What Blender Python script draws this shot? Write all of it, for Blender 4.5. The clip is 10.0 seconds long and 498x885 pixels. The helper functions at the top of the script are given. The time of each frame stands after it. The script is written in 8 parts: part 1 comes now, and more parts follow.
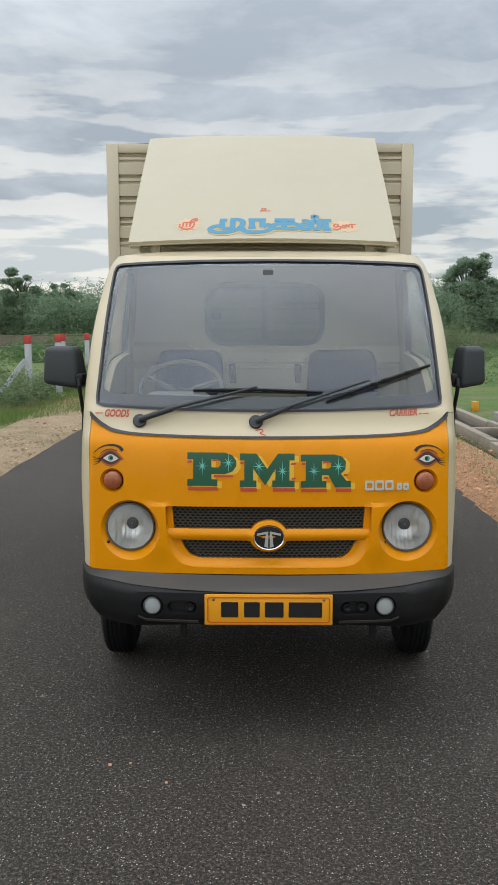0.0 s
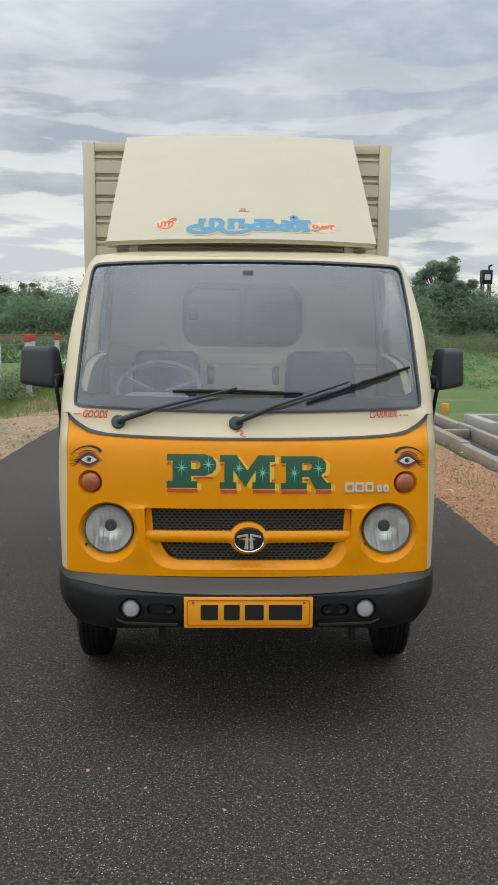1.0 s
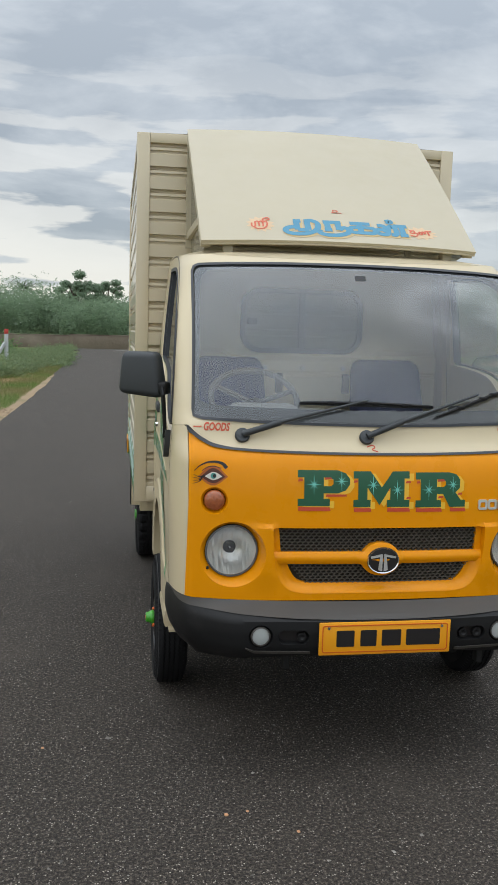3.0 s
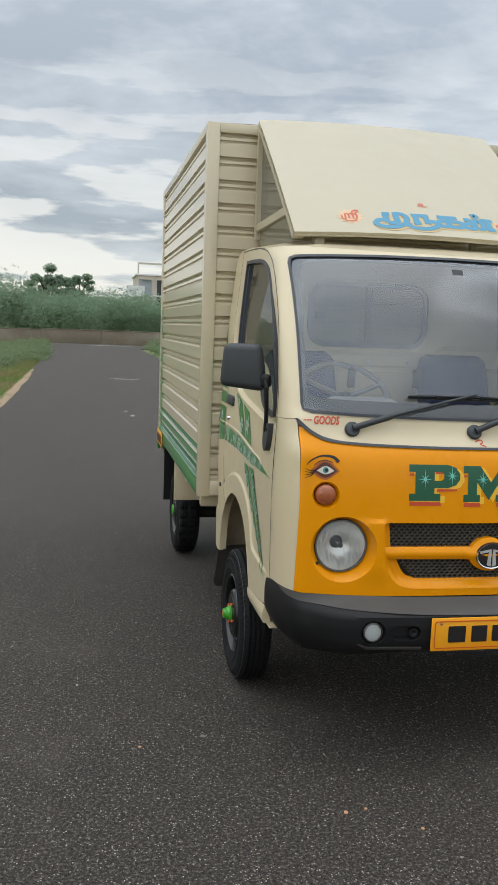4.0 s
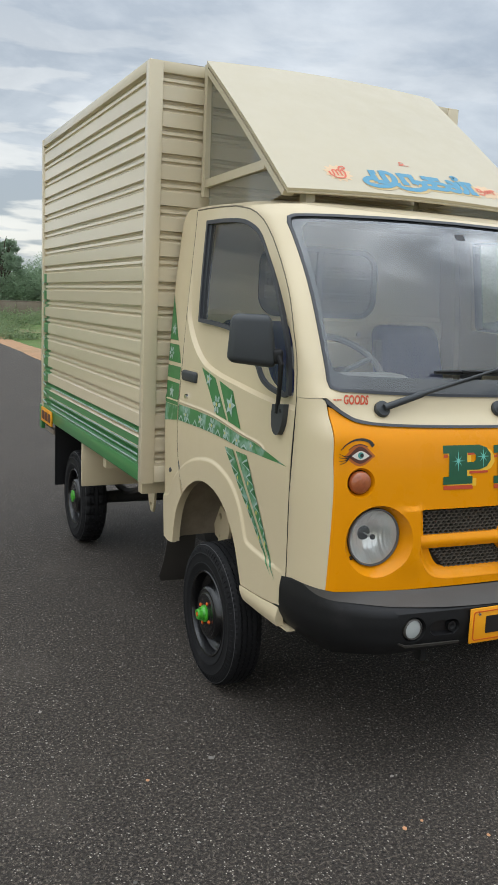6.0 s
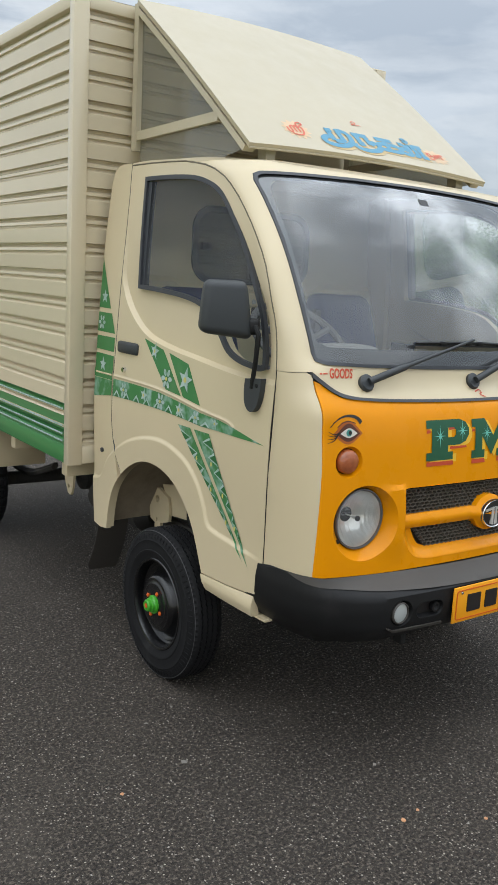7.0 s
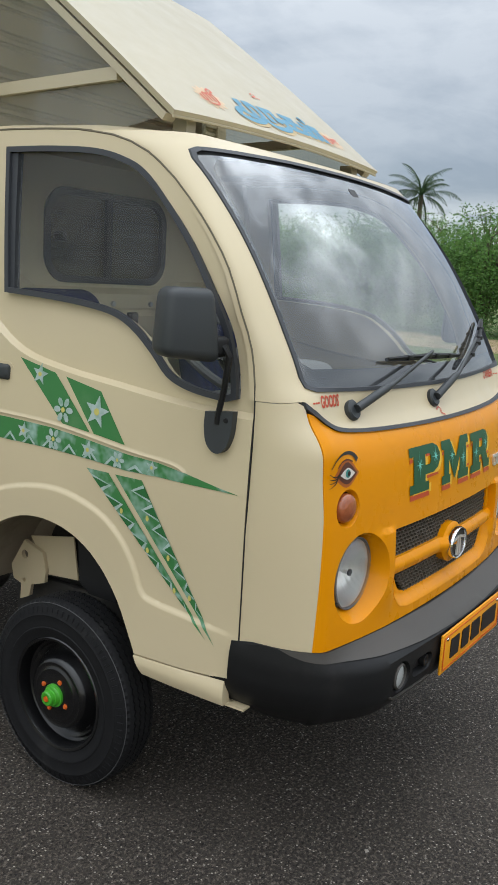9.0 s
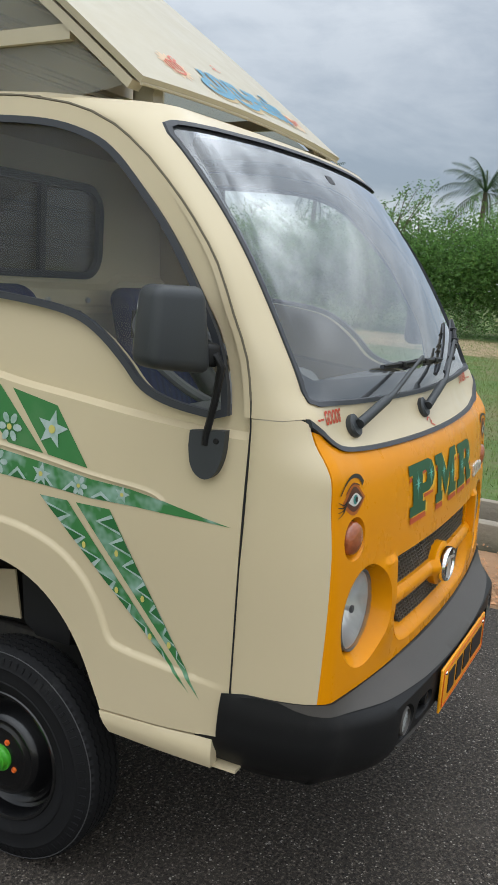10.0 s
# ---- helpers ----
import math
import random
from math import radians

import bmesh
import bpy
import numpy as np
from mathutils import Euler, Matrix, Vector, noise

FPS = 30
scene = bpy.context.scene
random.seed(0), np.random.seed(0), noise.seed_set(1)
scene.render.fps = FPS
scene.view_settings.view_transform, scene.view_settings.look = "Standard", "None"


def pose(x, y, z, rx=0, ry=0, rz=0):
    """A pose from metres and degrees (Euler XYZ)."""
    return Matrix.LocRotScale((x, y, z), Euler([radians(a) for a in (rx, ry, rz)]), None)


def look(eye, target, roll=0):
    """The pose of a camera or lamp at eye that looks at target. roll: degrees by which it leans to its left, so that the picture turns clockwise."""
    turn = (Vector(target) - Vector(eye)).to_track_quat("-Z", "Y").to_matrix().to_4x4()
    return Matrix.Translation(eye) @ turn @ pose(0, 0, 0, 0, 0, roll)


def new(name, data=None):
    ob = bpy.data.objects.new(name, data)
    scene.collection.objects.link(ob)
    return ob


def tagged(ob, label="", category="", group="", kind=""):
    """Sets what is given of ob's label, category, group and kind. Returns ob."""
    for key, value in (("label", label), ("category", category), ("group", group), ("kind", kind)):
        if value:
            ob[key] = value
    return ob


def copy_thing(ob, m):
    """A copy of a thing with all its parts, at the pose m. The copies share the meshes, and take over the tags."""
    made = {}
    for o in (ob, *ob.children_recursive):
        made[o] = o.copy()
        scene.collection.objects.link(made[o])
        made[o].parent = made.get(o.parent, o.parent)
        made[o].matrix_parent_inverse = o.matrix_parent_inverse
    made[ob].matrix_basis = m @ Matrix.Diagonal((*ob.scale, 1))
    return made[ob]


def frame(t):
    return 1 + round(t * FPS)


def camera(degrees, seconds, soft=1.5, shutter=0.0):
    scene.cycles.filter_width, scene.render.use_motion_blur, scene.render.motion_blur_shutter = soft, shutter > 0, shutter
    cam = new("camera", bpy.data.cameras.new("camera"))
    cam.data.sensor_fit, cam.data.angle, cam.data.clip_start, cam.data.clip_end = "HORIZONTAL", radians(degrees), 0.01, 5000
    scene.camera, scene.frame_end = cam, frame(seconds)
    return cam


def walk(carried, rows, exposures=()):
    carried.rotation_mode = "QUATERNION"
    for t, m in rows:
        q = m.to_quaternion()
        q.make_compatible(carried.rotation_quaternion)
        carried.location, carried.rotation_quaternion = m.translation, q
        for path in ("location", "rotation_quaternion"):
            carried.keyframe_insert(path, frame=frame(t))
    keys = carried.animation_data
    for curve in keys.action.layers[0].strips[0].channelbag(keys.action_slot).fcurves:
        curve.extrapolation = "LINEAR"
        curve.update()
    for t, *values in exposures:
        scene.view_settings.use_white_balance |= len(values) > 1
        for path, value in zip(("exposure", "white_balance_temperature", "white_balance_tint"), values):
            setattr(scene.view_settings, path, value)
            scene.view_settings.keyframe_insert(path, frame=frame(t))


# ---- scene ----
cam = camera(32.7, 10.0)
PATH = [
    (0, (-0.037, -3.392, 1.621), (-0.061, -1.411, 1.352), 0.0),
    (0.5, (-0.039, -3.38, 1.619), (-0.06, -1.398, 1.35), 0.1),
    (1, (-0.077, -3.37, 1.619), (-0.03, -1.388, 1.353), 0.4),
    (1.5, (-0.245, -3.375, 1.627), (-0.1, -1.398, 1.361), 0.9),
    (2, (-0.5, -3.353, 1.63), (-0.261, -1.385, 1.365), 1.3),
    (2.5, (-0.718, -3.218, 1.61), (-0.441, -1.254, 1.352), 1.5),
    (3, (-0.972, -3.083, 1.63), (-0.662, -1.125, 1.37), 1.6),
    (3.2, (-1.086, -3.079, 1.628), (-0.761, -1.123, 1.365), 1.8),
    (4.3, (-1.584, -2.834, 1.594), (-1.134, -0.904, 1.326), 2.2),
    (4.5, (-1.637, -2.739, 1.612), (-1.129, -0.824, 1.343), 2.2),
    (5, (-1.786, -2.649, 1.608), (-1.131, -0.781, 1.322), 1.9),
    (5.2, (-1.88, -2.627, 1.604), (-1.168, -0.783, 1.303), 1.8),
    (6.3, (-2.128, -2.214, 1.571), (-1.216, -0.466, 1.234), 2.7),
    (6.5, (-2.163, -2.12, 1.573), (-1.18, -0.414, 1.221), 2.8),
    (7, (-2.333, -1.954, 1.545), (-1.187, -0.358, 1.169), 3.2),
    (7.5, (-2.423, -1.759, 1.551), (-1.123, -0.287, 1.175), 3.0),
    (8, (-2.353, -1.456, 1.559), (-0.936, -0.098, 1.179), 2.8),
    (8.5, (-2.37, -1.243, 1.565), (-0.867, 0.02, 1.185), 2.9),
    (9, (-2.458, -1.033, 1.564), (-0.834, 0.072, 1.19), 3.3),
    (9.5, (-2.387, -0.857, 1.55), (-0.659, 0.078, 1.174), 3.8),
    (10, (-2.323, -0.682, 1.563), (-0.572, 0.208, 1.185), 3.9),
]
EXPOSURE = [(0, -0.20), (1, -0.19), (2, -0.17), (3, -0.20), (4.5, -0.11), (5, -0.13), (6.5, 0.0), (7.5, 0.03), (8.5, -0.02), (10, -0.08)]
walk(cam, [(t, look(eye, target, roll)) for t, eye, target, roll in PATH], EXPOSURE)

# ---------------------------------------------------------------- sky and light
world = bpy.data.worlds.new("overcast_sky")
scene.world = world
world.use_nodes = True


def sky_nodes(nt):
    nt.nodes.clear()
    N, Lk = nt.nodes.new, nt.links.new

    def math_(op, a, b=None, c=None, clamp=False):
        n = N("ShaderNodeMath")
        n.operation, n.use_clamp = op, clamp
        for i, v in enumerate((a, b, c)):
            if v is None:
                continue
            if isinstance(v, (int, float)):
                n.inputs[i].default_value = v
            else:
                Lk(v, n.inputs[i])
        return n.outputs[0]

    def mix(f, a, b):
        n = N("ShaderNodeMix")
        n.data_type = "RGBA"
        for sock, v in ((n.inputs[0], f), (n.inputs[6], a), (n.inputs[7], b)):
            if isinstance(v, tuple):
                sock.default_value = (*v, 1)
            elif isinstance(v, (int, float)):
                sock.default_value = v
            else:
                Lk(v, sock)
        return n.outputs[2]

    tc = N("ShaderNodeTexCoord")
    sep = N("ShaderNodeSeparateXYZ")
    Lk(tc.outputs["Generated"], sep.inputs[0])
    up = math_("MAXIMUM", sep.outputs[2], 0.0)
    # a cloud deck seen in perspective
    den = math_("ADD", up, 0.24)
    cx, cy = math_("DIVIDE", sep.outputs[0], den), math_("DIVIDE", sep.outputs[1], den)
    com = N("ShaderNodeCombineXYZ")
    Lk(cx, com.inputs[0]), Lk(cy, com.inputs[1])

    def cloud(scale, detail, rough, off):
        mp = N("ShaderNodeMapping")
        mp.inputs["Location"].default_value = off
        mp.inputs["Scale"].default_value = (scale * 0.95, scale * 1.05, scale)
        Lk(com.outputs[0], mp.inputs[0])
        n = N("ShaderNodeTexNoise")
        n.inputs["Scale"].default_value, n.inputs["Detail"].default_value = 1.0, detail
        n.inputs["Roughness"].default_value, n.inputs["Distortion"].default_value = rough, 0.35
        Lk(mp.outputs[0], n.inputs["Vector"])
        return n.outputs[0]

    big = cloud(0.95, 5, 0.5, (3.1, 0.4, 0))
    fine = cloud(2.2, 7, 0.58, (1.0, 7.7, 0))
    wisp = cloud(5.2, 6, 0.6, (4.0, 2.2, 0))
    dens = math_("ADD", math_("MULTIPLY", big, 0.48), math_("MULTIPLY_ADD", wisp, 0.12, math_("MULTIPLY", fine, 0.40)))
    # long flat bands of cloud low over the land
    mp = N("ShaderNodeMapping")
    mp.inputs["Scale"].default_value = (3.2, 3.2, 13.0)
    Lk(tc.outputs["Generated"], mp.inputs[0])
    nb = N("ShaderNodeTexNoise")
    nb.inputs["Scale"].default_value, nb.inputs["Detail"].default_value, nb.inputs["Roughness"].default_value, nb.inputs["Distortion"].default_value = 1.0, 7.0, 0.55, 0.9
    Lk(mp.outputs[0], nb.inputs["Vector"])
    lowness = math_("MULTIPLY", math_("MULTIPLY_ADD", up, -2.2, 1.0, clamp=True), 0.5)
    dens = math_("ADD", math_("MULTIPLY", dens, math_("SUBTRACT", 1.0, lowness)), math_("MULTIPLY", nb.outputs[0], lowness))
    f1 = N("ShaderNodeMapRange")
    f1.inputs["From Min"].default_value, f1.inputs["From Max"].default_value = 0.44, 0.56
    Lk(dens, f1.inputs[0])
    deck = mix(f1.outputs[0], CLOUD_LIGHT, CLOUD_DARK)
    # paler and warmer low over the left end of the road, bluer low to the right
    low = math_("SUBTRACT", 1.15, math_("MULTIPLY", up, 3.6), clamp=True)
    ahead = math_("MULTIPLY_ADD", sep.outputs[1], 0.75, math_("MULTIPLY_ADD", sep.outputs[0], -0.55, 0.15), clamp=True)
    mp2 = N("ShaderNodeMapping")
    mp2.inputs["Scale"].default_value, mp2.inputs["Location"].default_value = (6.0, 6.0, 34.0), (0.7, 1.2, 2.3)
    Lk(tc.outputs["Generated"], mp2.inputs[0])
    streak = N("ShaderNodeTexNoise")
    streak.inputs["Scale"].default_value, streak.inputs["Detail"].default_value, streak.inputs["Roughness"].default_value = 1.0, 5.0, 0.5
    Lk(mp2.outputs[0], streak.inputs["Vector"])
    f2 = N("ShaderNodeMapRange")
    f2.inputs["From Min"].default_value, f2.inputs["From Max"].default_value = 0.525, 0.465
    Lk(streak.outputs[0], f2.inputs[0])
    deck = mix(math_("MULTIPLY", math_("MULTIPLY", low, ahead), f2.outputs[0]), deck, CLOUD_GLOW)
    right = math_("MULTIPLY_ADD", sep.outputs[0], 1.3, -0.45, clamp=True)
    low2 = math_("SUBTRACT", 1.0, math_("MULTIPLY", up, 2.6), clamp=True)
    right = math_("MULTIPLY", right, math_("MULTIPLY_ADD", sep.outputs[1], 3.0, 0.5, clamp=True))
    deck = mix(math_("MULTIPLY", math_("MULTIPLY", low2, right), 0.95), deck, CLOUD_BLUE)
    # a pale gap under the cloud's edge, close over the thicket
    gap_ = math_("MULTIPLY", math_("MULTIPLY_ADD", up, -32.0, 3.5, clamp=True), math_("MULTIPLY_ADD", wisp, 6.0, -2.2, clamp=True))
    deck = mix(math_("MULTIPLY", gap_, right), deck, CLOUD_GAP)
    # an overcast deck is brighter towards the zenith
    gain = math_("MULTIPLY_ADD", math_("POWER", up, 2.0), ZENITH, 1.0)
    # the cloud is brighter round the hidden sun
    sx, sy, sz = math.sin(radians(SUN_AZ)) * math.cos(radians(SUN_EL)), math.cos(radians(SUN_AZ)) * math.cos(radians(SUN_EL)), math.sin(radians(SUN_EL))
    near_sun = math_("MULTIPLY_ADD", sep.outputs[0], sx, math_("MULTIPLY_ADD", sep.outputs[1], sy, math_("MULTIPLY", sep.outputs[2], sz)), clamp=True)
    gain = math_("MULTIPLY", gain, math_("MULTIPLY_ADD", math_("POWER", near_sun, 2.0), 0.45, 1.0))
    # thinner cloud high on one side
    thin = math_("MULTIPLY_ADD", sep.outputs[0], 0.70, math_("MULTIPLY_ADD", sep.outputs[1], -0.22, math_("MULTIPLY", sep.outputs[2], 0.68)))
    f3 = N("ShaderNodeMapRange")
    f3.inputs["From Min"].default_value, f3.inputs["From Max"].default_value = 0.91, 0.99
    Lk(thin, f3.inputs[0])
    f4 = N("ShaderNodeMapRange")
    f4.inputs["From Min"].default_value, f4.inputs["From Max"].default_value = 0.54, 0.43
    Lk(dens, f4.inputs[0])
    gain = math_("MULTIPLY", gain, math_("MULTIPLY_ADD", f3.outputs[0], math_("MULTIPLY_ADD", f4.outputs[0], 2.4, 0.15), 1.0))
    sc = N("ShaderNodeVectorMath")
    sc.operation = "SCALE"
    Lk(deck, sc.inputs[0]), Lk(gain, sc.inputs["Scale"])
    sky = N("ShaderNodeTexSky")
    sky.sky_type, sky.sun_disc = "NISHITA", False
    sky.sun_elevation, sky.sun_rotation = radians(SUN_EL), radians(SUN_AZ)
    b1, b2, add = N("ShaderNodeBackground"), N("ShaderNodeBackground"), N("ShaderNodeAddShader")
    Lk(sky.outputs[0], b1.inputs[0])
    b1.inputs[1].default_value = 0.02
    Lk(sc.outputs[0], b2.inputs[0])
    b2.inputs[1].default_value = DECK
    out = N("ShaderNodeOutputWorld")
    Lk(b1.outputs[0], add.inputs[0]), Lk(b2.outputs[0], add.inputs[1]), Lk(add.outputs[0], out.inputs[0])


SUN_EL, SUN_AZ = 32.0, 222.0
CLOUD_LIGHT, CLOUD_DARK = (0.59, 0.625, 0.655), (0.355, 0.395, 0.44)
CLOUD_GLOW, CLOUD_BLUE, CLOUD_GAP = (0.92, 0.90, 0.84), (0.165, 0.215, 0.30), (0.72, 0.75, 0.77)
DECK, ZENITH = 1.0, 3.4
sky_nodes(world.node_tree)
sun = new("sun", bpy.data.lights.new("sun", "SUN"))
sun.data.energy, sun.data.angle, sun.data.color = 0.5, radians(150), (1.0, 0.95, 0.86)
az = radians(SUN_AZ)
sun.matrix_world = look((12 * math.sin(az), 12 * math.cos(az), 12 * math.tan(radians(SUN_EL))), (0, 0, 0))

# ---------------------------------------------------------------- materials


class Mat:
    """A node material that is built up step by step."""

    def __init__(self, name, base=(0.5, 0.5, 0.5), rough=0.5, metal=0.0, coat=0.0, spec=0.5):
        self.m = bpy.data.materials.new(name)
        self.m.use_nodes = True
        self.nt = self.m.node_tree
        self.b = self.nt.nodes["Principled BSDF"]
        self.b.inputs["Base Color"].default_value = (*base, 1)
        self.b.inputs["Roughness"].default_value = rough
        self.b.inputs["Metallic"].default_value = metal
        self.b.inputs["Coat Weight"].default_value = coat
        self.b.inputs["Coat Roughness"].default_value = 0.12
        self.b.inputs["Specular IOR Level"].default_value = spec
        self.col = None

    def node(self, kind, **kw):
        n = self.nt.nodes.new(kind)
        for k, v in kw.items():
            n.inputs[k.replace("_", " ")].default_value = v
        return n

    def link(self, a, b):
        self.nt.links.new(a, b)

    def coords(self):
        return self.node("ShaderNodeTexCoord").outputs["Object"]

    def noise(self, scale, detail=4, rough=0.55, stretch=None):
        n = self.node("ShaderNodeTexNoise", Scale=scale, Detail=detail, Roughness=rough)
        v = self.coords()
        if stretch:
            mp = self.node("ShaderNodeMapping", Scale=stretch)
            self.link(v, mp.inputs[0])
            v = mp.outputs[0]
        self.link(v, n.inputs["Vector"])
        return n.outputs[0]

    def ramp(self, val, lo, hi, a=0.0, b=1.0):
        n = self.node("ShaderNodeMapRange", From_Min=lo, From_Max=hi, To_Min=a, To_Max=b)
        self.link(val, n.inputs[0])
        return n.outputs[0]

    def tint(self, fac, colour, amount=1.0):
        """Lays colour over what is there, by the factor."""
        mx = self.nt.nodes.new("ShaderNodeMix")
        mx.data_type = "RGBA"
        if amount != 1.0:
            k = self.nt.nodes.new("ShaderNodeMath")
            k.operation = "MULTIPLY"
            k.inputs[1].default_value = amount
            self.link(fac, k.inputs[0])
            fac = k.outputs[0]
        self.link(fac, mx.inputs[0])
        if self.col is None:
            mx.inputs[6].default_value = self.b.inputs["Base Color"].default_value
        else:
            self.link(self.col, mx.inputs[6])
        mx.inputs[7].default_value = (*colour, 1)
        self.col = mx.outputs[2]
        self.link(self.col, self.b.inputs["Base Color"])
        return self

    def vary(self, out, amount):
        """Makes a 0..1 value shift the brightness up and down."""
        hsv = self.nt.nodes.new("ShaderNodeHueSaturation")
        v = self.ramp(out, 0, 1, 1 - amount, 1 + amount)
        self.link(v, hsv.inputs["Value"])
        if self.col is None:
            hsv.inputs["Color"].default_value = self.b.inputs["Base Color"].default_value
        else:
            self.link(self.col, hsv.inputs["Color"])
        self.col = hsv.outputs[0]
        self.link(self.col, self.b.inputs["Base Color"])
        return self

    def rough_by(self, val, a, b):
        self.link(self.ramp(val, 0.3, 0.7, a, b), self.b.inputs["Roughness"])
        return self

    def bump(self, val, strength=0.3, dist=0.01):
        n = self.node("ShaderNodeBump", Strength=strength, Distance=dist)
        self.link(val, n.inputs["Height"])
        prev = self.b.inputs["Normal"].links
        if prev:
            self.link(prev[0].from_socket, n.inputs["Normal"])
        self.link(n.outputs[0], self.b.inputs["Normal"])
        return self

    def random(self):
        return self.node("ShaderNodeObjectInfo").outputs["Random"]

    def island(self):
        return self.node("ShaderNodeNewGeometry").outputs["Random Per Island"]


def paint(name, base, rough=0.33, coat=0.35, dust=(0.45, 0.40, 0.30), spec=0.5):
    p = Mat(name, base, rough, coat=coat, spec=spec)
    p.vary(p.noise(2.2, 3), 0.05)
    p.tint(p.ramp(p.noise(5.0, 6, 0.65), 0.56, 0.78), dust, 0.16)
    p.rough_by(p.noise(9, 5, 0.6), rough - 0.07, rough + 0.10)
    return p.bump(p.noise(40, 2), 0.012, 0.004)


CREAM = paint("cream_paint", (0.585, 0.487, 0.315), 0.36, 0.3).m
ORANGE = paint("orange_paint", (0.74, 0.270, 0.001), 0.28, 0.20, (0.60, 0.215, 0.002), 0.12).m
GREEN = paint("green_paint", (0.035, 0.185, 0.05), 0.38, 0.2, (0.25, 0.32, 0.2)).m
p = Mat("green_sheet_paint", (0.045, 0.20, 0.06), 0.32, coat=0.2)
SHEETGREEN = p.vary(p.noise(2.0, 3), 0.06).m
p = Mat("cream_sheet_paint", (0.60, 0.515, 0.36), 0.28, coat=0.5)
p.vary(p.noise(1.6, 3), 0.04).tint(p.ramp(p.noise(2.5, 5, 0.6), 0.58, 0.8), (0.45, 0.40, 0.30), 0.12)
CREAMSHEET = p.m
# the cab's cream, lightened on the back wall to stand for daylight inside
CABINLIFTED = paint("cabin_paint", (0.80, 0.70, 0.49), 0.45, 0.1).m
CREAMFLAT = paint("cream_visor_paint", (0.455, 0.395, 0.275), 0.40, 0.2).m

p = Mat("sprayed_green", (0.035, 0.185, 0.05), 0.4, coat=0.2)
p.tint(p.ramp(p.noise(20, 2, 0.5), 0.46, 0.74), (0.40, 0.56, 0.52), 0.75)
SPRAY = p.m
LEAFPAINT = Mat("deep_green_paint", (0.018, 0.13, 0.035), 0.42).m
p = Mat("pale_paint", (0.40, 0.50, 0.48), 0.45)
WHITEPAINT = p.tint(p.ramp(p.noise(30, 2), 0.45, 0.7), (0.16, 0.32, 0.22), 0.7).m
YELLOWPAINT = Mat("yellow_paint", (0.56, 0.50, 0.13), 0.45).m
p = Mat("letter_green", (0.011, 0.085, 0.040), 0.4)
LETTERGREEN = p.vary(p.noise(30, 3), 0.12).m
LETTERRED = Mat("letter_red", (0.52, 0.06, 0.02), 0.42).m
LETTERYELLOW = Mat("letter_yellow", (0.78, 0.45, 0.03), 0.42).m
TEAL = Mat("sparkle_teal", (0.16, 0.52, 0.44), 0.45).m
BLUEPAINT = Mat("letter_blue", (0.05, 0.235, 0.36), 0.42).m
TANPAINT = Mat("letter_tan", (0.50, 0.36, 0.16), 0.45).m
REDWORD = Mat("word_red", (0.58, 0.10, 0.045), 0.45).m
PALEORANGE = Mat("pale_orange_paint", (0.60, 0.42, 0.25), 0.45).m
LETTERWHITE = Mat("ornament_white", (0.66, 0.62, 0.56), 0.45).m
DEEPTEAL = Mat("deep_teal_paint", (0.06, 0.27, 0.24), 0.45).m
BLACKPAINT = Mat("black_paint", (0.012, 0.01, 0.01), 0.45).m
HALO = Mat("russet_paint", (0.40, 0.10, 0.012), 0.45).m
BROWNPAINT = Mat("brown_paint", (0.09, 0.025, 0.015), 0.45).m

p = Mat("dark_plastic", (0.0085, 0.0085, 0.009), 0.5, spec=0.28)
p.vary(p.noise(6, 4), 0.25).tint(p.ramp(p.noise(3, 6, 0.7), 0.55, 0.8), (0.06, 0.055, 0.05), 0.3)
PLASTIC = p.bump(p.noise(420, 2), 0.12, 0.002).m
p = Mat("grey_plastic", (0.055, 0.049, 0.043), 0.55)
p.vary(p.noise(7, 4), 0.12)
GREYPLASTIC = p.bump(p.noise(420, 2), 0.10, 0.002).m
p = Mat("mirror_plastic", (0.030, 0.034, 0.037), 0.5)
MIRRORPLASTIC = p.vary(p.noise(7, 4), 0.12).bump(p.noise(420, 2), 0.10, 0.002).m
p = Mat("tyre_rubber", (0.0085, 0.0085, 0.0092), 0.72, spec=0.2)
p.vary(p.noise(12, 4), 0.3).tint(p.ramp(p.noise(8, 6, 0.7), 0.60, 0.80), (0.07, 0.068, 0.062), 0.3)
RUBBER = p.bump(p.noise(150, 3), 0.15, 0.003).m
SCUFF = Mat("scuffed_rubber", (0.045, 0.045, 0.046), 0.7).m
MESHGREY = Mat("grille_plastic", (0.095, 0.080, 0.063), 0.5).m
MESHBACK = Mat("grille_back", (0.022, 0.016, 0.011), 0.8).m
SEAL = Mat("seal_rubber", (0.036, 0.039, 0.046), 0.5).m
p = Mat("black_rim_paint", (0.005, 0.005, 0.0055), 0.26, coat=0.2, spec=0.45)
RIM = p.tint(p.ramp(p.noise(14, 6, 0.7), 0.60, 0.78), (0.08, 0.075, 0.06), 0.22).m
HUBGREEN = Mat("hub_green", (0.05, 0.33, 0.02), 0.35, coat=0.3).m
NUTORANGE = Mat("nut_orange", (0.62, 0.11, 0.01), 0.4).m
CHROME = Mat("chrome", (0.78, 0.78, 0.78), 0.12, 1.0).m
SILVER = Mat("silver_badge", (0.62, 0.62, 0.60), 0.32, 0.5).m
BLACK = Mat("black_void", (0.006, 0.006, 0.006), 0.8).m
p = Mat("amber_lens", (0.34, 0.095, 0.035), 0.2, coat=0.4)
AMBER = p.vary(p.noise(60, 2), 0.35).bump(p.noise(90, 1), 0.5, 0.004).m
p = Mat("underbody", (0.030, 0.028, 0.026), 0.7)
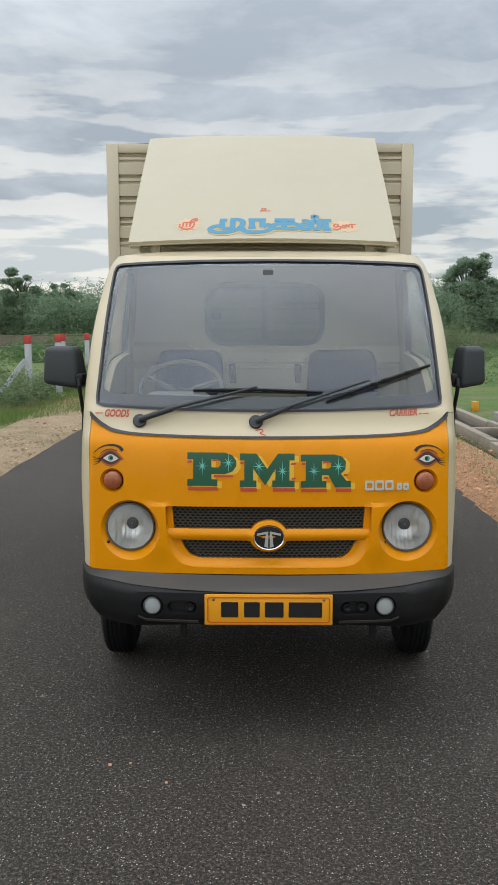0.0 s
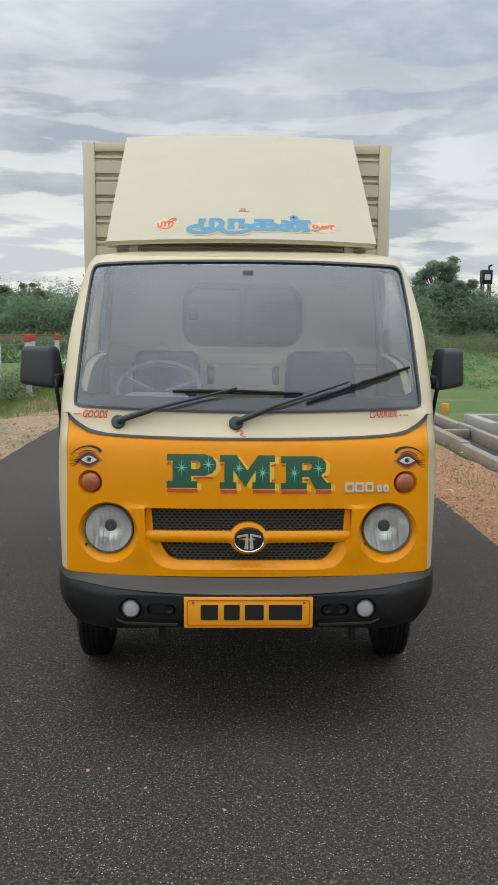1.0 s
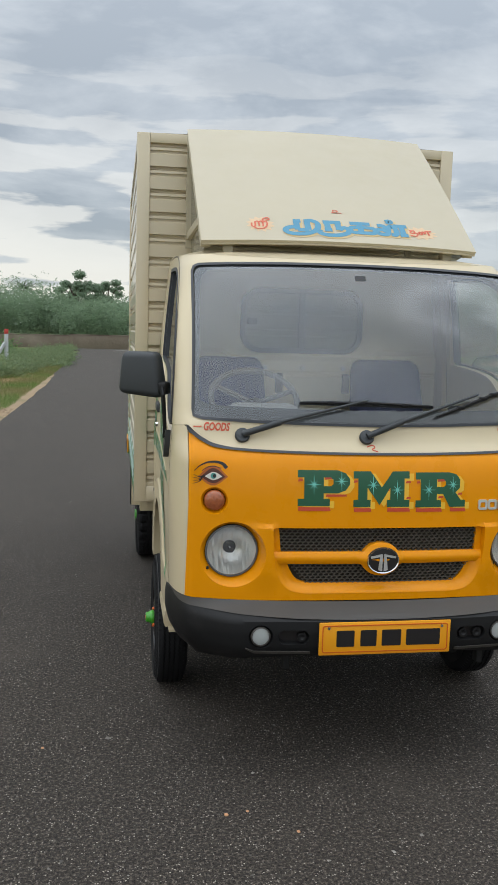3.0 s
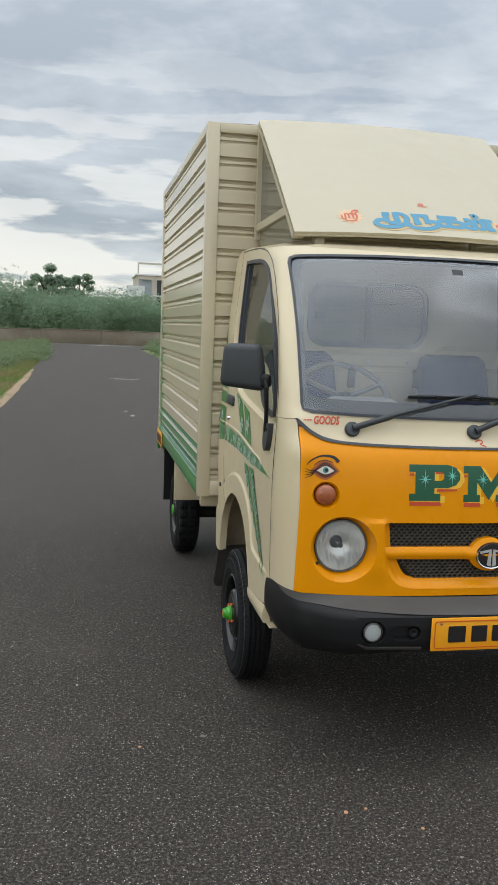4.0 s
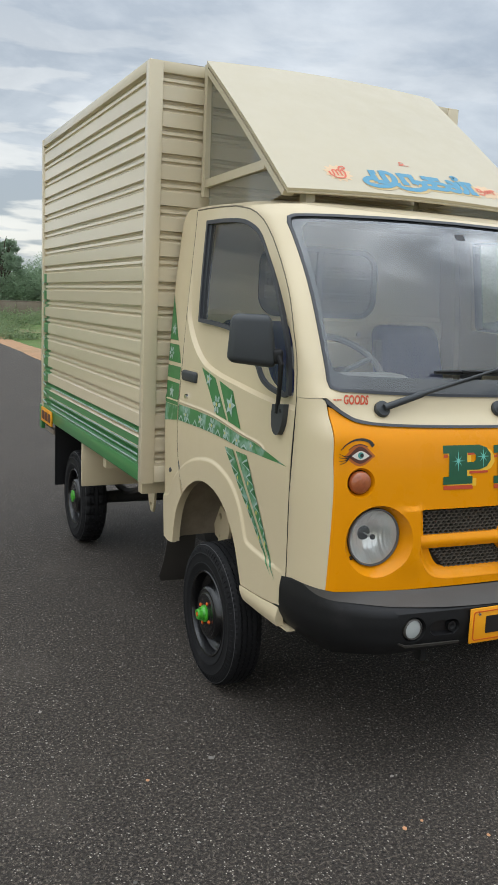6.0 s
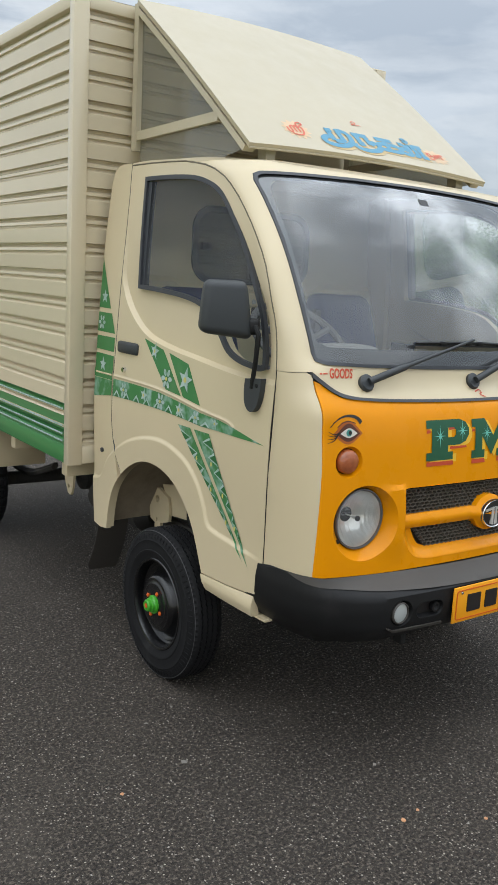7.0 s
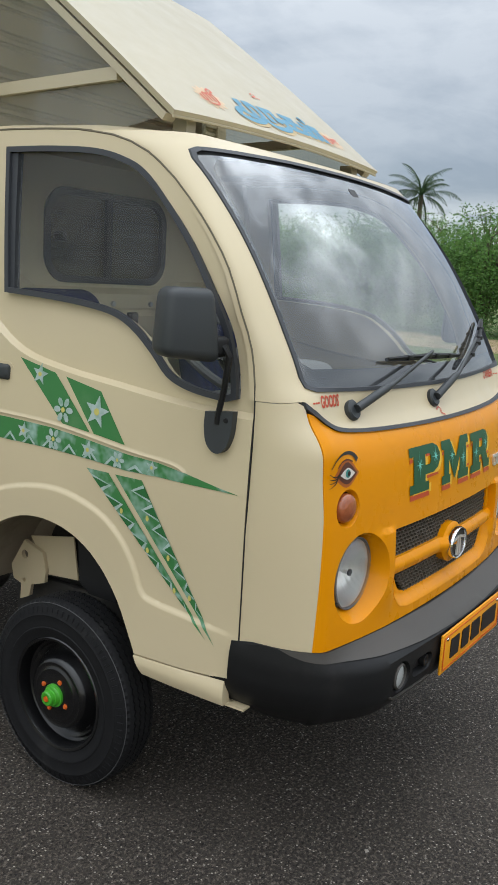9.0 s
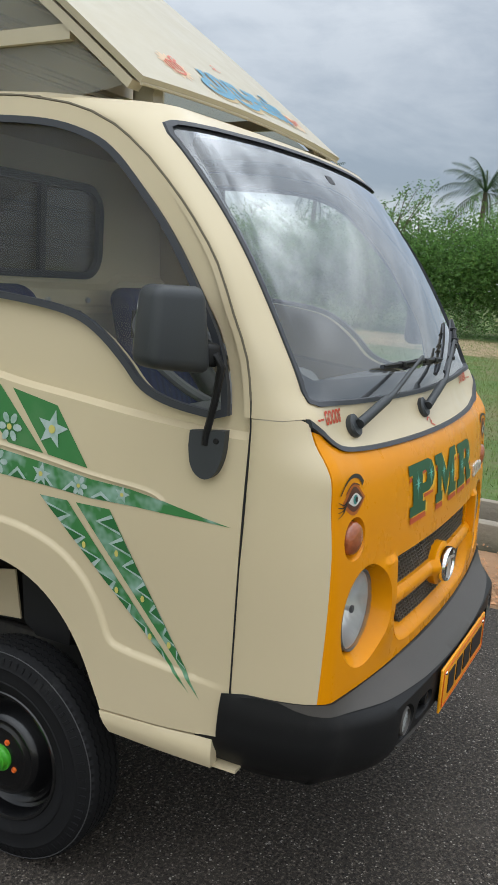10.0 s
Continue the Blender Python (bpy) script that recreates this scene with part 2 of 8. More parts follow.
UNDER = p.tint(p.ramp(p.noise(9, 5, 0.7), 0.5, 0.75), (0.10, 0.085, 0.06), 0.5).m
p = Mat("liner_grey", (0.34, 0.28, 0.20), 0.6)
LINER = p.tint(p.ramp(p.noise(9, 5, 0.7), 0.45, 0.75), (0.14, 0.115, 0.085), 0.5).m
p = Mat("blue_fabric", (0.022, 0.032, 0.115), 0.85)
w1 = p.node("ShaderNodeTexWave", Scale=9.0, Distortion=4.0, Detail=1.0)
p.link(p.coords(), w1.inputs["Vector"])
p.tint(p.ramp(w1.outputs[1], 0.45, 0.75), (0.014, 0.018, 0.065), 0.6)
FABRIC = p.bump(p.noise(300, 2), 0.12, 0.002).m
DASH = Mat("dashboard_grey", (0.13, 0.13, 0.135), 0.6).m
DASHLIGHT = Mat("dial_hood_grey", (0.36, 0.36, 0.36), 0.55).m
PLATEORANGE = Mat("plate_orange", (0.80, 0.33, 0.008), 0.4).m


def glass(name, tint, gloss, dust, rough=0.02, patch=(0.7, 2.0), film=(0.55, 0.56, 0.58)):
    """Thin glass: what is behind shows through, a mirror image lies over it, a film of dust and haze too."""
    m = bpy.data.materials.new(name)
    m.use_nodes = True
    nt = m.node_tree
    nt.nodes.clear()
    N, Lk = nt.nodes.new, nt.links.new
    tr, gl, di, out = N("ShaderNodeBsdfTransparent"), N("ShaderNodeBsdfGlossy"), N("ShaderNodeBsdfDiffuse"), N("ShaderNodeOutputMaterial")
    tr.inputs[0].default_value = (*tint, 1)
    gl.inputs["Roughness"].default_value = rough
    gl.inputs[0].default_value = (0.95, 0.97, 1, 1)
    di.inputs[0].default_value = (*film, 1)
    fr = N("ShaderNodeFresnel")
    fr.inputs[0].default_value = 1.52
    k = N("ShaderNodeMath")
    k.operation, k.use_clamp = "MULTIPLY", True
    k.inputs[1].default_value = gloss
    Lk(fr.outputs[0], k.inputs[0])
    m1, m2 = N("ShaderNodeMixShader"), N("ShaderNodeMixShader")
    nz_, mr, tc = N("ShaderNodeTexNoise"), N("ShaderNodeMapRange"), N("ShaderNodeTexCoord")
    nz_.inputs["Scale"].default_value, nz_.inputs["Detail"].default_value, nz_.inputs["Roughness"].default_value = 3.2, 4.0, 0.5
    for i, v in enumerate((0.40, 0.68, dust * patch[0], dust * patch[1])):
        mr.inputs[i + 1].default_value = v
    Lk(tc.outputs["Object"], nz_.inputs["Vector"]), Lk(nz_.outputs[0], mr.inputs[0]), Lk(mr.outputs[0], m1.inputs[0])
    Lk(tr.outputs[0], m1.inputs[1]), Lk(di.outputs[0], m1.inputs[2])
    Lk(k.outputs[0], m2.inputs[0]), Lk(m1.outputs[0], m2.inputs[1]), Lk(gl.outputs[0], m2.inputs[2])
    Lk(m2.outputs[0], out.inputs[0])
    return m


WINDSCREEN = glass("windscreen_glass", (0.82, 0.84, 0.805), 1.85, 0.038, 0.012)
# on the door glass the pale film paints a haze over the cab's inside
DOORGLASS = glass("door_glass", (0.96, 0.98, 0.96), 0.6, 0.030)
LENS = glass("lamp_glass", (0.94, 0.95, 0.94), 0.8, 0.05, 0.03)
DARKGLASS = glass("rear_window_glass", (0.30, 0.33, 0.34), 1.0, 0.04)
SMOKED = glass("smoked_sheet", (0.66, 0.65, 0.54), 0.8, 0.27, 0.06, (0.85, 1.2), (0.50, 0.485, 0.41))
GROOVE = Mat("groove_shade", (0.135, 0.113, 0.075), 0.7).m
FROST = Mat("frosted_lamp_glass", (0.38, 0.40, 0.39), 0.15, coat=0.6).m
MIRROR = Mat("mirror_glass", (0.8, 0.82, 0.85), 0.03, 1.0).m
p = Mat("reflector", (0.76, 0.75, 0.72), 0.31, 0.85)
REFLECTOR = p.bump(p.noise(75, 1, stretch=(1, 0.05, 0.05)), 0.6, 0.01).m

# asphalt: dark binder, fine grain, few pale chips, dusty patches
p = Mat("asphalt", (0.040, 0.0330, 0.0265), 0.85, spec=0.25)
p.vary(p.noise(0.6, 5), 0.25).vary(p.noise(1.1, 6, 0.65, (1, 0.3, 1)), 0.35).vary(p.noise(11, 4), 0.2)
p.tint(p.ramp(p.noise(80, 4, 0.75), 0.50, 0.60), (0.152, 0.127, 0.103), 0.9)
p.tint(p.ramp(p.noise(115, 3, 0.7), 0.49, 0.38), (0.007, 0.006, 0.006), 0.95)
v1 = p.node("ShaderNodeTexVoronoi", Scale=135.0)
p.link(p.coords(), v1.inputs["Vector"])
chips = p.ramp(v1.outputs["Distance"], 0.44, 0.28)
sepc = p.nt.nodes.new("ShaderNodeSeparateColor")
p.link(v1.outputs["Color"], sepc.inputs[0])
pick = p.ramp(sepc.outputs[0], 0.86, 1.0)
mul = p.nt.nodes.new("ShaderNodeMath")
mul.operation = "MULTIPLY"
p.link(chips, mul.inputs[0]), p.link(pick, mul.inputs[1])
p.tint(mul.outputs[0], (0.52, 0.47, 0.40), 1.0)
p.tint(p.ramp(p.noise(1.5, 6, 0.65), 0.55, 0.72), (0.088, 0.074, 0.060), 0.5)
p.bump(p.noise(85, 4, 0.75), 1.0, 0.010).bump(v1.outputs["Distance"], 0.4, 0.004)
ASPHALT = p.rough_by(p.noise(60, 3), 0.62, 0.9).m

p = Mat("ground_grass", (0.088, 0.150, 0.030), 0.95)
p.vary(p.noise(0.35, 5), 0.3).vary(p.noise(9, 5), 0.35)
p.tint(p.ramp(p.noise(0.16, 6, 0.65), 0.52, 0.66), (0.21, 0.16, 0.08), 0.75).tint(p.ramp(p.noise(0.55, 6, 0.7), 0.48, 0.62), (0.20, 0.155, 0.08), 0.65)
GROUND = p.bump(p.noise(14, 5, 0.7), 0.9, 0.05).m
p = Mat("red_soil", (0.39, 0.225, 0.12), 0.95)
p.vary(p.noise(4, 6, 0.7), 0.4).tint(p.ramp(p.noise(0.9, 5), 0.55, 0.7), (0.25, 0.19, 0.10), 0.8)
SOIL = p.bump(p.noise(25, 5, 0.75), 1.0, 0.03).m
p = Mat("tan_soil", (0.35, 0.25, 0.15), 0.95)
p.vary(p.noise(4, 6, 0.7), 0.35).tint(p.ramp(p.noise(0.7, 5), 0.52, 0.66), (0.12, 0.13, 0.045), 0.8)
SOILTAN = p.bump(p.noise(25, 5, 0.75), 1.0, 0.03).m
p = Mat("loose_chips", (0.22, 0.205, 0.18), 0.85)
CHIPS = p.vary(p.island(), 0.6).m
p = Mat("brick_rubble", (0.47, 0.245, 0.125), 0.9)
p.vary(p.island(), 0.35).tint(p.ramp(p.noise(2.0, 3), 0.5, 0.7), (0.38, 0.24, 0.13), 0.6)
RUBBLE = p.m
p = Mat("tan_gravel", (0.37, 0.27, 0.17), 0.9)
TANGRAVEL = p.vary(p.island(), 0.45).m
p = Mat("grass_blades", (0.115, 0.20, 0.036), 0.8)
GRASS = p.vary(p.island(), 0.25).tint(p.ramp(p.noise(0.45, 5, 0.65), 0.44, 0.60), (0.22, 0.185, 0.075), 0.8).m


def leaves(name, base, dry, spread=0.5):
    q = Mat(name, base, 0.6)
    q.vary(q.island(), spread).vary(q.noise(0.35, 4), 0.7 * spread).tint(q.ramp(q.island(), 0.86, 1.0), dry, 0.6)
    # light shines through the blades
    tr, mx = q.nt.nodes.new("ShaderNodeBsdfTranslucent"), q.nt.nodes.new("ShaderNodeMixShader")
    mx.inputs[0].default_value = 0.55
    q.link(q.col, tr.inputs[0])
    out = q.nt.nodes["Material Output"]
    q.link(q.b.outputs[0], mx.inputs[1]), q.link(tr.outputs[0], mx.inputs[2]), q.link(mx.outputs[0], out.inputs[0])
    return q.m


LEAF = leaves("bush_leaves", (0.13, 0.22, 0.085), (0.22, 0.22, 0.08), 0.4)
# far and tree leaves: distance haze is put into a paler base colour
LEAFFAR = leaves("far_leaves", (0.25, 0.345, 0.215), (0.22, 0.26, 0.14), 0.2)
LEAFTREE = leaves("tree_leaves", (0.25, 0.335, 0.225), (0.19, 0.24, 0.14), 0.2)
LEAFWEED = leaves("weed_leaves", (0.19, 0.255, 0.125), (0.26, 0.22, 0.09), 0.3)
LEAFBRIGHT = leaves("hedge_leaves", (0.12, 0.245, 0.058), (0.20, 0.25, 0.06))
PALM = leaves("palm_leaves", (0.045, 0.085, 0.035), (0.12, 0.12, 0.05))
p = Mat("bark", (0.10, 0.075, 0.055), 0.9)
BARK = p.vary(p.noise(20, 5, stretch=(1, 1, 0.2)), 0.4).bump(p.noise(25, 4, stretch=(1, 1, 0.2)), 0.6, 0.02).m
p = Mat("weathered_concrete", (0.345, 0.325, 0.29), 0.85)
p.vary(p.noise(3, 5), 0.2).tint(p.ramp(p.noise(1.2, 6, 0.7), 0.52, 0.72), (0.15, 0.14, 0.125), 0.7)
CONCRETE = p.bump(p.noise(40, 5), 0.4, 0.01).m
p = Mat("drain_concrete", (0.285, 0.243, 0.185), 0.9)
p.vary(p.noise(3, 5), 0.25).tint(p.ramp(p.noise(1.5, 6, 0.7), 0.50, 0.70), (0.10, 0.092, 0.078), 0.7)
DRAINSTONE = p.bump(p.noise(40, 5), 0.5, 0.012).m
p = Mat("whitewash", (0.44, 0.45, 0.46), 0.8)
WHITEWASH = p.vary(p.noise(9, 5), 0.12).tint(p.ramp(p.noise(6, 6, 0.7), 0.52, 0.75), (0.25, 0.24, 0.21), 0.6).m
POSTRED = Mat("post_red", (0.48, 0.05, 0.04), 0.7).m
p = Mat("mud_wall", (0.175, 0.14, 0.105), 0.95)
p.vary(p.noise(0.8, 6, 0.7), 0.35).tint(p.ramp(p.noise(0.35, 5), 0.5, 0.7), (0.30, 0.26, 0.21), 0.7)
MUDWALL = p.bump(p.noise(5, 5), 0.7, 0.06).m
p = Mat("building_plaster", (0.52, 0.455, 0.385), 0.85)
PLASTER = p.vary(p.noise(0.6, 6), 0.15).m
p = Mat("building_white", (0.62, 0.62, 0.61), 0.85)
PLASTERWHITE = p.vary(p.noise(0.5, 6), 0.12).m
PLASTERPINK = Mat("pink_plaster", (0.50, 0.41, 0.36), 0.85).m
PLASTERGREY = Mat("grey_plaster", (0.30, 0.32, 0.35), 0.85).m
OCHRE = Mat("ochre_plaster", (0.50, 0.36, 0.16), 0.85).m
STEEL = Mat("galvanised_steel", (0.36, 0.37, 0.38), 0.45, 0.8).m
PANEL = Mat("solar_panel", (0.02, 0.025, 0.05), 0.2, coat=0.5).m
WINDOWDARK = Mat("window_dark", (0.03, 0.035, 0.045), 0.15).m
MARKER = Mat("marker_orange", (0.62, 0.28, 0.02), 0.6).m

# ---------------------------------------------------------------- mesh helpers
from mathutils.geometry import delaunay_2d_cdt


def part(name, bm, material, parent, label="", smooth=True, mats=()):
    """Links a bmesh as one mesh object under a thing or a part."""
    me = bpy.data.meshes.new(name)
    bm.to_mesh(me)
    bm.free()
    for m in (material, *mats):
        me.materials.append(m)
    if smooth:
        me.polygons.foreach_set("use_smooth", [True] * len(me.polygons))
        me.set_sharp_from_angle(angle=radians(38))
    ob = new(name, me)
    if parent is not None:
        ob.parent = parent
    if label:
        ob["label"] = label
    return ob


def thing(name, label, category, at=(0, 0, 0), group="", kind=""):
    ob = new(name)
    ob.location = at
    ob.empty_display_size = 0.1
    return tagged(ob, label, category, group, kind)


def join(*bms):
    out = bms[0]
    for b in bms[1:]:
        me = bpy.data.meshes.new("tmp")
        b.to_mesh(me)
        b.free()
        out.from_mesh(me)
        bpy.data.meshes.remove(me)
    return out


def block(x0, x1, y0, y1, z0, z1, bevel=0.0, seg=2):
    bm = bmesh.new()
    bmesh.ops.create_cube(bm, size=1)
    for v in bm.verts:
        v.co = ((x0 + x1) / 2 + v.co.x * (x1 - x0), (y0 + y1) / 2 + v.co.y * (y1 - y0), (z0 + z1) / 2 + v.co.z * (z1 - z0))
    if bevel:
        bmesh.ops.bevel(bm, geom=list(bm.edges), offset=bevel, segments=seg, profile=0.5, affect="EDGES", clamp_overlap=True)
    return bm


def lathe(profile, axis="x", at=(0, 0, 0), seg=48, shift=None):
    """Turns (along, radius) pairs about an axis. shift(i, k) moves a ring's point along the axis."""
    bm = bmesh.new()
    rings = []
    for i, (a, r) in enumerate(profile):
        ring = []
        for k in range(seg):
            t = 2 * math.pi * k / seg
            c, s = r * math.cos(t), r * math.sin(t)
            q = a + (shift(i, k) if shift else 0)
            co = {"x": (q, c, s), "y": (c, q, s), "z": (c, s, q)}[axis]
            ring.append(bm.verts.new((co[0] + at[0], co[1] + at[1], co[2] + at[2])))
        rings.append(ring)
    for r0, r1 in zip(rings, rings[1:]):
        for k in range(seg):
            bm.faces.new((r0[k], r0[(k + 1) % seg], r1[(k + 1) % seg], r1[k]))
    bmesh.ops.remove_doubles(bm, verts=bm.verts, dist=1e-6)
    bmesh.ops.recalc_face_normals(bm, faces=bm.faces)
    return bm


def tube(pts, r, seg=10, cap=True, flat=1.0):
    """A round bar along a line of points; r may be one radius or one for each point."""
    bm = bmesh.new()
    pts = [Vector(q) for q in pts]
    rs = r if isinstance(r, (list, tuple)) else [r] * len(pts)
    rings, ref = [], None
    for i, q in enumerate(pts):
        d = (pts[min(i + 1, len(pts) - 1)] - pts[max(i - 1, 0)]).normalized()
        if ref is None:
            ref = d.orthogonal().normalized()
        ref = (ref - d * ref.dot(d)).normalized()
        oth = d.cross(ref)
        rings.append([bm.verts.new(q + rs[i] * (math.cos(2 * math.pi * k / seg) * ref + flat * math.sin(2 * math.pi * k / seg) * oth)) for k in range(seg)])
    for r0, r1 in zip(rings, rings[1:]):
        for k in range(seg):
            bm.faces.new((r0[k], r0[(k + 1) % seg], r1[(k + 1) % seg], r1[k]))
    if cap:
        bm.faces.new(list(reversed(rings[0])))
        bm.faces.new(rings[-1])
    bmesh.ops.recalc_face_normals(bm, faces=bm.faces)
    return bm


def bar(a, b, w, h, up=(0, 0, 1)):
    """A square-cut bar from a to b, w wide and h high."""
    a, b = Vector(a), Vector(b)
    d = (b - a).normalized()
    s = d.cross(Vector(up)).normalized()
    u = s.cross(d)
    bm = bmesh.new()
    vs = [bm.verts.new(q + s * i * w / 2 + u * j * h / 2) for q in (a, b) for i, j in ((-1, -1), (1, -1), (1, 1), (-1, 1))]
    for f in ((0, 1, 2, 3), (7, 6, 5, 4), (0, 4, 5, 1), (1, 5, 6, 2), (2, 6, 7, 3), (3, 7, 4, 0)):
        bm.faces.new([vs[i] for i in f])
    bmesh.ops.recalc_face_normals(bm, faces=bm.faces)
    return bm


def smooth_line(pts, n=4, closed=False):
    """A Catmull-Rom line through points of two or three numbers."""
    P, out, m = [np.array(q, float) for q in pts], [], len(pts)
    for i in range(m if closed else m - 1):
        p0 = P[(i - 1) % m] if closed or i else P[0]
        p1, p2 = P[i], P[(i + 1) % m]
        p3 = P[(i + 2) % m] if closed or i + 2 < m else P[-1]
        for k in range(n):
            t = k / n
            out.append(0.5 * (2 * p1 + (p2 - p0) * t + (2 * p0 - 5 * p1 + 4 * p2 - p3) * t * t + (3 * p1 - p0 - 3 * p2 + p3) * t ** 3))
    if not closed:
        out.append(P[-1])
    return [tuple(float(c) for c in q) for q in out]


def densify(loop, step):
    out = []
    for a, b in zip(loop, loop[1:] + loop[:1]):
        n = max(1, int(math.hypot(b[0] - a[0], b[1] - a[1]) / step + 0.5))
        out += [(a[0] + (b[0] - a[0]) * k / n, a[1] + (b[1] - a[1]) * k / n) for k in range(n)]
    return out


def inside(px, py, loop):
    """Which of the points lie in the closed line."""
    res = np.zeros(len(px), bool)
    for (x0, y0), (x1, y1) in zip(loop, loop[1:] + loop[:1]):
        if y0 == y1:
            continue
        res ^= ((y0 > py) != (y1 > py)) & (px < (x1 - x0) * (py - y0) / (y1 - y0) + x0)
    return res


def edge_distance(px, py, loop, closed=True):
    best = np.full(len(px), 1e9)
    for (x0, y0), (x1, y1) in zip(loop, loop[1:] + (loop[:1] if closed else [])):
        dx, dy = x1 - x0, y1 - y0
        t = np.clip(((px - x0) * dx + (py - y0) * dy) / (dx * dx + dy * dy + 1e-12), 0, 1)
        best = np.minimum(best, np.hypot(px - x0 - t * dx, py - y0 - t * dy))
    return best


def sheet(loop, holes, step, place, out=(0, -1, 0), thick=0.0, lines=()):
    """A skin with holes: the flat shape is meshed finely and laid on a surface by place(a, b).
    out: the side that it faces. thick: how far its rims turn in. lines: folds that its edges follow."""
    loops = [densify(list(loop), step)] + [densify(list(h), step) for h in holes]
    vs, es = [], []
    for lp in loops:
        n0 = len(vs)
        vs += lp
        es += [(n0 + i, n0 + (i + 1) % len(lp)) for i in range(len(lp))]
    folds, ends = [], set()
    for ln in lines:
        d = densify(list(ln), step)[:-1] if len(ln) > 2 else list(ln)
        cut = next((i for i in range(len(d)) if math.hypot(d[i][0] - ln[-1][0], d[i][1] - ln[-1][1]) < 1e-9), len(d) - 1)
        folds += d[:cut + 1]
        ends.add(len(folds) - 1)
    if folds:
        F_ = np.array(folds)
        keep = inside(F_[:, 0], F_[:, 1], loops[0])
        for lp in loops:
            keep &= edge_distance(F_[:, 0], F_[:, 1], lp) > 0.004
        at_ = {}
        for i in np.flatnonzero(keep):
            at_[i] = len(vs) + len(at_)
        es += [(at_[i], at_[i + 1]) for i in at_ if i + 1 in at_ and i not in ends]
        folds = [folds[i] for i in at_]
    vs += folds
    F_ = np.array(folds) if folds else None
    a = np.array(loops[0])
    gx, gy = np.meshgrid(np.arange(a[:, 0].min() + step / 2, a[:, 0].max(), step), np.arange(a[:, 1].min() + step / 2, a[:, 1].max(), step))
    gx, gy = gx.ravel(), gy.ravel()
    if len(gx):
        ok = inside(gx, gy, loops[0])
        for h in loops[1:]:
            ok &= ~inside(gx, gy, h)
        for lp in loops:
            ok &= edge_distance(gx, gy, lp) > step * 0.45
        if F_ is not None:
            ok &= ((gx[:, None] - F_[None, :, 0]) ** 2 + (gy[:, None] - F_[None, :, 1]) ** 2).min(1) > 0.005 ** 2
        vs += list(zip(gx[ok].tolist(), gy[ok].tolist()))
    pts, _, tris, *_ = delaunay_2d_cdt([Vector(q) for q in vs], es, [], 0, 1e-6)
    P = np.array([(q.x, q.y) for q in pts])
    T = np.array([t for t in tris if len(t) == 3])
    c = P[T].mean(1)
    ok = inside(c[:, 0], c[:, 1], loops[0])
    for h in loops[1:]:
        ok &= ~inside(c[:, 0], c[:, 1], h)
    bm = bmesh.new()
    V = [bm.verts.new(place(float(q[0]), float(q[1]))) for q in P]
    for t in T[ok]:
        try:
            bm.faces.new([V[i] for i in t])
        except ValueError:
            pass
    bmesh.ops.delete(bm, geom=[v for v in bm.verts if not v.link_faces], context="VERTS")
    bm.normal_update()
    tot = Vector((0, 0, 0))
    for f in bm.faces:
        tot += f.normal * f.calc_area()
    if tot.dot(Vector(out)) < 0:
        bmesh.ops.reverse_faces(bm, faces=bm.faces)
        bm.normal_update()
    if thick:
        rim = [e for e in bm.edges if e.is_boundary]
        ex = bmesh.ops.extrude_edge_only(bm, edges=rim)["geom"]
        nv = [g for g in ex if isinstance(g, bmesh.types.BMVert)]
        push = Vector(out).normalized() * -thick
        for v in nv:
            v.co += push
    return bm


def ring_of(cx, cy, r, n=40, ry=None):
    ry = ry or r
    return [(cx + r * math.cos(2 * math.pi * k / n), cy + ry * math.sin(2 * math.pi * k / n)) for k in range(n)]


def rounded(x0, x1, y0, y1, r, n=6):
    out = []
    for cx, cy, a0 in ((x1 - r, y1 - r, 0), (x0 + r, y1 - r, 90), (x0 + r, y0 + r, 180), (x1 - r, y0 + r, 270)):
        out += [(cx + r * math.cos(radians(a0 + 90 * k / n)), cy + r * math.sin(radians(a0 + 90 * k / n))) for k in range(n + 1)]
    return out


def loft(a, b, closed=True):
    """A strip of faces between two lines of as many points."""
    bm = bmesh.new()
    A, B = [bm.verts.new(q) for q in a], [bm.verts.new(q) for q in b]
    n = len(a)
    for i in range(n if closed else n - 1):
        j = (i + 1) % n
        bm.faces.new((A[i], A[j], B[j], B[i]))
    bmesh.ops.recalc_face_normals(bm, faces=bm.faces)
    return bm


def inset(loop, d):
    """The closed line moved inwards by d."""
    area = sum(a[0] * b[1] - b[0] * a[1] for a, b in zip(loop, loop[1:] + loop[:1]))
    s, n, out = (1 if area > 0 else -1), len(loop), []
    for i in range(n):
        p0, p1, p2 = loop[i - 1], loop[i], loop[(i + 1) % n]
        e1, e2 = Vector((p1[0] - p0[0], p1[1] - p0[1])), Vector((p2[0] - p1[0], p2[1] - p1[1]))
        if e1.length < 1e-9 or e2.length < 1e-9:
            out.append(p1)
            continue
        n1, n2 = Vector((-e1.y, e1.x)).normalized(), Vector((-e2.y, e2.x)).normalized()
        m = n1 + n2
        m = m / max(0.35, m.dot(n1)) if m.length > 1e-6 else n1
        out.append((p1[0] + s * d * m.x, p1[1] + s * d * m.y))
    return out


# ---------------------------------------------------------------- the cab's surface


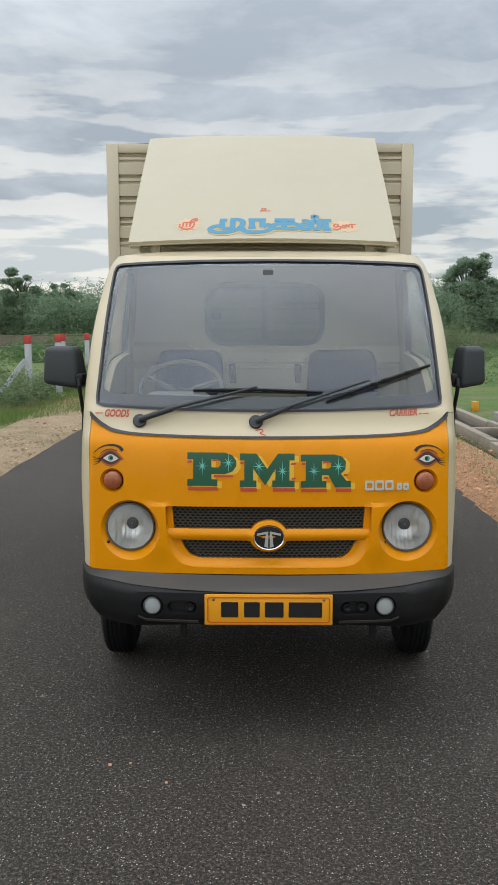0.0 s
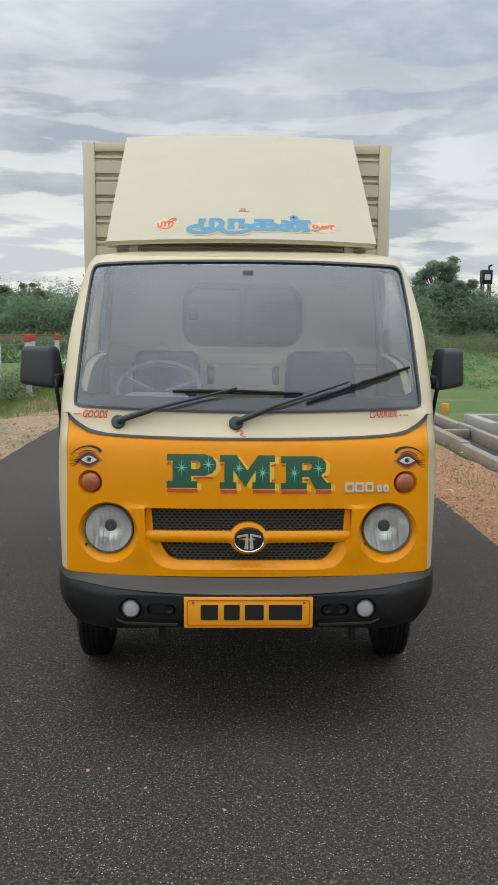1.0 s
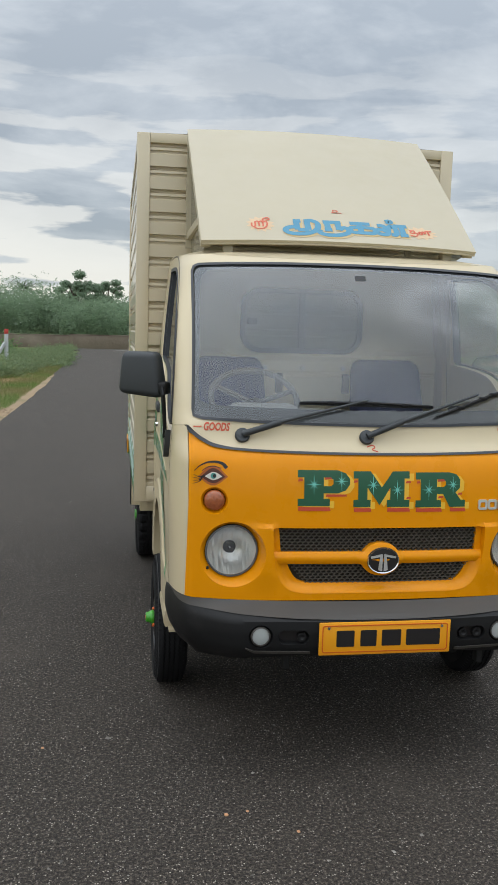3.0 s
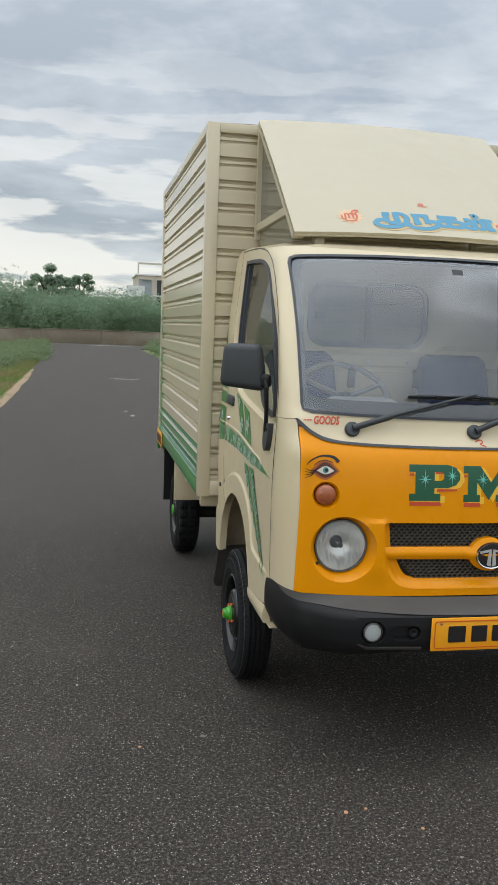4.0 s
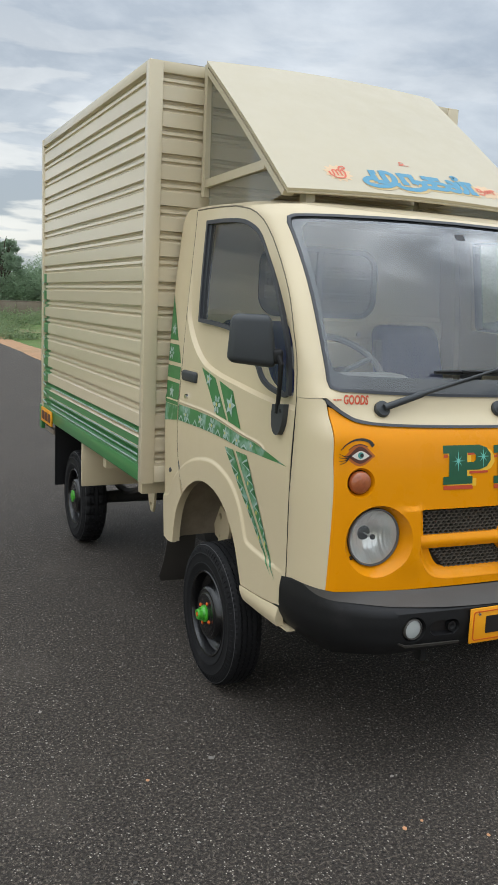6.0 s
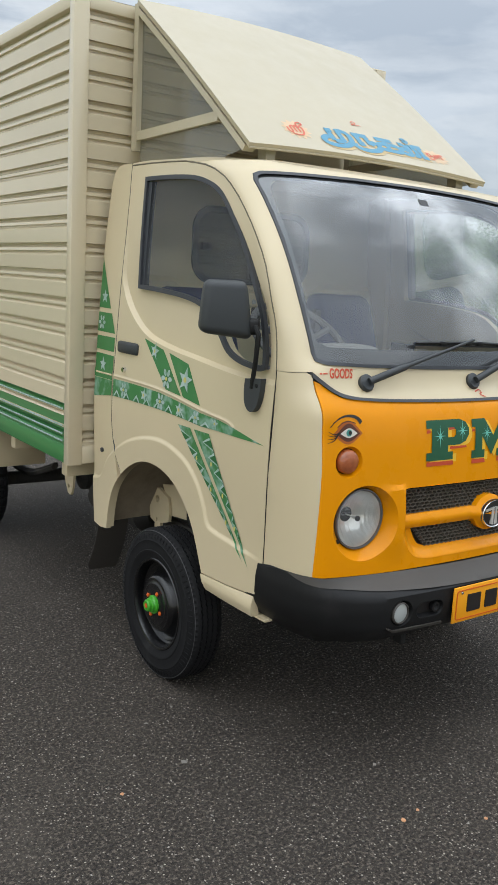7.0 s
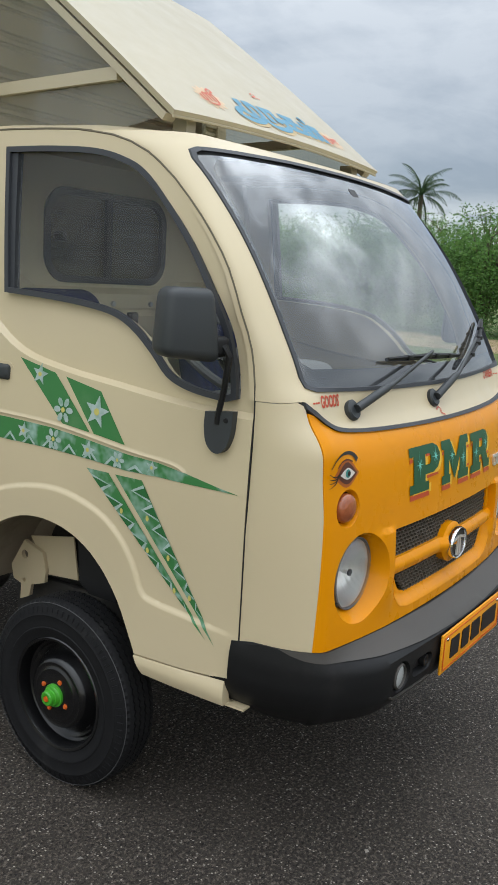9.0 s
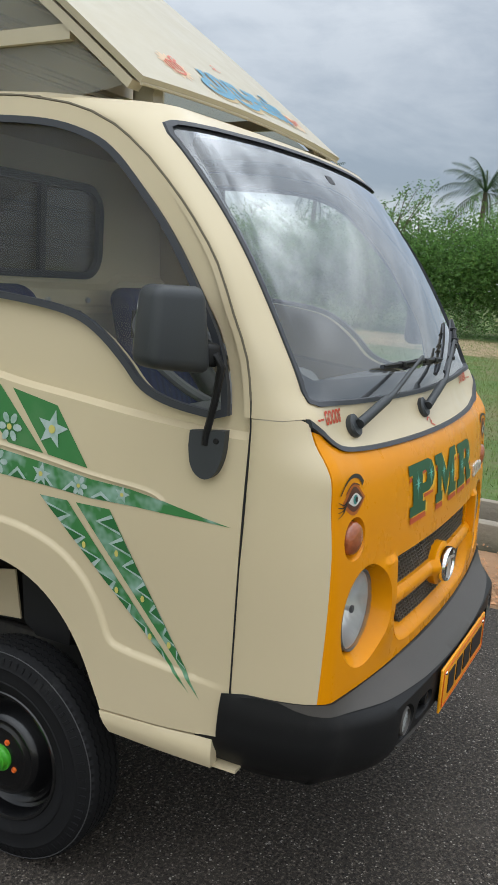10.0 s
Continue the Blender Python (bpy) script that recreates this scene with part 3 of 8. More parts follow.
def profile(table):
    """A smooth line through (height, value) pairs that never overshoots."""
    x, y = np.array([t[0] for t in table]), np.array([t[1] for t in table])
    h = np.diff(x)
    d = np.diff(y) / h
    m = np.zeros(len(x))
    m[0], m[-1] = d[0], d[-1]
    for i in range(1, len(x) - 1):
        if d[i - 1] * d[i] > 0:
            w1_, w2_ = 2 * h[i] + h[i - 1], h[i] + 2 * h[i - 1]
            m[i] = (w1_ + w2_) / (w1_ / d[i - 1] + w2_ / d[i])

    def value(q):
        q = min(max(q, x[0]), x[-1])
        i = min(int(np.searchsorted(x, q, side="right")) - 1, len(x) - 2)
        t = (q - x[i]) / h[i]
        return float((2 * t ** 3 - 3 * t * t + 1) * y[i] + (t ** 3 - 2 * t * t + t) * h[i] * m[i] + (3 * t * t - 2 * t ** 3) * y[i + 1] + (t ** 3 - t * t) * h[i] * m[i + 1])
    return value


NOSE = profile([(0.40, -0.140), (0.66, -0.145), (0.80, -0.142), (1.0, -0.132), (1.10, -0.122), (1.16, -0.107), (1.20, -0.082), (1.23, -0.058), (1.26, -0.044), (1.315, -0.030),
                (1.45, 0.035), (1.60, 0.118), (1.75, 0.215), (1.90, 0.335), (1.95, 0.39), (2.0, 0.46)])
HINGE = profile([(0.3, 0.118), (0.66, 0.114), (1.25, 0.108), (1.313, 0.113), (1.40, 0.131), (1.487, 0.172), (1.59, 0.222), (1.679, 0.289), (1.763, 0.370), (1.852, 0.478), (1.91, 0.590), (1.94, 0.73), (2.0, 0.9)])
HALF = profile([(0.40, 0.768), (0.66, 0.767), (1.0, 0.773), (1.27, 0.763), (1.60, 0.742), (1.90, 0.712), (2.0, 0.70)])
BOW = profile([(0.40, 0.10), (1.35, 0.10), (1.60, 0.118), (1.90, 0.165), (2.0, 0.175)])
TURN = profile([(0.40, 0.080), (1.28, 0.082), (1.45, 0.098), (1.65, 0.112), (1.90, 0.122), (2.0, 0.122)])
FULL = profile([(0.40, 0.0), (1.08, 0.0), (1.20, 0.020), (1.275, 0.023), (1.335, 0.0), (2.0, 0.0)])


def skin(u, z, proud=0.0):
    """A place on the cab: u runs round the front from its middle, z up. proud: metres off the paint."""
    full = FULL(z)

    def base(q):
        w, s, a = HALF(z), (1 if q >= 0 else -1), abs(q)
        ta, bow = TURN(z), BOW(z)
        tl, xc, f, yd = ta + 0.065, w - ta, NOSE(z) - full * max(0.0, min(1.0, (a - 0.56) / 0.13)), HINGE(z)
        if a <= xc:
            return Vector((s * a, f + bow * a * a, z))
        if a <= xc + tl:
            th = (a - xc) / tl * math.pi / 2
            x = xc + ta * math.sin(th)
            return Vector((s * x, f + bow * x * x + (yd - f - bow * w * w) * (1 - math.cos(th)), z))
        return Vector((s * w, yd + a - xc - tl, z))
    c = base(u)
    if proud:
        d = base(u + 0.004) - base(u - 0.004)
        n = Vector((d.y, -d.x, 0)).normalized()
        c += n * proud
    return c


def u_hinge(z):
    return HALF(z) + 0.065


FLARE = smooth_line([(1.40, 0.665), (1.30, 0.685), (1.235, 0.775), (1.10, 0.862), (0.95, 0.914), (0.78, 0.934), (0.625, 0.903), (0.533, 0.845), (0.480, 0.775), (0.446, 0.702), (0.40, 0.685), (0.30, 0.677), (0.152, 0.664), (0.02, 0.660)], 4)
FLARE_POLY = FLARE + [(0.02, 0.2), (1.40, 0.2)]
BELT = smooth_line([(1.185, 1.60), (1.175, 1.508), (1.10, 1.41), (0.96, 1.325), (0.776, 1.287), (0.574, 1.266), (0.392, 1.248), (0.20, 1.236)], 4)
BELT_POLY = BELT + [(0.02, 1.236), (0.02, 2.2), (1.185, 2.2)]
CREASE = smooth_line([(1.40, 1.128), (1.07, 1.128), (0.80, 1.122), (0.52, 1.092), (0.36, 1.080), (0.315, 1.066)], 4)


def beside(line, d):
    """The open line moved sideways by d."""
    out = []
    for i, q in enumerate(line):
        a, b = line[max(i - 1, 0)], line[min(i + 1, len(line) - 1)]
        t = Vector((b[0] - a[0], b[1] - a[1])).normalized()
        out.append((q[0] - t.y * d, q[1] + t.x * d))
    return out


FOLDS = [beside(l, d) for l, w in ((FLARE, 0.006), (BELT, 0.006), (CREASE, 0.007)) for d in (-w - 0.004, -w, 0, w, w + 0.004)]


def side_skin(sign, proud=0.0):
    """place(y, z) on a side of the cab, with the pressed wheel flare, the belt line and the crease."""
    def place(y, z):
        a, b = np.array([y]), np.array([z])

        def blend(line, poly, width):
            d = float(edge_distance(a, b, line, False)[0])
            return 0.5 + (0.5 if inside(a, b, poly)[0] else -0.5) * min(1.0, d / width)
        w = HALF(z)
        if z < 1.0:
            fade = max(0.0, min(1.0, (y - 0.115) / 0.15))
            k = blend(FLARE, FLARE_POLY, 0.006)
            w += 0.0085 * k * fade
        elif 1.15 < z < 1.75:
            w -= 0.018 * blend(BELT, BELT_POLY, 0.006) * max(0.0, min(1.0, (1.75 - z) / 0.3))
        if 1.02 < z < 1.16 and y > 0.3:
            d = float(edge_distance(a, b, CREASE, False)[0])
            w += 0.0036 * max(0.0, 1 - d / 0.007)
        return Vector((sign * (w + proud), y, z))
    return place

# ---------------------------------------------------------------- the small goods truck
truck = thing("mini_truck", "cream and orange goods truck with corrugated cargo box, on asphalt", "truck")

LIP = [(-0.716, 1.272), (-0.690, 1.251), (-0.655, 1.229), (-0.605, 1.211), (-0.48, 1.200), (-0.256, 1.194), (0, 1.192)]
LIP = smooth_line(LIP + [(-u, z) for u, z in reversed(LIP[:-1])], 4)
EDGE = 0.714

# orange nose panel
HL, IND = (0.549, 0.824), (0.619, 1.020)
GRILLE_EDGE = smooth_line([(0.28, 0.681), (0.34, 0.694), (0.375, 0.728), (0.394, 0.785), (0.402, 0.86), (0.404, 0.924)], 4)
GRILLE = [(-u, z) for u, z in reversed(GRILLE_EDGE)] + list(GRILLE_EDGE)


def nose_on(u, z, proud=0.0):
    """The front panel: beside the grille a member stands a little proud, with a ledge at its head."""
    a = abs(u)
    k = max(0.0, min(1.0, (0.937 - z) / 0.013)) * max(0.0, min(1.0, (z - 0.68) / 0.08)) * max(0.0, min(1.0, (a - 0.388) / 0.012)) * max(0.0, min(1.0, (0.50 - a) / 0.06))
    return skin(u, z, proud + 0.011 * k)


LEDGES = [[(q * x, z) for x in (0.408, 0.424, 0.440, 0.456)] for q in (-1, 1) for z in (0.921, 0.924, 0.937)]
nose_loop = [(-EDGE - 0.012, 0.655), (EDGE + 0.012, 0.655), (EDGE, 1.0), (EDGE, 1.258)] + [(u, z - 0.004) for u, z in reversed(LIP[3:-3])] + [(-EDGE, 1.258), (-EDGE, 1.0)]
holes = [GRILLE] + [ring_of(s * HL[0], HL[1], 0.120, 48) for s in (-1, 1)] + [ring_of(s * IND[0], IND[1], 0.049, 32) for s in (-1, 1)]
nose = part("front_panel", sheet(nose_loop, holes, 0.014, nose_on, thick=0.006, lines=LEDGES), ORANGE, truck, "glossy orange front panel")

# dark rubber lip over the nose, and the seam strips


def lip_width(u):
    return 0.0050 + 0.008 * max(0.0, min(1.0, (abs(u) - 0.56) / 0.12))


lip_loop = [(u, z - 0.003) for u, z in LIP] + [(u * 1.003, z + lip_width(u)) for u, z in reversed(LIP)]
part("lip_strip", sheet(lip_loop, [], 0.012, lambda u, z: skin(u, z, 0.007), thick=0.012), SEAL, truck, "dark rubber strip")

# cream corner panels, from the nose to the door
for s in (-1, 1):
    lp = [(s * (EDGE + 0.0126), 0.655), (s * (u_hinge(0.66) - 0.002), 0.655), (s * (u_hinge(0.95) - 0.002), 0.95), (s * (u_hinge(1.268) - 0.002), 1.2765),
          (s * 0.775, 1.2772), (s * 0.735, 1.2825), (s * 0.719, 1.274), (s * (EDGE + 0.0006), 1.0)]
    part("corner_panel", sheet(lp, [], 0.014, skin, (s * 0.6, -1, 0), 0.012), CREAM, truck)

# cab shell: cowl, screen pillars and the roof's front
WS = [(0, 1.913), (0.30, 1.911), (0.52, 1.905), (0.645, 1.899), (0.668, 1.890), (0.680, 1.865), (0.689, 1.6), (0.699, 1.34), (0.694, 1.316), (0.66, 1.306), (0.5, 1.297), (0.25, 1.290), (0, 1.287)]
WS = WS + [(-u, z) for u, z in reversed(WS[1:-1])]
WSIN = [(0, 1.884), (0.30, 1.882), (0.52, 1.877), (0.615, 1.868), (0.640, 1.848), (0.648, 1.82), (0.660, 1.6), (0.672, 1.41), (0.666, 1.372), (0.63, 1.356), (0.5, 1.352), (0.25, 1.347), (0, 1.345)]
WSIN = WSIN + [(-u, z) for u, z in reversed(WSIN[1:-1])]
zs = [1.278, 1.32, 1.4, 1.5, 1.6, 1.7, 1.8, 1.86, 1.90, 1.93, 1.945]
right_edge = [(u_hinge(z) - 0.002, z) for z in zs]
top_edge = [(u_hinge(1.945) * (1 - k / 12), 1.925 + 0.020 * (1 - k / 12) ** 2) for k in range(1, 24)]
shell_loop = [(0.732, 1.284), (0.775, 1.279)] + right_edge + top_edge + [(-u, z) for u, z in reversed(right_edge)] + [(-0.775, 1.279), (-0.732, 1.284)] + [(u, z + lip_width(u)) for u, z in LIP]
part("cab_shell", sheet(shell_loop, [WS], 0.018, skin, thick=0.02), CREAM, truck)
screen = part("windscreen", sheet(WS, [], 0.03, lambda u, z: skin(u, z, -0.004)), WINDSCREEN, truck, "clear windscreen reflecting the cloudy sky")
screen.visible_shadow = False
part("windscreen_seal", sheet(WS, [inset(WS, 0.010)], 0.010, lambda u, z: skin(u, z, 0.005), thick=0.012), SEAL, screen, "grey rubber seal")
part("screen_border", sheet(inset(WS, 0.006), [WSIN], 0.014, lambda u, z: skin(u, z, -0.008)), SEAL, screen, "dark printed border behind the glass")
part("sensor_pad", sheet(rounded(-0.022, 0.022, 1.842, 1.864, 0.004), [], 0.02, lambda u, z: skin(u, z, -0.003), thick=0.002), BLACKPAINT, screen)

# roof: a low dome over the cab's outline
outline = []
uh = u_hinge(1.945)
for k in range(-24, 25):
    u = uh * k / 24
    outline.append(skin(u, 1.925 + 0.020 * (k / 24) ** 2, 0.001))
for y in (0.78, 0.86, 0.96, 1.08, 1.2, 1.30):
    z = 1.945 + 0.030 * min(1, (y - 0.73) / 0.35)
    outline.append(Vector((HALF(z), y, z)))
for k in range(7):
    a = radians(90 * k / 6)
    outline.append(Vector((HALF(1.975) - 0.06 + 0.06 * math.cos(a), 1.30 + 0.07 * math.sin(a), 1.975 - 0.035 * math.sin(a) ** 2)))
for x in (0.4, 0.13):
    outline.append(Vector((x, 1.37, 1.940)))
half = outline[24:]
outline = half + [Vector((-v.x, v.y, v.z)) for v in reversed(half[1:])]
bm = bmesh.new()
rings = []
for s in (1, 0.97, 0.93, 0.88, 0.82, 0.74, 0.64, 0.5, 0.34, 0.16):
    rings.append([bm.verts.new((v.x * s, 0.95 + (v.y - 0.95) * s, v.z + (1.998 - v.z) * (1 - s ** (2.2 + 4.5 * max(0.0, min(1.0, (v.y - 0.55) / 0.25)))))) for v in outline])
for r0, r1 in zip(rings, rings[1:]):
    for k in range(len(outline)):
        bm.faces.new((r0[k], r0[(k + 1) % len(outline)], r1[(k + 1) % len(outline)], r1[k]))
bm.faces.new(rings[-1])
bmesh.ops.recalc_face_normals(bm, faces=bm.faces)
part("cab_roof", bm, CREAM, truck)

# cab sides
ARCH = smooth_line([(0.462, 0.517), (0.480, 0.556), (0.528, 0.650), (0.588, 0.727), (0.662, 0.786), (0.755, 0.823), (0.863, 0.833), (0.968, 0.812), (1.080, 0.752), (1.168, 0.665), (1.208, 0.57), (1.224, 0.475)], 4)
cut = min(range(len(ARCH)), key=lambda i: abs(ARCH[i][0] - 1.095))
TOPLINE = [(1.212, 1.963), (1.07, 1.961), (0.928, 1.956), (0.80, 1.949), (0.727, 1.938)]
FRONTLINE = [(HINGE(z) + 0.003, z - 0.002) for z in (1.91, 1.88, 1.852, 1.81, 1.763, 1.72, 1.679, 1.63, 1.59, 1.54, 1.487, 1.44, 1.40, 1.35, 1.313, 1.25, 1.1, 0.95, 0.80, 0.66, 0.56)]
REARLINE = [(1.150, 0.800), (1.192, 0.87), (1.205, 0.95), (1.204, 1.11), (1.197, 1.31), (1.194, 1.507), (1.192, 1.70), (1.200, 1.85)]
DOOR = FRONTLINE + [(0.135, 0.541), (0.30, 0.526)] + ARCH[:cut + 1] + REARLINE + TOPLINE
WINDOW = smooth_line([(1.086, 1.914), (0.9, 1.910), (0.72, 1.897), (0.605, 1.870), (0.525, 1.832), (0.44, 1.757), (0.342, 1.650), (0.253, 1.520), (0.200, 1.430), (0.172, 1.338), (0.166, 1.275)], 4) + \
    smooth_line([(0.200, 1.264), (0.31, 1.277), (0.39, 1.305), (0.45, 1.360), (0.517, 1.413), (0.59, 1.448), (0.70, 1.467), (0.86, 1.480), (1.045, 1.489)], 4)
QUARTER = [(q[0] + 0.006, q[1]) for q in REARLINE] + [(1.219, 1.963), (1.219, 1.974), (1.30, 1.976), (1.335, 1.968), (1.360, 1.948), (1.372, 1.915), (1.375, 1.85), (1.378, 1.6), (1.378, 1.05), (1.372, 0.68), (1.345, 0.470), (1.28, 0.462), (1.224, 0.470)] + \
    [(a + 0.002, b) for a, b in reversed(ARCH[cut + 1:-1])]
RAIL = [(q[0], q[1] + 0.006) for q in TOPLINE[:-1]] + [(0.745, 1.949), (0.80, 1.952), (0.90, 1.961), (1.08, 1.975), (1.214, 1.975)]


def star(cx, cy, r, n=5, turn=90, deep=0.42):
    return [(cx + (r if k % 2 == 0 else r * deep) * math.cos(radians(turn + 180 * k / n)), cy + (r if k % 2 == 0 else r * deep) * math.sin(radians(turn + 180 * k / n))) for k in range(2 * n)]


def flower(cx, cy, r, n=6):
    return [[(cx + math.cos(a) * r * 0.62 + 0.36 * r * math.cos(a) * math.cos(t) - 0.23 * r * math.sin(a) * math.sin(t),
              cy + math.sin(a) * r * 0.62 + 0.36 * r * math.sin(a) * math.cos(t) + 0.23 * r * math.cos(a) * math.sin(t)) for t in [2 * math.pi * i / 8 for i in range(8)]]
            for a in [2 * math.pi * k / n for k in range(n)]]


def cab_side(s):
    on, out = side_skin(s), (s, 0, 0)
    door = part("door", sheet(DOOR, [WINDOW], 0.015, on, out, 0.03, FOLDS), CREAM, truck, "cream cab door with green painted stripes")
    part("window_seal", sheet(WINDOW, [inset(WINDOW, 0.016)], 0.012, lambda y, z: Vector((s * (HALF(z) + 0.003), y, z)), out, 0.014), SEAL, door, "dark rubber window seal")
    pane_ = part("door_glass", sheet(inset(WINDOW, 0.010), [], 0.04, lambda y, z: Vector((s * (HALF(z) - 0.012), y, z)), out), DOORGLASS, door, "closed clear side window")
    pane_.visible_shadow = False
    part("window_run", sheet([(1.068, 1.895), (1.040, 1.895), (1.012, 1.500), (1.040, 1.500)], [], 0.03, lambda y, z: Vector((s * (HALF(z) - 0.006), y, z)), out, 0.02), SEAL, door)
    # dark tubes laid in the door gaps stand for the shade there
    gap = [Vector((s * (HALF(z) - (0.0026 if z < 1.26 else 0.0014)), y, z)) for y, z in [(HINGE(q) + 0.001, q) for q in (0.56, 0.7, 0.9, 1.1, 1.25, 1.313, 1.36, 1.40, 1.44, 1.487, 1.54, 1.59, 1.63, 1.679, 1.72, 1.763, 1.81, 1.852, 1.88, 1.91)] + [(0.66, 1.930), (0.727, 1.941), (0.80, 1.952), (0.928, 1.959), (1.07, 1.964), (1.212, 1.966)]]
    part("door_gap", tube([q for q in gap if q.z < 1.32], 0.0027, 6), BLACK, truck)
    part("door_gap", tube([q for q in gap if q.z > 1.30], 0.0034, 6), GROOVE, truck)
    gap = [on(y, z) - Vector((s * 0.003, 0, 0)) for y, z in [(1.106, 0.746)] + [(q[0] + 0.003, q[1]) for q in REARLINE] + [(1.216, 1.963)]]
    part("door_gap", tube(gap, 0.0034, 6), SEAL, truck)
    part("quarter_panel", sheet(QUARTER, [], 0.015, on, out, 0.02, FOLDS), CREAM, truck)
    part("roof_rail", sheet(RAIL, [], 0.014, on, out, 0.01), CREAM, truck)
    # handle in its cup, lock
    part("handle_cup", sheet(rounded(0.985, 1.172, 1.208, 1.285, 0.03), [], 0.012, lambda y, z: on(y, z) + Vector((s * (0.0015 - 0.006 * max(0, 1 - ((z - 1.235) / 0.035) ** 2)), 0, 0)), out, 0.004), CREAM, door)
    part("door_handle", block(s * 0.765 - 0.013, s * 0.765 + 0.013, 1.003, 1.166, 1.229, 1.276, 0.011, 3), MIRRORPLASTIC, door, "dark grey plastic door handle")
    part("door_lock", lathe([(s * 0.762, 0.0), (s * 0.779, 0.0), (s * 0.779, 0.010), (s * 0.762, 0.013)], "x", (0, 1.108, 1.163), 16), CHROME, door)
    part("hinge_pin", lathe([(s * 0.762, 0.0), (s * 0.776, 0.0), (s * 0.776, 0.010), (s * 0.762, 0.011)], "x", (0, 1.29, 0.80), 12), SEAL, truck)
    # painted stripes, sprayed motifs
    def dab(loop, name, m, proud, step=0.02):
        folds = FOLDS if step < 0.03 and name != "painted_star" and name != "star_centre" else ()
        part(name, sheet(loop, [], min(step, 0.015), side_skin(s, proud), out, 0.0, folds), m, door, smooth=True)
    for lp in ([(0.958, 1.303), (0.805, 1.272), (0.657, 1.120), (0.768, 1.130)], [(0.762, 1.266), (0.622, 1.240), (0.523, 1.105), (0.642, 1.119)]):
        dab(lp, "painted_stripe", GREEN, 0.0016)
    band = [(1.198, 1.117), (1.0, 1.117), (0.808, 1.112), (0.66, 1.098), (0.513, 1.081), (0.40, 1.076), (0.307, 1.064), (0.20, 1.046), (0.135, 1.037), (0.20, 1.038), (0.304, 1.037), (0.40, 1.038), (0.509, 1.035), (0.66, 1.044), (0.802, 1.049), (1.0, 1.050), (1.199, 1.046)]
    dab(band, "painted_band", SPRAY, 0.0018)
    streaks = (((0.662, 1.018), (0.578, 1.018), (0.215, 0.630)), ((0.552, 1.018), (0.454, 1.019), (0.187, 0.620)))
    for lp in streaks:
        dab(densify(list(lp), 0.03), "painted_streak", SPRAY, 0.0026)
    for lp in ([(1.372, 1.600), (1.374, 1.399), (1.267, 1.397)], [(1.374, 1.380), (1.374, 1.300), (1.214, 1.298), (1.253, 1.378)], [(1.374, 1.282), (1.374, 1.226), (1.213, 1.224), (1.211, 1.282)], [(1.374, 1.210), (1.374, 1.108), (1.211, 1.108), (1.211, 1.207)]):
        part("painted_stripe", sheet(lp, [], 0.02, side_skin(s, 0.0016), out), GREEN, truck)
    part("painted_band", sheet([(1.374, 1.106), (1.374, 1.024), (1.212, 1.045), (1.212, 1.106)], [], 0.02, side_skin(s, 0.002), out), SPRAY, truck)
    stars = [(0.868, 1.262, 0.034), (0.632, 1.182, 0.048), (0.93, 1.086, 0.030), (0.66, 1.070, 0.030), (0.42, 1.060, 0.022)]
    for cy, cz, r in stars:
        dab(star(cy, cz, r, 5, 100), "painted_star", WHITEPAINT, 0.0036)
        dab(ring_of(cy, cz, r * 0.22, 8), "star_centre", YELLOWPAINT, 0.0050)
    part("painted_star", sheet(star(1.325, 1.445, 0.030), [], 0.02, side_skin(s, 0.0036), out), WHITEPAINT, truck)
    part("painted_star", sheet(star(1.30, 1.165, 0.032), [], 0.02, side_skin(s, 0.0036), out), WHITEPAINT, truck)
    for cy, cz, r in ((0.765, 1.170, 0.040), (0.80, 1.080, 0.034), (0.545, 1.060, 0.026), (1.10, 1.083, 0.032)):
        for petal in flower(cy, cz, r):
            dab(petal, "painted_petal", WHITEPAINT, 0.0036, 0.03)
        dab(ring_of(cy, cz, r * 0.2, 8), "flower_centre", YELLOWPAINT, 0.0050, 0.03)
    for petal in flower(1.335, 1.338, 0.032):
        part("painted_petal", sheet(petal, [], 0.03, side_skin(s, 0.0036), out), WHITEPAINT, truck)
    for k in range(9):
        y = 1.16 - 0.085 * k
        b = np.interp(y, [0.3, 0.5, 0.8, 1.2], [1.037, 1.036, 1.049, 1.046])
        h = 0.030 if y > 0.5 else 0.022
        dab([(y + 0.030, b + 0.002), (y, b + h), (y - 0.030, b + 0.002), (y - 0.020, b + 0.002), (y, b + h - 0.010), (y + 0.020, b + 0.002)], "painted_chevron", WHITEPAINT, 0.0034, 0.03)
        dab([(y + 0.019, b + 0.002), (y, b + h - 0.011), (y - 0.019, b + 0.002)], "painted_chip", LEAFPAINT, 0.0034, 0.03)
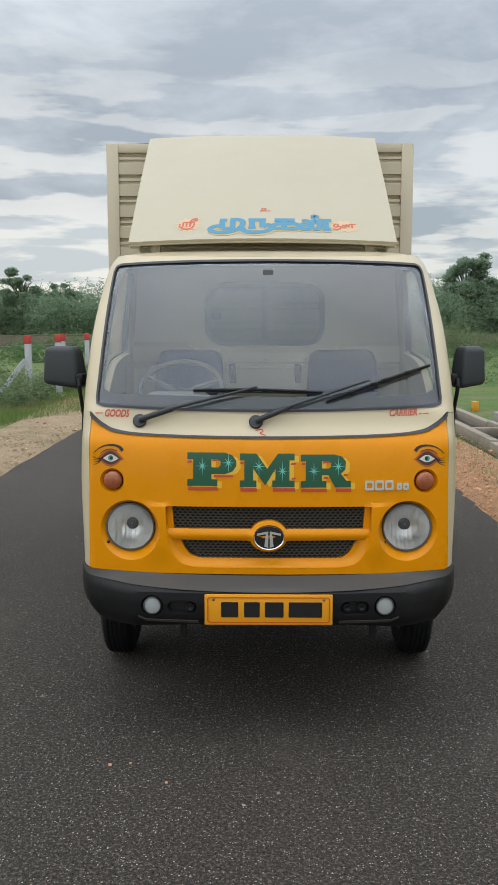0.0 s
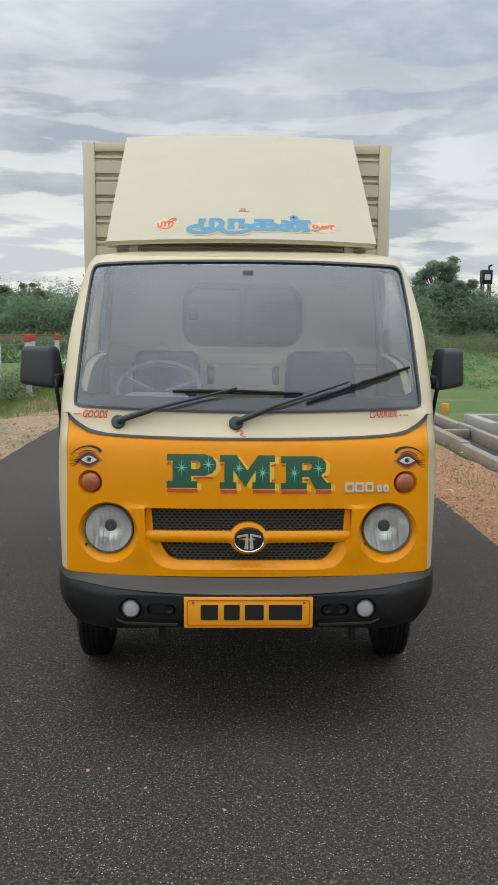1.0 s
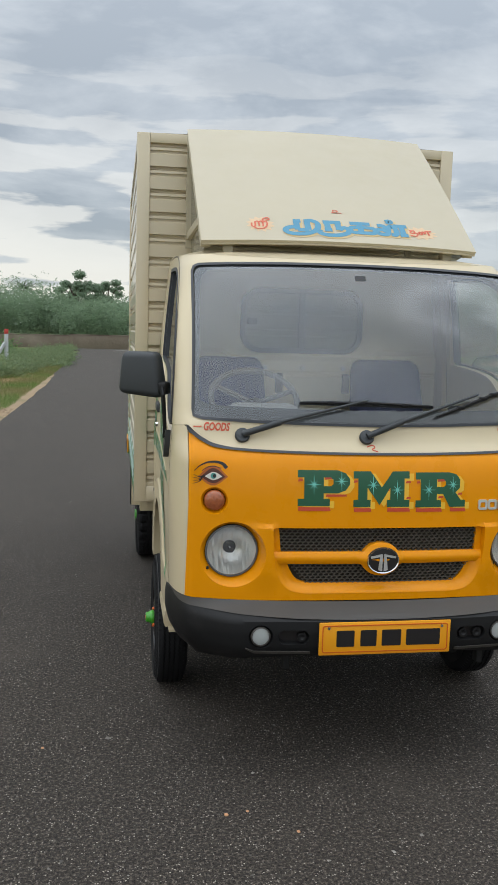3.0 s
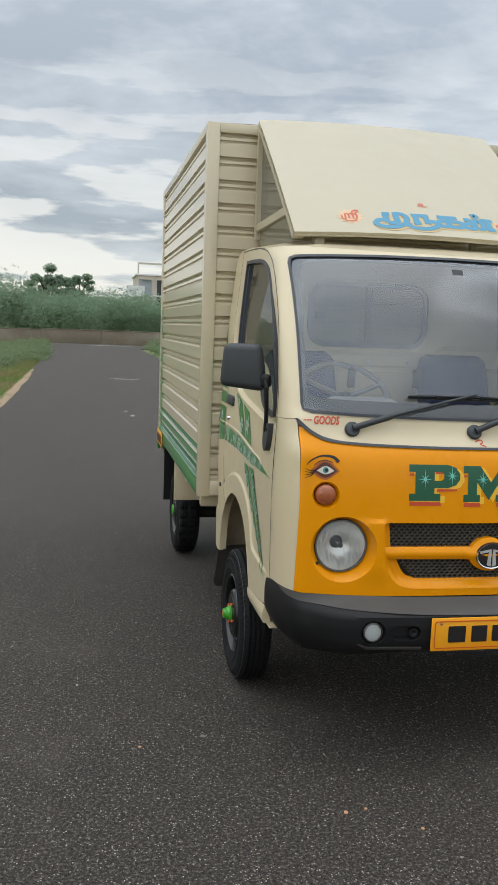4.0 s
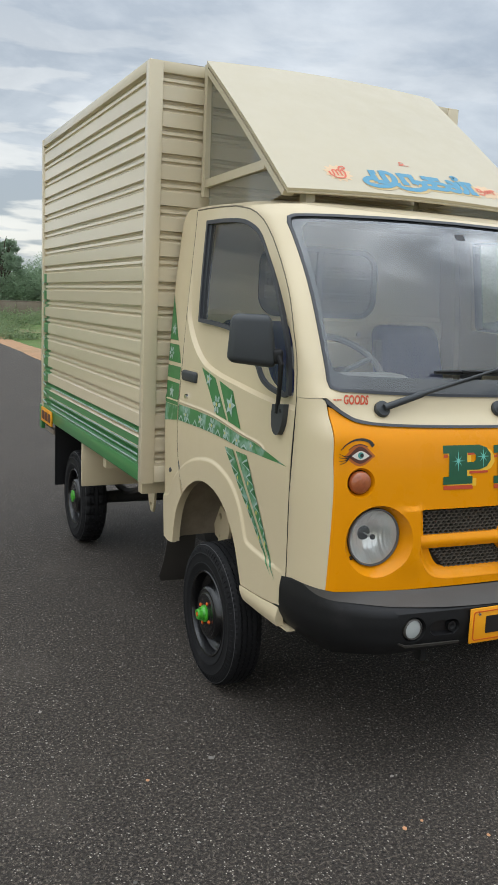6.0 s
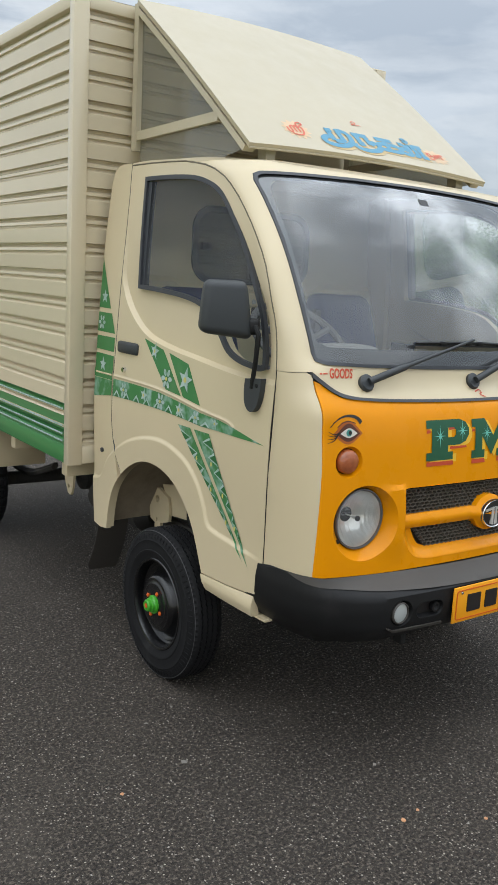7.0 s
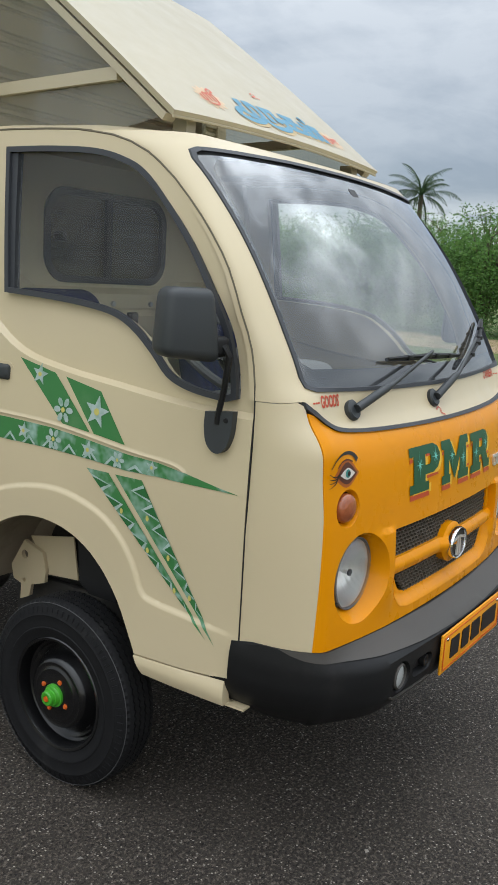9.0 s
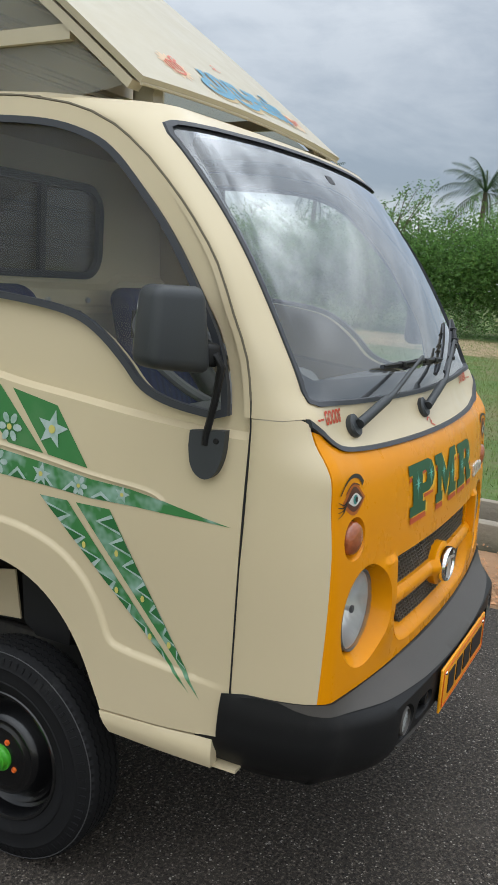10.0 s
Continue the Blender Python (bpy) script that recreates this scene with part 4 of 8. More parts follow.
    for side, (pa, pb, tip) in enumerate(streaks):
        def along(e, t):
            q = (pa[0] + (pb[0] - pa[0]) * e, pa[1] + (pb[1] - pa[1]) * e)
            return q[0] + (tip[0] - q[0]) * t, q[1] + (tip[1] - q[1]) * t
        e0, e1 = (0.02, 0.62) if side == 0 else (0.98, 0.45)
        for k in range(7):
            t = 0.05 + 0.118 * k
            dab([along(e0, t - 0.020), along(e0 + (e1 - e0) * 1.25, t + 0.036), along(e0, t + 0.092), along(e0, t + 0.072), along(e1, t + 0.036), along(e0, t)], "painted_chevron", WHITEPAINT, 0.0036, 0.03)
            dab([along(e0, t), along(e1, t + 0.036), along(e0, t + 0.072)], "painted_chip", LEAFPAINT, 0.0042, 0.03)
            if k % 2 and t < 0.8:
                q = along(0.42 if side else 0.40, t + 0.085)
                dab(ring_of(q[0], q[1], 0.0055, 8, 0.0085), "painted_dot", YELLOWPAINT, 0.0050, 0.03)
    # sill under the door
    sill = [(0.462, 0.513), (0.30, 0.522), (0.150, 0.534), (0.146, 0.50), (0.148, 0.466), (0.30, 0.462), (0.432, 0.464)]
    part("sill", sheet(sill, [], 0.015, lambda y, z: Vector((s * (0.772 + 0.010 * math.sin(max(0, min(1, (0.53 - z) / 0.07)) * math.pi)), y, z)), out, 0.03), CREAM, truck)
    part("step_flange", bar((s * 0.748, 0.33, 0.460), (s * 0.748, 0.090, 0.468), 0.030, 0.006), CREAM, truck)
    # wheel housing
    a = [(s * 0.776, y, z) for y, z in ARCH]
    b = [(s * 0.742, y, z) for y, z in ARCH]
    part("arch_flange", loft(a, b, False), CREAM, truck)
    rings = [(0.744, 1.0, 1.0), (0.735, 1.03, 1.12), (0.70, 1.05, 1.20), (0.60, 1.05, 1.22), (0.52, 1.05, 1.22), (0.44, 1.0, 1.2), (0.40, 0.9, 1.0)]
    hoop = lambda x, k, r: [(s * x, 0.85 + (y - 0.85) * (r if y > 0.85 else k), 0.46 + (z - 0.46) * k) for y, z in ARCH]
    bm = join(*[loft(hoop(*p0), hoop(*p1), False) for p0, p1 in zip(rings, rings[1:])])
    bmesh.ops.remove_doubles(bm, verts=bm.verts, dist=1e-5)
    part("wheel_housing", bm, LINER, truck)
    part("inner_wing", sheet([(q[0], q[1]) for q in ARCH], [], 0.05, lambda y, z: Vector((s * 0.42, y, z)), out), UNDER, truck)
    part("wing_bracket", sheet([(1.166, 0.645), (1.073, 0.618), (1.058, 0.559), (1.064, 0.514), (1.131, 0.491), (1.139, 0.449), (1.186, 0.426), (1.181, 0.484), (1.22, 0.494), (1.232, 0.543)], [ring_of(1.163, 0.594, 0.016, 14), ring_of(1.166, 0.500, 0.008, 12)], 0.03, lambda y, z: Vector((s * 0.565, y, z)), out, 0.014), CREAM, truck, "cream bracket with a round hole")
    part("inner_panel", sheet([(1.15, 0.66), (0.943, 0.70), (0.919, 0.556), (1.074, 0.540), (1.10, 0.60)], [], 0.03, lambda y, z: Vector((s * 0.55, y, z)), out, 0.006), CREAM, truck)
    part("splash_flap", sheet([(0.878, 0.80), (0.70, 0.76), (0.70, 0.55), (0.816, 0.55), (0.86, 0.583)], [], 0.03, lambda y, z: Vector((s * 0.60, y, z)), out, 0.006), BLACK, truck)
    flap = sheet([(0.62, 0.470), (0.765, 0.470), (0.768, 0.34), (0.772, 0.25), (0.755, 0.215), (0.62, 0.21)], [], 0.03, lambda x, z: Vector((s * x, 1.325 + 0.13 * max(0, (0.47 - z) / 0.29) ** 1.6, z)), (0, -1, 0), 0.004)
    part("mud_flap", flap, GREYPLASTIC, truck, "black rubber mud flap")
    return door


for s in (-1, 1):
    cab_side(s)

# ---- lamps in the nose
for s in (-1, 1):
    c = Vector((s * 0.551, skin(0.551, 0.832).y + 0.029, 0.832))
    rim = [nose_on(u, z) for u, z in ring_of(s * HL[0], HL[1], 0.120, 48)]
    mid = [Vector((c.x + 0.0985 * math.cos(2 * math.pi * k / 48), c.y + 0.004, c.z + 0.0985 * math.sin(2 * math.pi * k / 48))) for k in range(48)]
    back = [Vector((q.x, c.y + 0.06, q.z)) for q in mid]
    part("headlight_cup", join(loft(rim, mid), loft(mid, back)), ORANGE, nose)
    lamp = part("headlight", lathe([(0.012, 0.0955), (-0.006, 0.0970), (-0.008, 0.0935), (0.0, 0.0915)], "y", c, 48), DASH, truck, "round headlight with ribbed clear glass")
    part("reflector_bowl", lathe([(0.0, 0.0905), (0.030, 0.075), (0.055, 0.045), (0.065, 0.014), (0.066, 0.0)], "y", c, 40), REFLECTOR, lamp)
    part("bulb_shield", lathe([(0.064, 0.0), (0.064, 0.0025), (0.030, 0.0025), (0.028, 0.0055), (0.012, 0.006), (0.009, 0.005), (0.003, 0.0)], "y", c, 20), SILVER, lamp)
    part("bulb_cap", lathe([(0.0085, 0.009), (0.0030, 0.009), (0.0020, 0.0)], "y", c, 16), BLACKPAINT, lamp)
    part("lamp_glass", lathe([(-0.004, 0.0925), (-0.014, 0.080), (-0.021, 0.055), (-0.025, 0.025), (-0.026, 0.0)], "y", c, 40), LENS, lamp).visible_shadow = False
    part("adjuster_screw", block(c.x - 0.088 - 0.005, c.x - 0.088 + 0.005, c.y - 0.012, c.y + 0.01, c.z - 0.066, c.z - 0.056, 0.002), BLACKPAINT, lamp)
    ci = skin(s * IND[0], IND[1], -0.014)
    rim = [skin(u, z) for u, z in ring_of(s * IND[0], IND[1], 0.049, 32)]
    n = (skin(s * IND[0], IND[1], 0.1) - skin(s * IND[0], IND[1])).normalized()
    ax = Vector((-n.y, n.x, 0)).normalized()
    disc = lambda r, d: [ci + n * d + ax * (r * math.cos(2 * math.pi * k / 32)) * (1 if ax.x > 0 else -1) + Vector((0, 0, r * math.sin(2 * math.pi * k / 32))) for k in range(32)]
    part("indicator_cup", loft(rim, disc(0.040, -0.004)), ORANGE, nose)
    dome = [disc(0.038, -0.004), disc(0.0375, 0.010), disc(0.032, 0.017), disc(0.020, 0.022), disc(0.006, 0.0235)]
    bm = join(*[loft(a, b) for a, b in zip(dome, dome[1:])])
    bmesh.ops.remove_doubles(bm, verts=bm.verts, dist=1e-5)
    bmesh.ops.holes_fill(bm, edges=bm.edges, sides=40)
    bmesh.ops.recalc_face_normals(bm, faces=bm.faces)
    part("indicator_lamp", bm, AMBER, truck, "round brownish amber indicator lamp")

# ---- grille: frame walls, honeycomb, crossbar, badge
walls = loft([nose_on(u, z) for u, z in densify(GRILLE, 0.02)], [skin(u, z, -0.045) for u, z in densify(GRILLE, 0.02)])
part("grille_frame", walls, ORANGE, nose)
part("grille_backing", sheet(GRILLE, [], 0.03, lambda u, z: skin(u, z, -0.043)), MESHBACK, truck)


def honeycomb(z0, z1, half, slope=0.0, r=0.0074, t=0.0025):
    bm = bmesh.new()
    dx, dz = r * math.sqrt(3) * 1.58, r * 1.5

    def strut(a, b):
        d = Vector((b[0] - a[0], b[1] - a[1]))
        nn = Vector((-d.y, d.x)).normalized() * t / 2
        q = [skin(x, z, pr) for pr in (-0.022, -0.034) for x, z in ((a[0] + nn.x, a[1] + nn.y), (b[0] + nn.x, b[1] + nn.y), (b[0] - nn.x, b[1] - nn.y), (a[0] - nn.x, a[1] - nn.y))]
        v = [bm.verts.new(x) for x in q]
        for f in ((0, 1, 2, 3), (0, 4, 5, 1), (3, 2, 6, 7)):
            bm.faces.new([v[i] for i in f])
    row, z = 0, z0
    while z < z1 + dz:
        x = -half - dx + (dx / 2 if row % 2 else 0)
        while x < half + dx:
            c = [(x, z + r), (x + dx / 2, z + r / 2), (x + dx / 2, z - r / 2), (x, z - r)]
            if abs(x) < half + slope * (z - z1):
                for a, b in zip(c, c[1:]):
                    if z0 < a[1] < z1 and z0 < b[1] < z1:
                        strut(a, b)
            x += dx
        row, z = row + 1, z + dz
    return bm


part("grille_mesh", honeycomb(0.828, 0.922, 0.392), MESHGREY, truck, "dark plastic honeycomb grille", smooth=False)
part("grille_mesh", honeycomb(0.712, 0.796, 0.352, 0.82), MESHGREY, truck, "dark plastic honeycomb grille", smooth=False)
# bottom lip and side cheeks of the opening, narrowing the lower mesh
lip_out = [q for q in GRILLE_EDGE if q[1] < 0.81]
lip_in = smooth_line([(0.275, 0.716), (0.310, 0.727), (0.334, 0.757), (0.356, 0.806)], 4)
low = [(-u, z) for u, z in reversed(lip_out)] + list(lip_out) + list(reversed(lip_in)) + [(-u, z) for u, z in lip_in]


def cheek(u, z):
    d = float(edge_distance(np.array([u]), np.array([z]), GRILLE[1:-1], False)[0])
    t = min(1.0, d / 0.030)
    return nose_on(u, z, 0.001 - 0.024 * t * t * (3 - 2 * t))


part("grille_cheek", sheet(low, [], 0.008, cheek, thick=0.02), ORANGE, nose)
for s in (-1, 1):
    part("grille_side", sheet([(s * 0.4035, 0.9235), (s * 0.400, 0.83), (s * 0.374, 0.83), (s * 0.382, 0.9235)], [], 0.016, lambda u, z: skin(u, z, -0.016), thick=0.02), ORANGE, nose)


def crossbar(u, z):
    t = (z - 0.788) / 0.045
    boss = max(0.0, 1 - ((u / 0.085) ** 2 + ((z - 0.808) / 0.07) ** 2))
    return skin(u, z, -0.012 + 0.012 * math.sin(math.pi * min(1, max(0, t))) ** 0.6 + 0.020 * boss ** 0.5)


cb = [(-0.402, 0.790), (-0.075, 0.788)] + [(0.075 * math.cos(radians(a)), 0.808 + 0.062 * math.sin(radians(a))) for a in range(200, 341, 10)] + [(0.075, 0.788), (0.402, 0.790), (0.404, 0.833), (0.075, 0.834)] + \
    [(0.075 * math.cos(radians(a)), 0.808 + 0.062 * math.sin(radians(a))) for a in range(25, 156, 10)] + [(-0.075, 0.834), (-0.404, 0.833)]
part("grille_bar", sheet(cb, [], 0.010, crossbar, thick=0.03), ORANGE, nose)
yb = skin(0, 0.808).y - 0.014
badge = part("badge", lathe([(0.008, 0.060), (-0.004, 0.062), (-0.010, 0.0595), (-0.008, 0.0555), (-0.003, 0.0545)], "y", (0, 0, 0), 48), CHROME, truck, "oval chrome badge with a dark field")
badge.location = (0.002, yb, 0.808)
badge.scale = (1, 1, 0.80)
part("badge_field", lathe([(-0.002, 0.0555), (-0.0045, 0.03), (-0.005, 0.0)], "y", (0, 0, 0), 40), BLACKPAINT, badge)
for s in (-1, 1):
    arm = [(s * 0.003, -0.050), (s * 0.018, -0.044), (s * 0.012, 0.018), (s * 0.046, 0.010), (s * 0.048, 0.019), (s * 0.005, 0.030), (s * 0.003, 0.028)]
    part("badge_bar", sheet(arm, [], 0.02, lambda x, z: Vector((x, -0.0085, z)), thick=0.004), SILVER, badge)

# ---- bumper


def bumper_skin(u, z):
    """Follows the nose, standing proud; its top slopes back to the panel."""
    t = (z - 0.44) / (0.672 - 0.44)
    side = max(0.0, min(1.0, (abs(u) - 0.50) / 0.26))
    side = side * side * (3 - 2 * side)
    off = np.interp(z, [0.42, 0.465, 0.50, 0.56, 0.600, 0.610, 0.640, 0.652, 0.675], [0.010, 0.060, 0.078, 0.083, 0.080, 0.074, 0.022, 0.004, 0.0])
    end = np.interp(z, [0.42, 0.45, 0.48, 0.52, 0.56, 0.62, 0.675], [-0.085, -0.055, -0.022, 0.000, 0.010, 0.012, 0.004])
    off = off * (1 - side) + end * side
    c = skin(u, 0.66, off)
    return Vector((c.x, c.y, z))


def u_end(z):
    return u_hinge(0.66) + np.interp(z, [0.42, 0.47, 0.535, 0.545, 0.68], [-0.03, 0.018, 0.054, -0.002, -0.006])


def bump_top(u):
    return 0.652 + 0.014 * min(1.0, abs(u) / 0.72) ** 3


def bump_bottom(u):
    return 0.470 - 0.030 * max(0, min(1, (abs(u) - 0.30) / 0.40))


us = [k / 40 * 0.80 for k in range(-40, 41)]
lowline = [(u, bump_bottom(u)) for u in us]
loop = lowline + [(u_end(z), z) for z in (0.445, 0.47, 0.50, 0.535, 0.546, 0.60, 0.655)] + [(u, bump_top(u)) for u in reversed(us)] + [(-u_end(z), z) for z in (0.655, 0.60, 0.546, 0.535, 0.50, 0.47, 0.445)]
FOG = (0.446, 0.545)
fog_holes = [ring_of(s * FOG[0], FOG[1], 0.044, 28) for s in (-1, 1)] + [rounded(s * 0.330 - 0.056, s * 0.330 + 0.056, 0.516, 0.570, 0.026, 6) for s in (-1, 1)]
bumper = part("bumper", sheet(loop, fog_holes, 0.014, bumper_skin, thick=0.03), PLASTIC, truck, "black plastic bumper with grey top")
# the sloping top face is a lighter grey than the front
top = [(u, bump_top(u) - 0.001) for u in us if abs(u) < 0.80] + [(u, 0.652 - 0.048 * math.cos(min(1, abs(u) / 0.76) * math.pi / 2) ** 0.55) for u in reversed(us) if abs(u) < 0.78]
part("bumper_top", sheet(top, [], 0.012, lambda u, z: bumper_skin(u, z) + Vector((0, -0.002, 0.002))), GREYPLASTIC, bumper, "lighter grey top face")
for s in (-1, 1):
    pc = bumper_skin(s * FOG[0], FOG[1])
    rim = [bumper_skin(u, z) for u, z in ring_of(s * FOG[0], FOG[1], 0.044, 28)]
    mid = [Vector((pc.x + 0.036 * math.cos(2 * math.pi * k / 28), pc.y + 0.018, pc.z + 0.036 * math.sin(2 * math.pi * k / 28))) for k in range(28)]
    part("fog_cup", loft(rim, mid), PLASTIC, bumper)
    part("fog_lamp", lathe([(0.02, 0.036), (-0.002, 0.036), (-0.006, 0.032), (0.0, 0.031)], "y", pc + Vector((0, 0.006, 0)), 28), GREYPLASTIC, bumper, "small round fog lamp with frosted glass")
    frosted = lathe([(0.001, 0.0315), (-0.002, 0.024), (-0.003, 0.0)], "y", pc + Vector((0, 0.006, 0)), 28)
    part("fog_glass", frosted, FROST, bumper)
    ov = rounded(s * 0.330 - 0.056, s * 0.330 + 0.056, 0.516, 0.570, 0.026, 6)
    ovi = inset(ov, 0.008)
    part("recess_cup", loft([bumper_skin(u, z) for u, z in ov], [bumper_skin(u, z) + Vector((0, 0.022, 0)) for u, z in ovi]), PLASTIC, bumper)
    part("recess_back", sheet(ovi, [], 0.03, lambda u, z: bumper_skin(u, z) + Vector((0, 0.021, 0))), BLACKPAINT, bumper)
    for dx in ((-0.028, 0.026) if s > 0 else (0.030,)):
        part("tow_plug", lathe([(0.02, 0.017), (0.004, 0.017), (0.004, 0.010), (0.012, 0.0)], "y", bumper_skin(s * 0.330 + dx, 0.543) + Vector((0, 0.0, 0)), 16), PLASTIC, bumper)
    lipb = [(s * 0.27, 0.490), (s * 0.47, 0.492), (s * 0.50, 0.505), (s * 0.50, 0.500), (s * 0.47, 0.482), (s * 0.27, 0.480)]
    part("bumper_ridge", sheet(lipb, [], 0.02, lambda u, z: bumper_skin(u, z) + Vector((0, -0.008, 0)), thick=0.01), GREYPLASTIC, bumper)

plate = part("registration_plate", block(-0.247, 0.247, -0.236, -0.229, 0.480, 0.602, 0.003), PLATEORANGE, truck, "orange registration plate with raised rim and dark bars")
part("plate_rim", sheet(rounded(-0.236, 0.236, 0.490, 0.592, 0.010), [rounded(-0.2325, 0.2325, 0.4935, 0.5885, 0.008)], 0.03, lambda x, z: Vector((x, -0.2385, z)), thick=0.002), NUTORANGE, plate)
for x, w in ((-0.150, 0.066), (-0.064, 0.060), (0.022, 0.072), (0.142, 0.128)):
    part("plate_bar", sheet(rounded(x - w / 2, x + w / 2, 0.512, 0.572, 0.004), [], 0.03, lambda a, z: Vector((a, -0.2385, z)), thick=0.002), BLACKPAINT, plate)
for x in (-0.212, 0.212):
    part("plate_bolt", lathe([(-0.236, 0.006), (-0.240, 0.005), (-0.241, 0.0)], "y", (x, 0, 0.582), 10), CHROME, plate)
part("plate_bracket", block(-0.20, 0.20, -0.229, -0.18, 0.49, 0.59), PLASTIC, plate)
part("lower_valance", block(-0.50, 0.50, -0.12, 0.05, 0.445, 0.50, 0.02), BLACK, truck)
for x in (-0.34, 0.42):
    part("tow_hook", block(x - 0.012, x + 0.012, -0.12, -0.08, 0.385, 0.445, 0.004), BLACK, truck)

# ---- wipers


def wiper(base, elbow, tip0, tip1):
    def lift(q, d):
        return skin(q[0], q[1], 0.0) + Vector((0, -0.9, 0.45)).normalized() * d
    b = lift(base, 0.0)
    cap = part("wiper_cap", tube([b + Vector((0, 0.02, -0.006)), b + Vector((0, -0.009, 0.004)), b + Vector((0, -0.013, 0.006)), b + Vector((0, -0.012, 0.0055))], [0.026, 0.028, 0.024, 0.018], 20), MIRRORPLASTIC, truck, "dark grey windscreen wiper")
    k = (base[0] + (elbow[0] - base[0]) * 0.28, base[1] + (elbow[1] - base[1]) * 0.30)
    part("wiper_arm", tube([lift(base, 0.020), lift(k, 0.036), lift((k[0] * 0.95 + elbow[0] * 0.05, k[1] * 0.95 + elbow[1] * 0.05), 0.042), lift(elbow, 0.034)], [0.0120, 0.0115, 0.0070, 0.0046], 10), MIRRORPLASTIC, cap)
    n = 9
    line = [lift((tip0[0] + (tip1[0] - tip0[0]) * i / n, tip0[1] + (tip1[1] - tip0[1]) * i / n), 0.010) for i in range(n + 1)]
    part("wiper_blade", tube(line, 0.006, 6), SEAL, cap)
    spine = [q + Vector((0, -0.012, 0.007)) * (1.4 - abs(i - n / 2) / (n / 2)) for i, q in enumerate(line)]
    part("blade_spine", tube(spine, [0.004] + [0.006] * (n - 1) + [0.004], 6), PLASTIC, cap)
    for i in (2, 4, 5, 7):
        part("blade_clip", block(spine[i].x - 0.014, spine[i].x + 0.014, spine[i].y - 0.008, spine[i].y + 0.010, spine[i].z - 0.008, spine[i].z + 0.006, 0.003), PLASTIC, cap)


wiper((-0.514, 1.248), (-0.045, 1.372), (-0.300, 1.366), (0.215, 1.358))
wiper((-0.050, 1.247), (0.40, 1.398), (0.230, 1.322), (0.655, 1.462))

# ---- door mirrors
for s in (-1, 1):
    bm = block(-0.081, 0.081, -0.046, 0.046, -0.085, 0.085, 0.026, 4)

    def taper(m):
        for v in m.verts:
            inner, h = -s * v.co.x / 0.081, (v.co.z + 0.085) / 0.17
            v.co.x *= (1.08 - 0.34 * h) if inner > 0 else (1.06 - 0.15 * h)
            v.co.x *= 1.0 if s < 0 else 0.68
            v.co.y *= 1.05 - 0.14 * h
            v.co.z -= 0.009 * inner * (1 - h)
            v.co.y += 0.012 * (v.co.x / 0.07) * -s
        return m
    taper(bm)
    housing = part("side_mirror", bm, MIRRORPLASTIC, truck, "dark grey plastic door mirror")
    housing.location = (-0.868 if s < 0 else 0.853, 0.246, 1.456)
    housing.rotation_euler = (0, 0, radians(24 * s))
    part("mirror_face", taper(sheet(rounded(-0.068, 0.068, -0.068, 0.068, 0.02), [], 0.03, lambda x, z: Vector((x, 0.0475, z)), (0, 1, 0), 0.002)), MIRROR, housing)
    part("mirror_neck", block(-s * 0.085 - 0.020, -s * 0.085 + 0.020, -0.030, 0.030, -0.078, -0.028, 0.012, 3), PLASTIC, housing)
    part("mirror_arm", tube([(s * 0.800, 0.220, 1.405), (s * 0.797, 0.182, 1.402), (s * 0.795, 0.170, 1.380), (s * 0.788, 0.186, 1.30), (s * 0.784, 0.203, 1.235), (s * 0.784, 0.205, 1.21)], [0.008, 0.009, 0.009, 0.008, 0.008, 0.008], 8), PLASTIC, truck)
    shield = [(0.158, 1.246), (0.244, 1.237)] + smooth_line([(0.245, 1.203), (0.239, 1.169), (0.227, 1.148), (0.209, 1.137), (0.191, 1.138), (0.174, 1.153), (0.163, 1.180), (0.159, 1.205)], 4)
    part("mirror_base", sheet(shield, [], 0.02, lambda y, z: Vector((s * (HALF(z) + 0.020), y, z)), (s, 0, 0), 0.02), MIRRORPLASTIC, truck)
    part("base_screw", lathe([(0.0, 0.007), (s * 0.002, 0.006), (s * 0.002, 0.0)], "x", (s * (HALF(1.222) + 0.0205), 0.178, 1.222), 12), PLASTIC, truck)

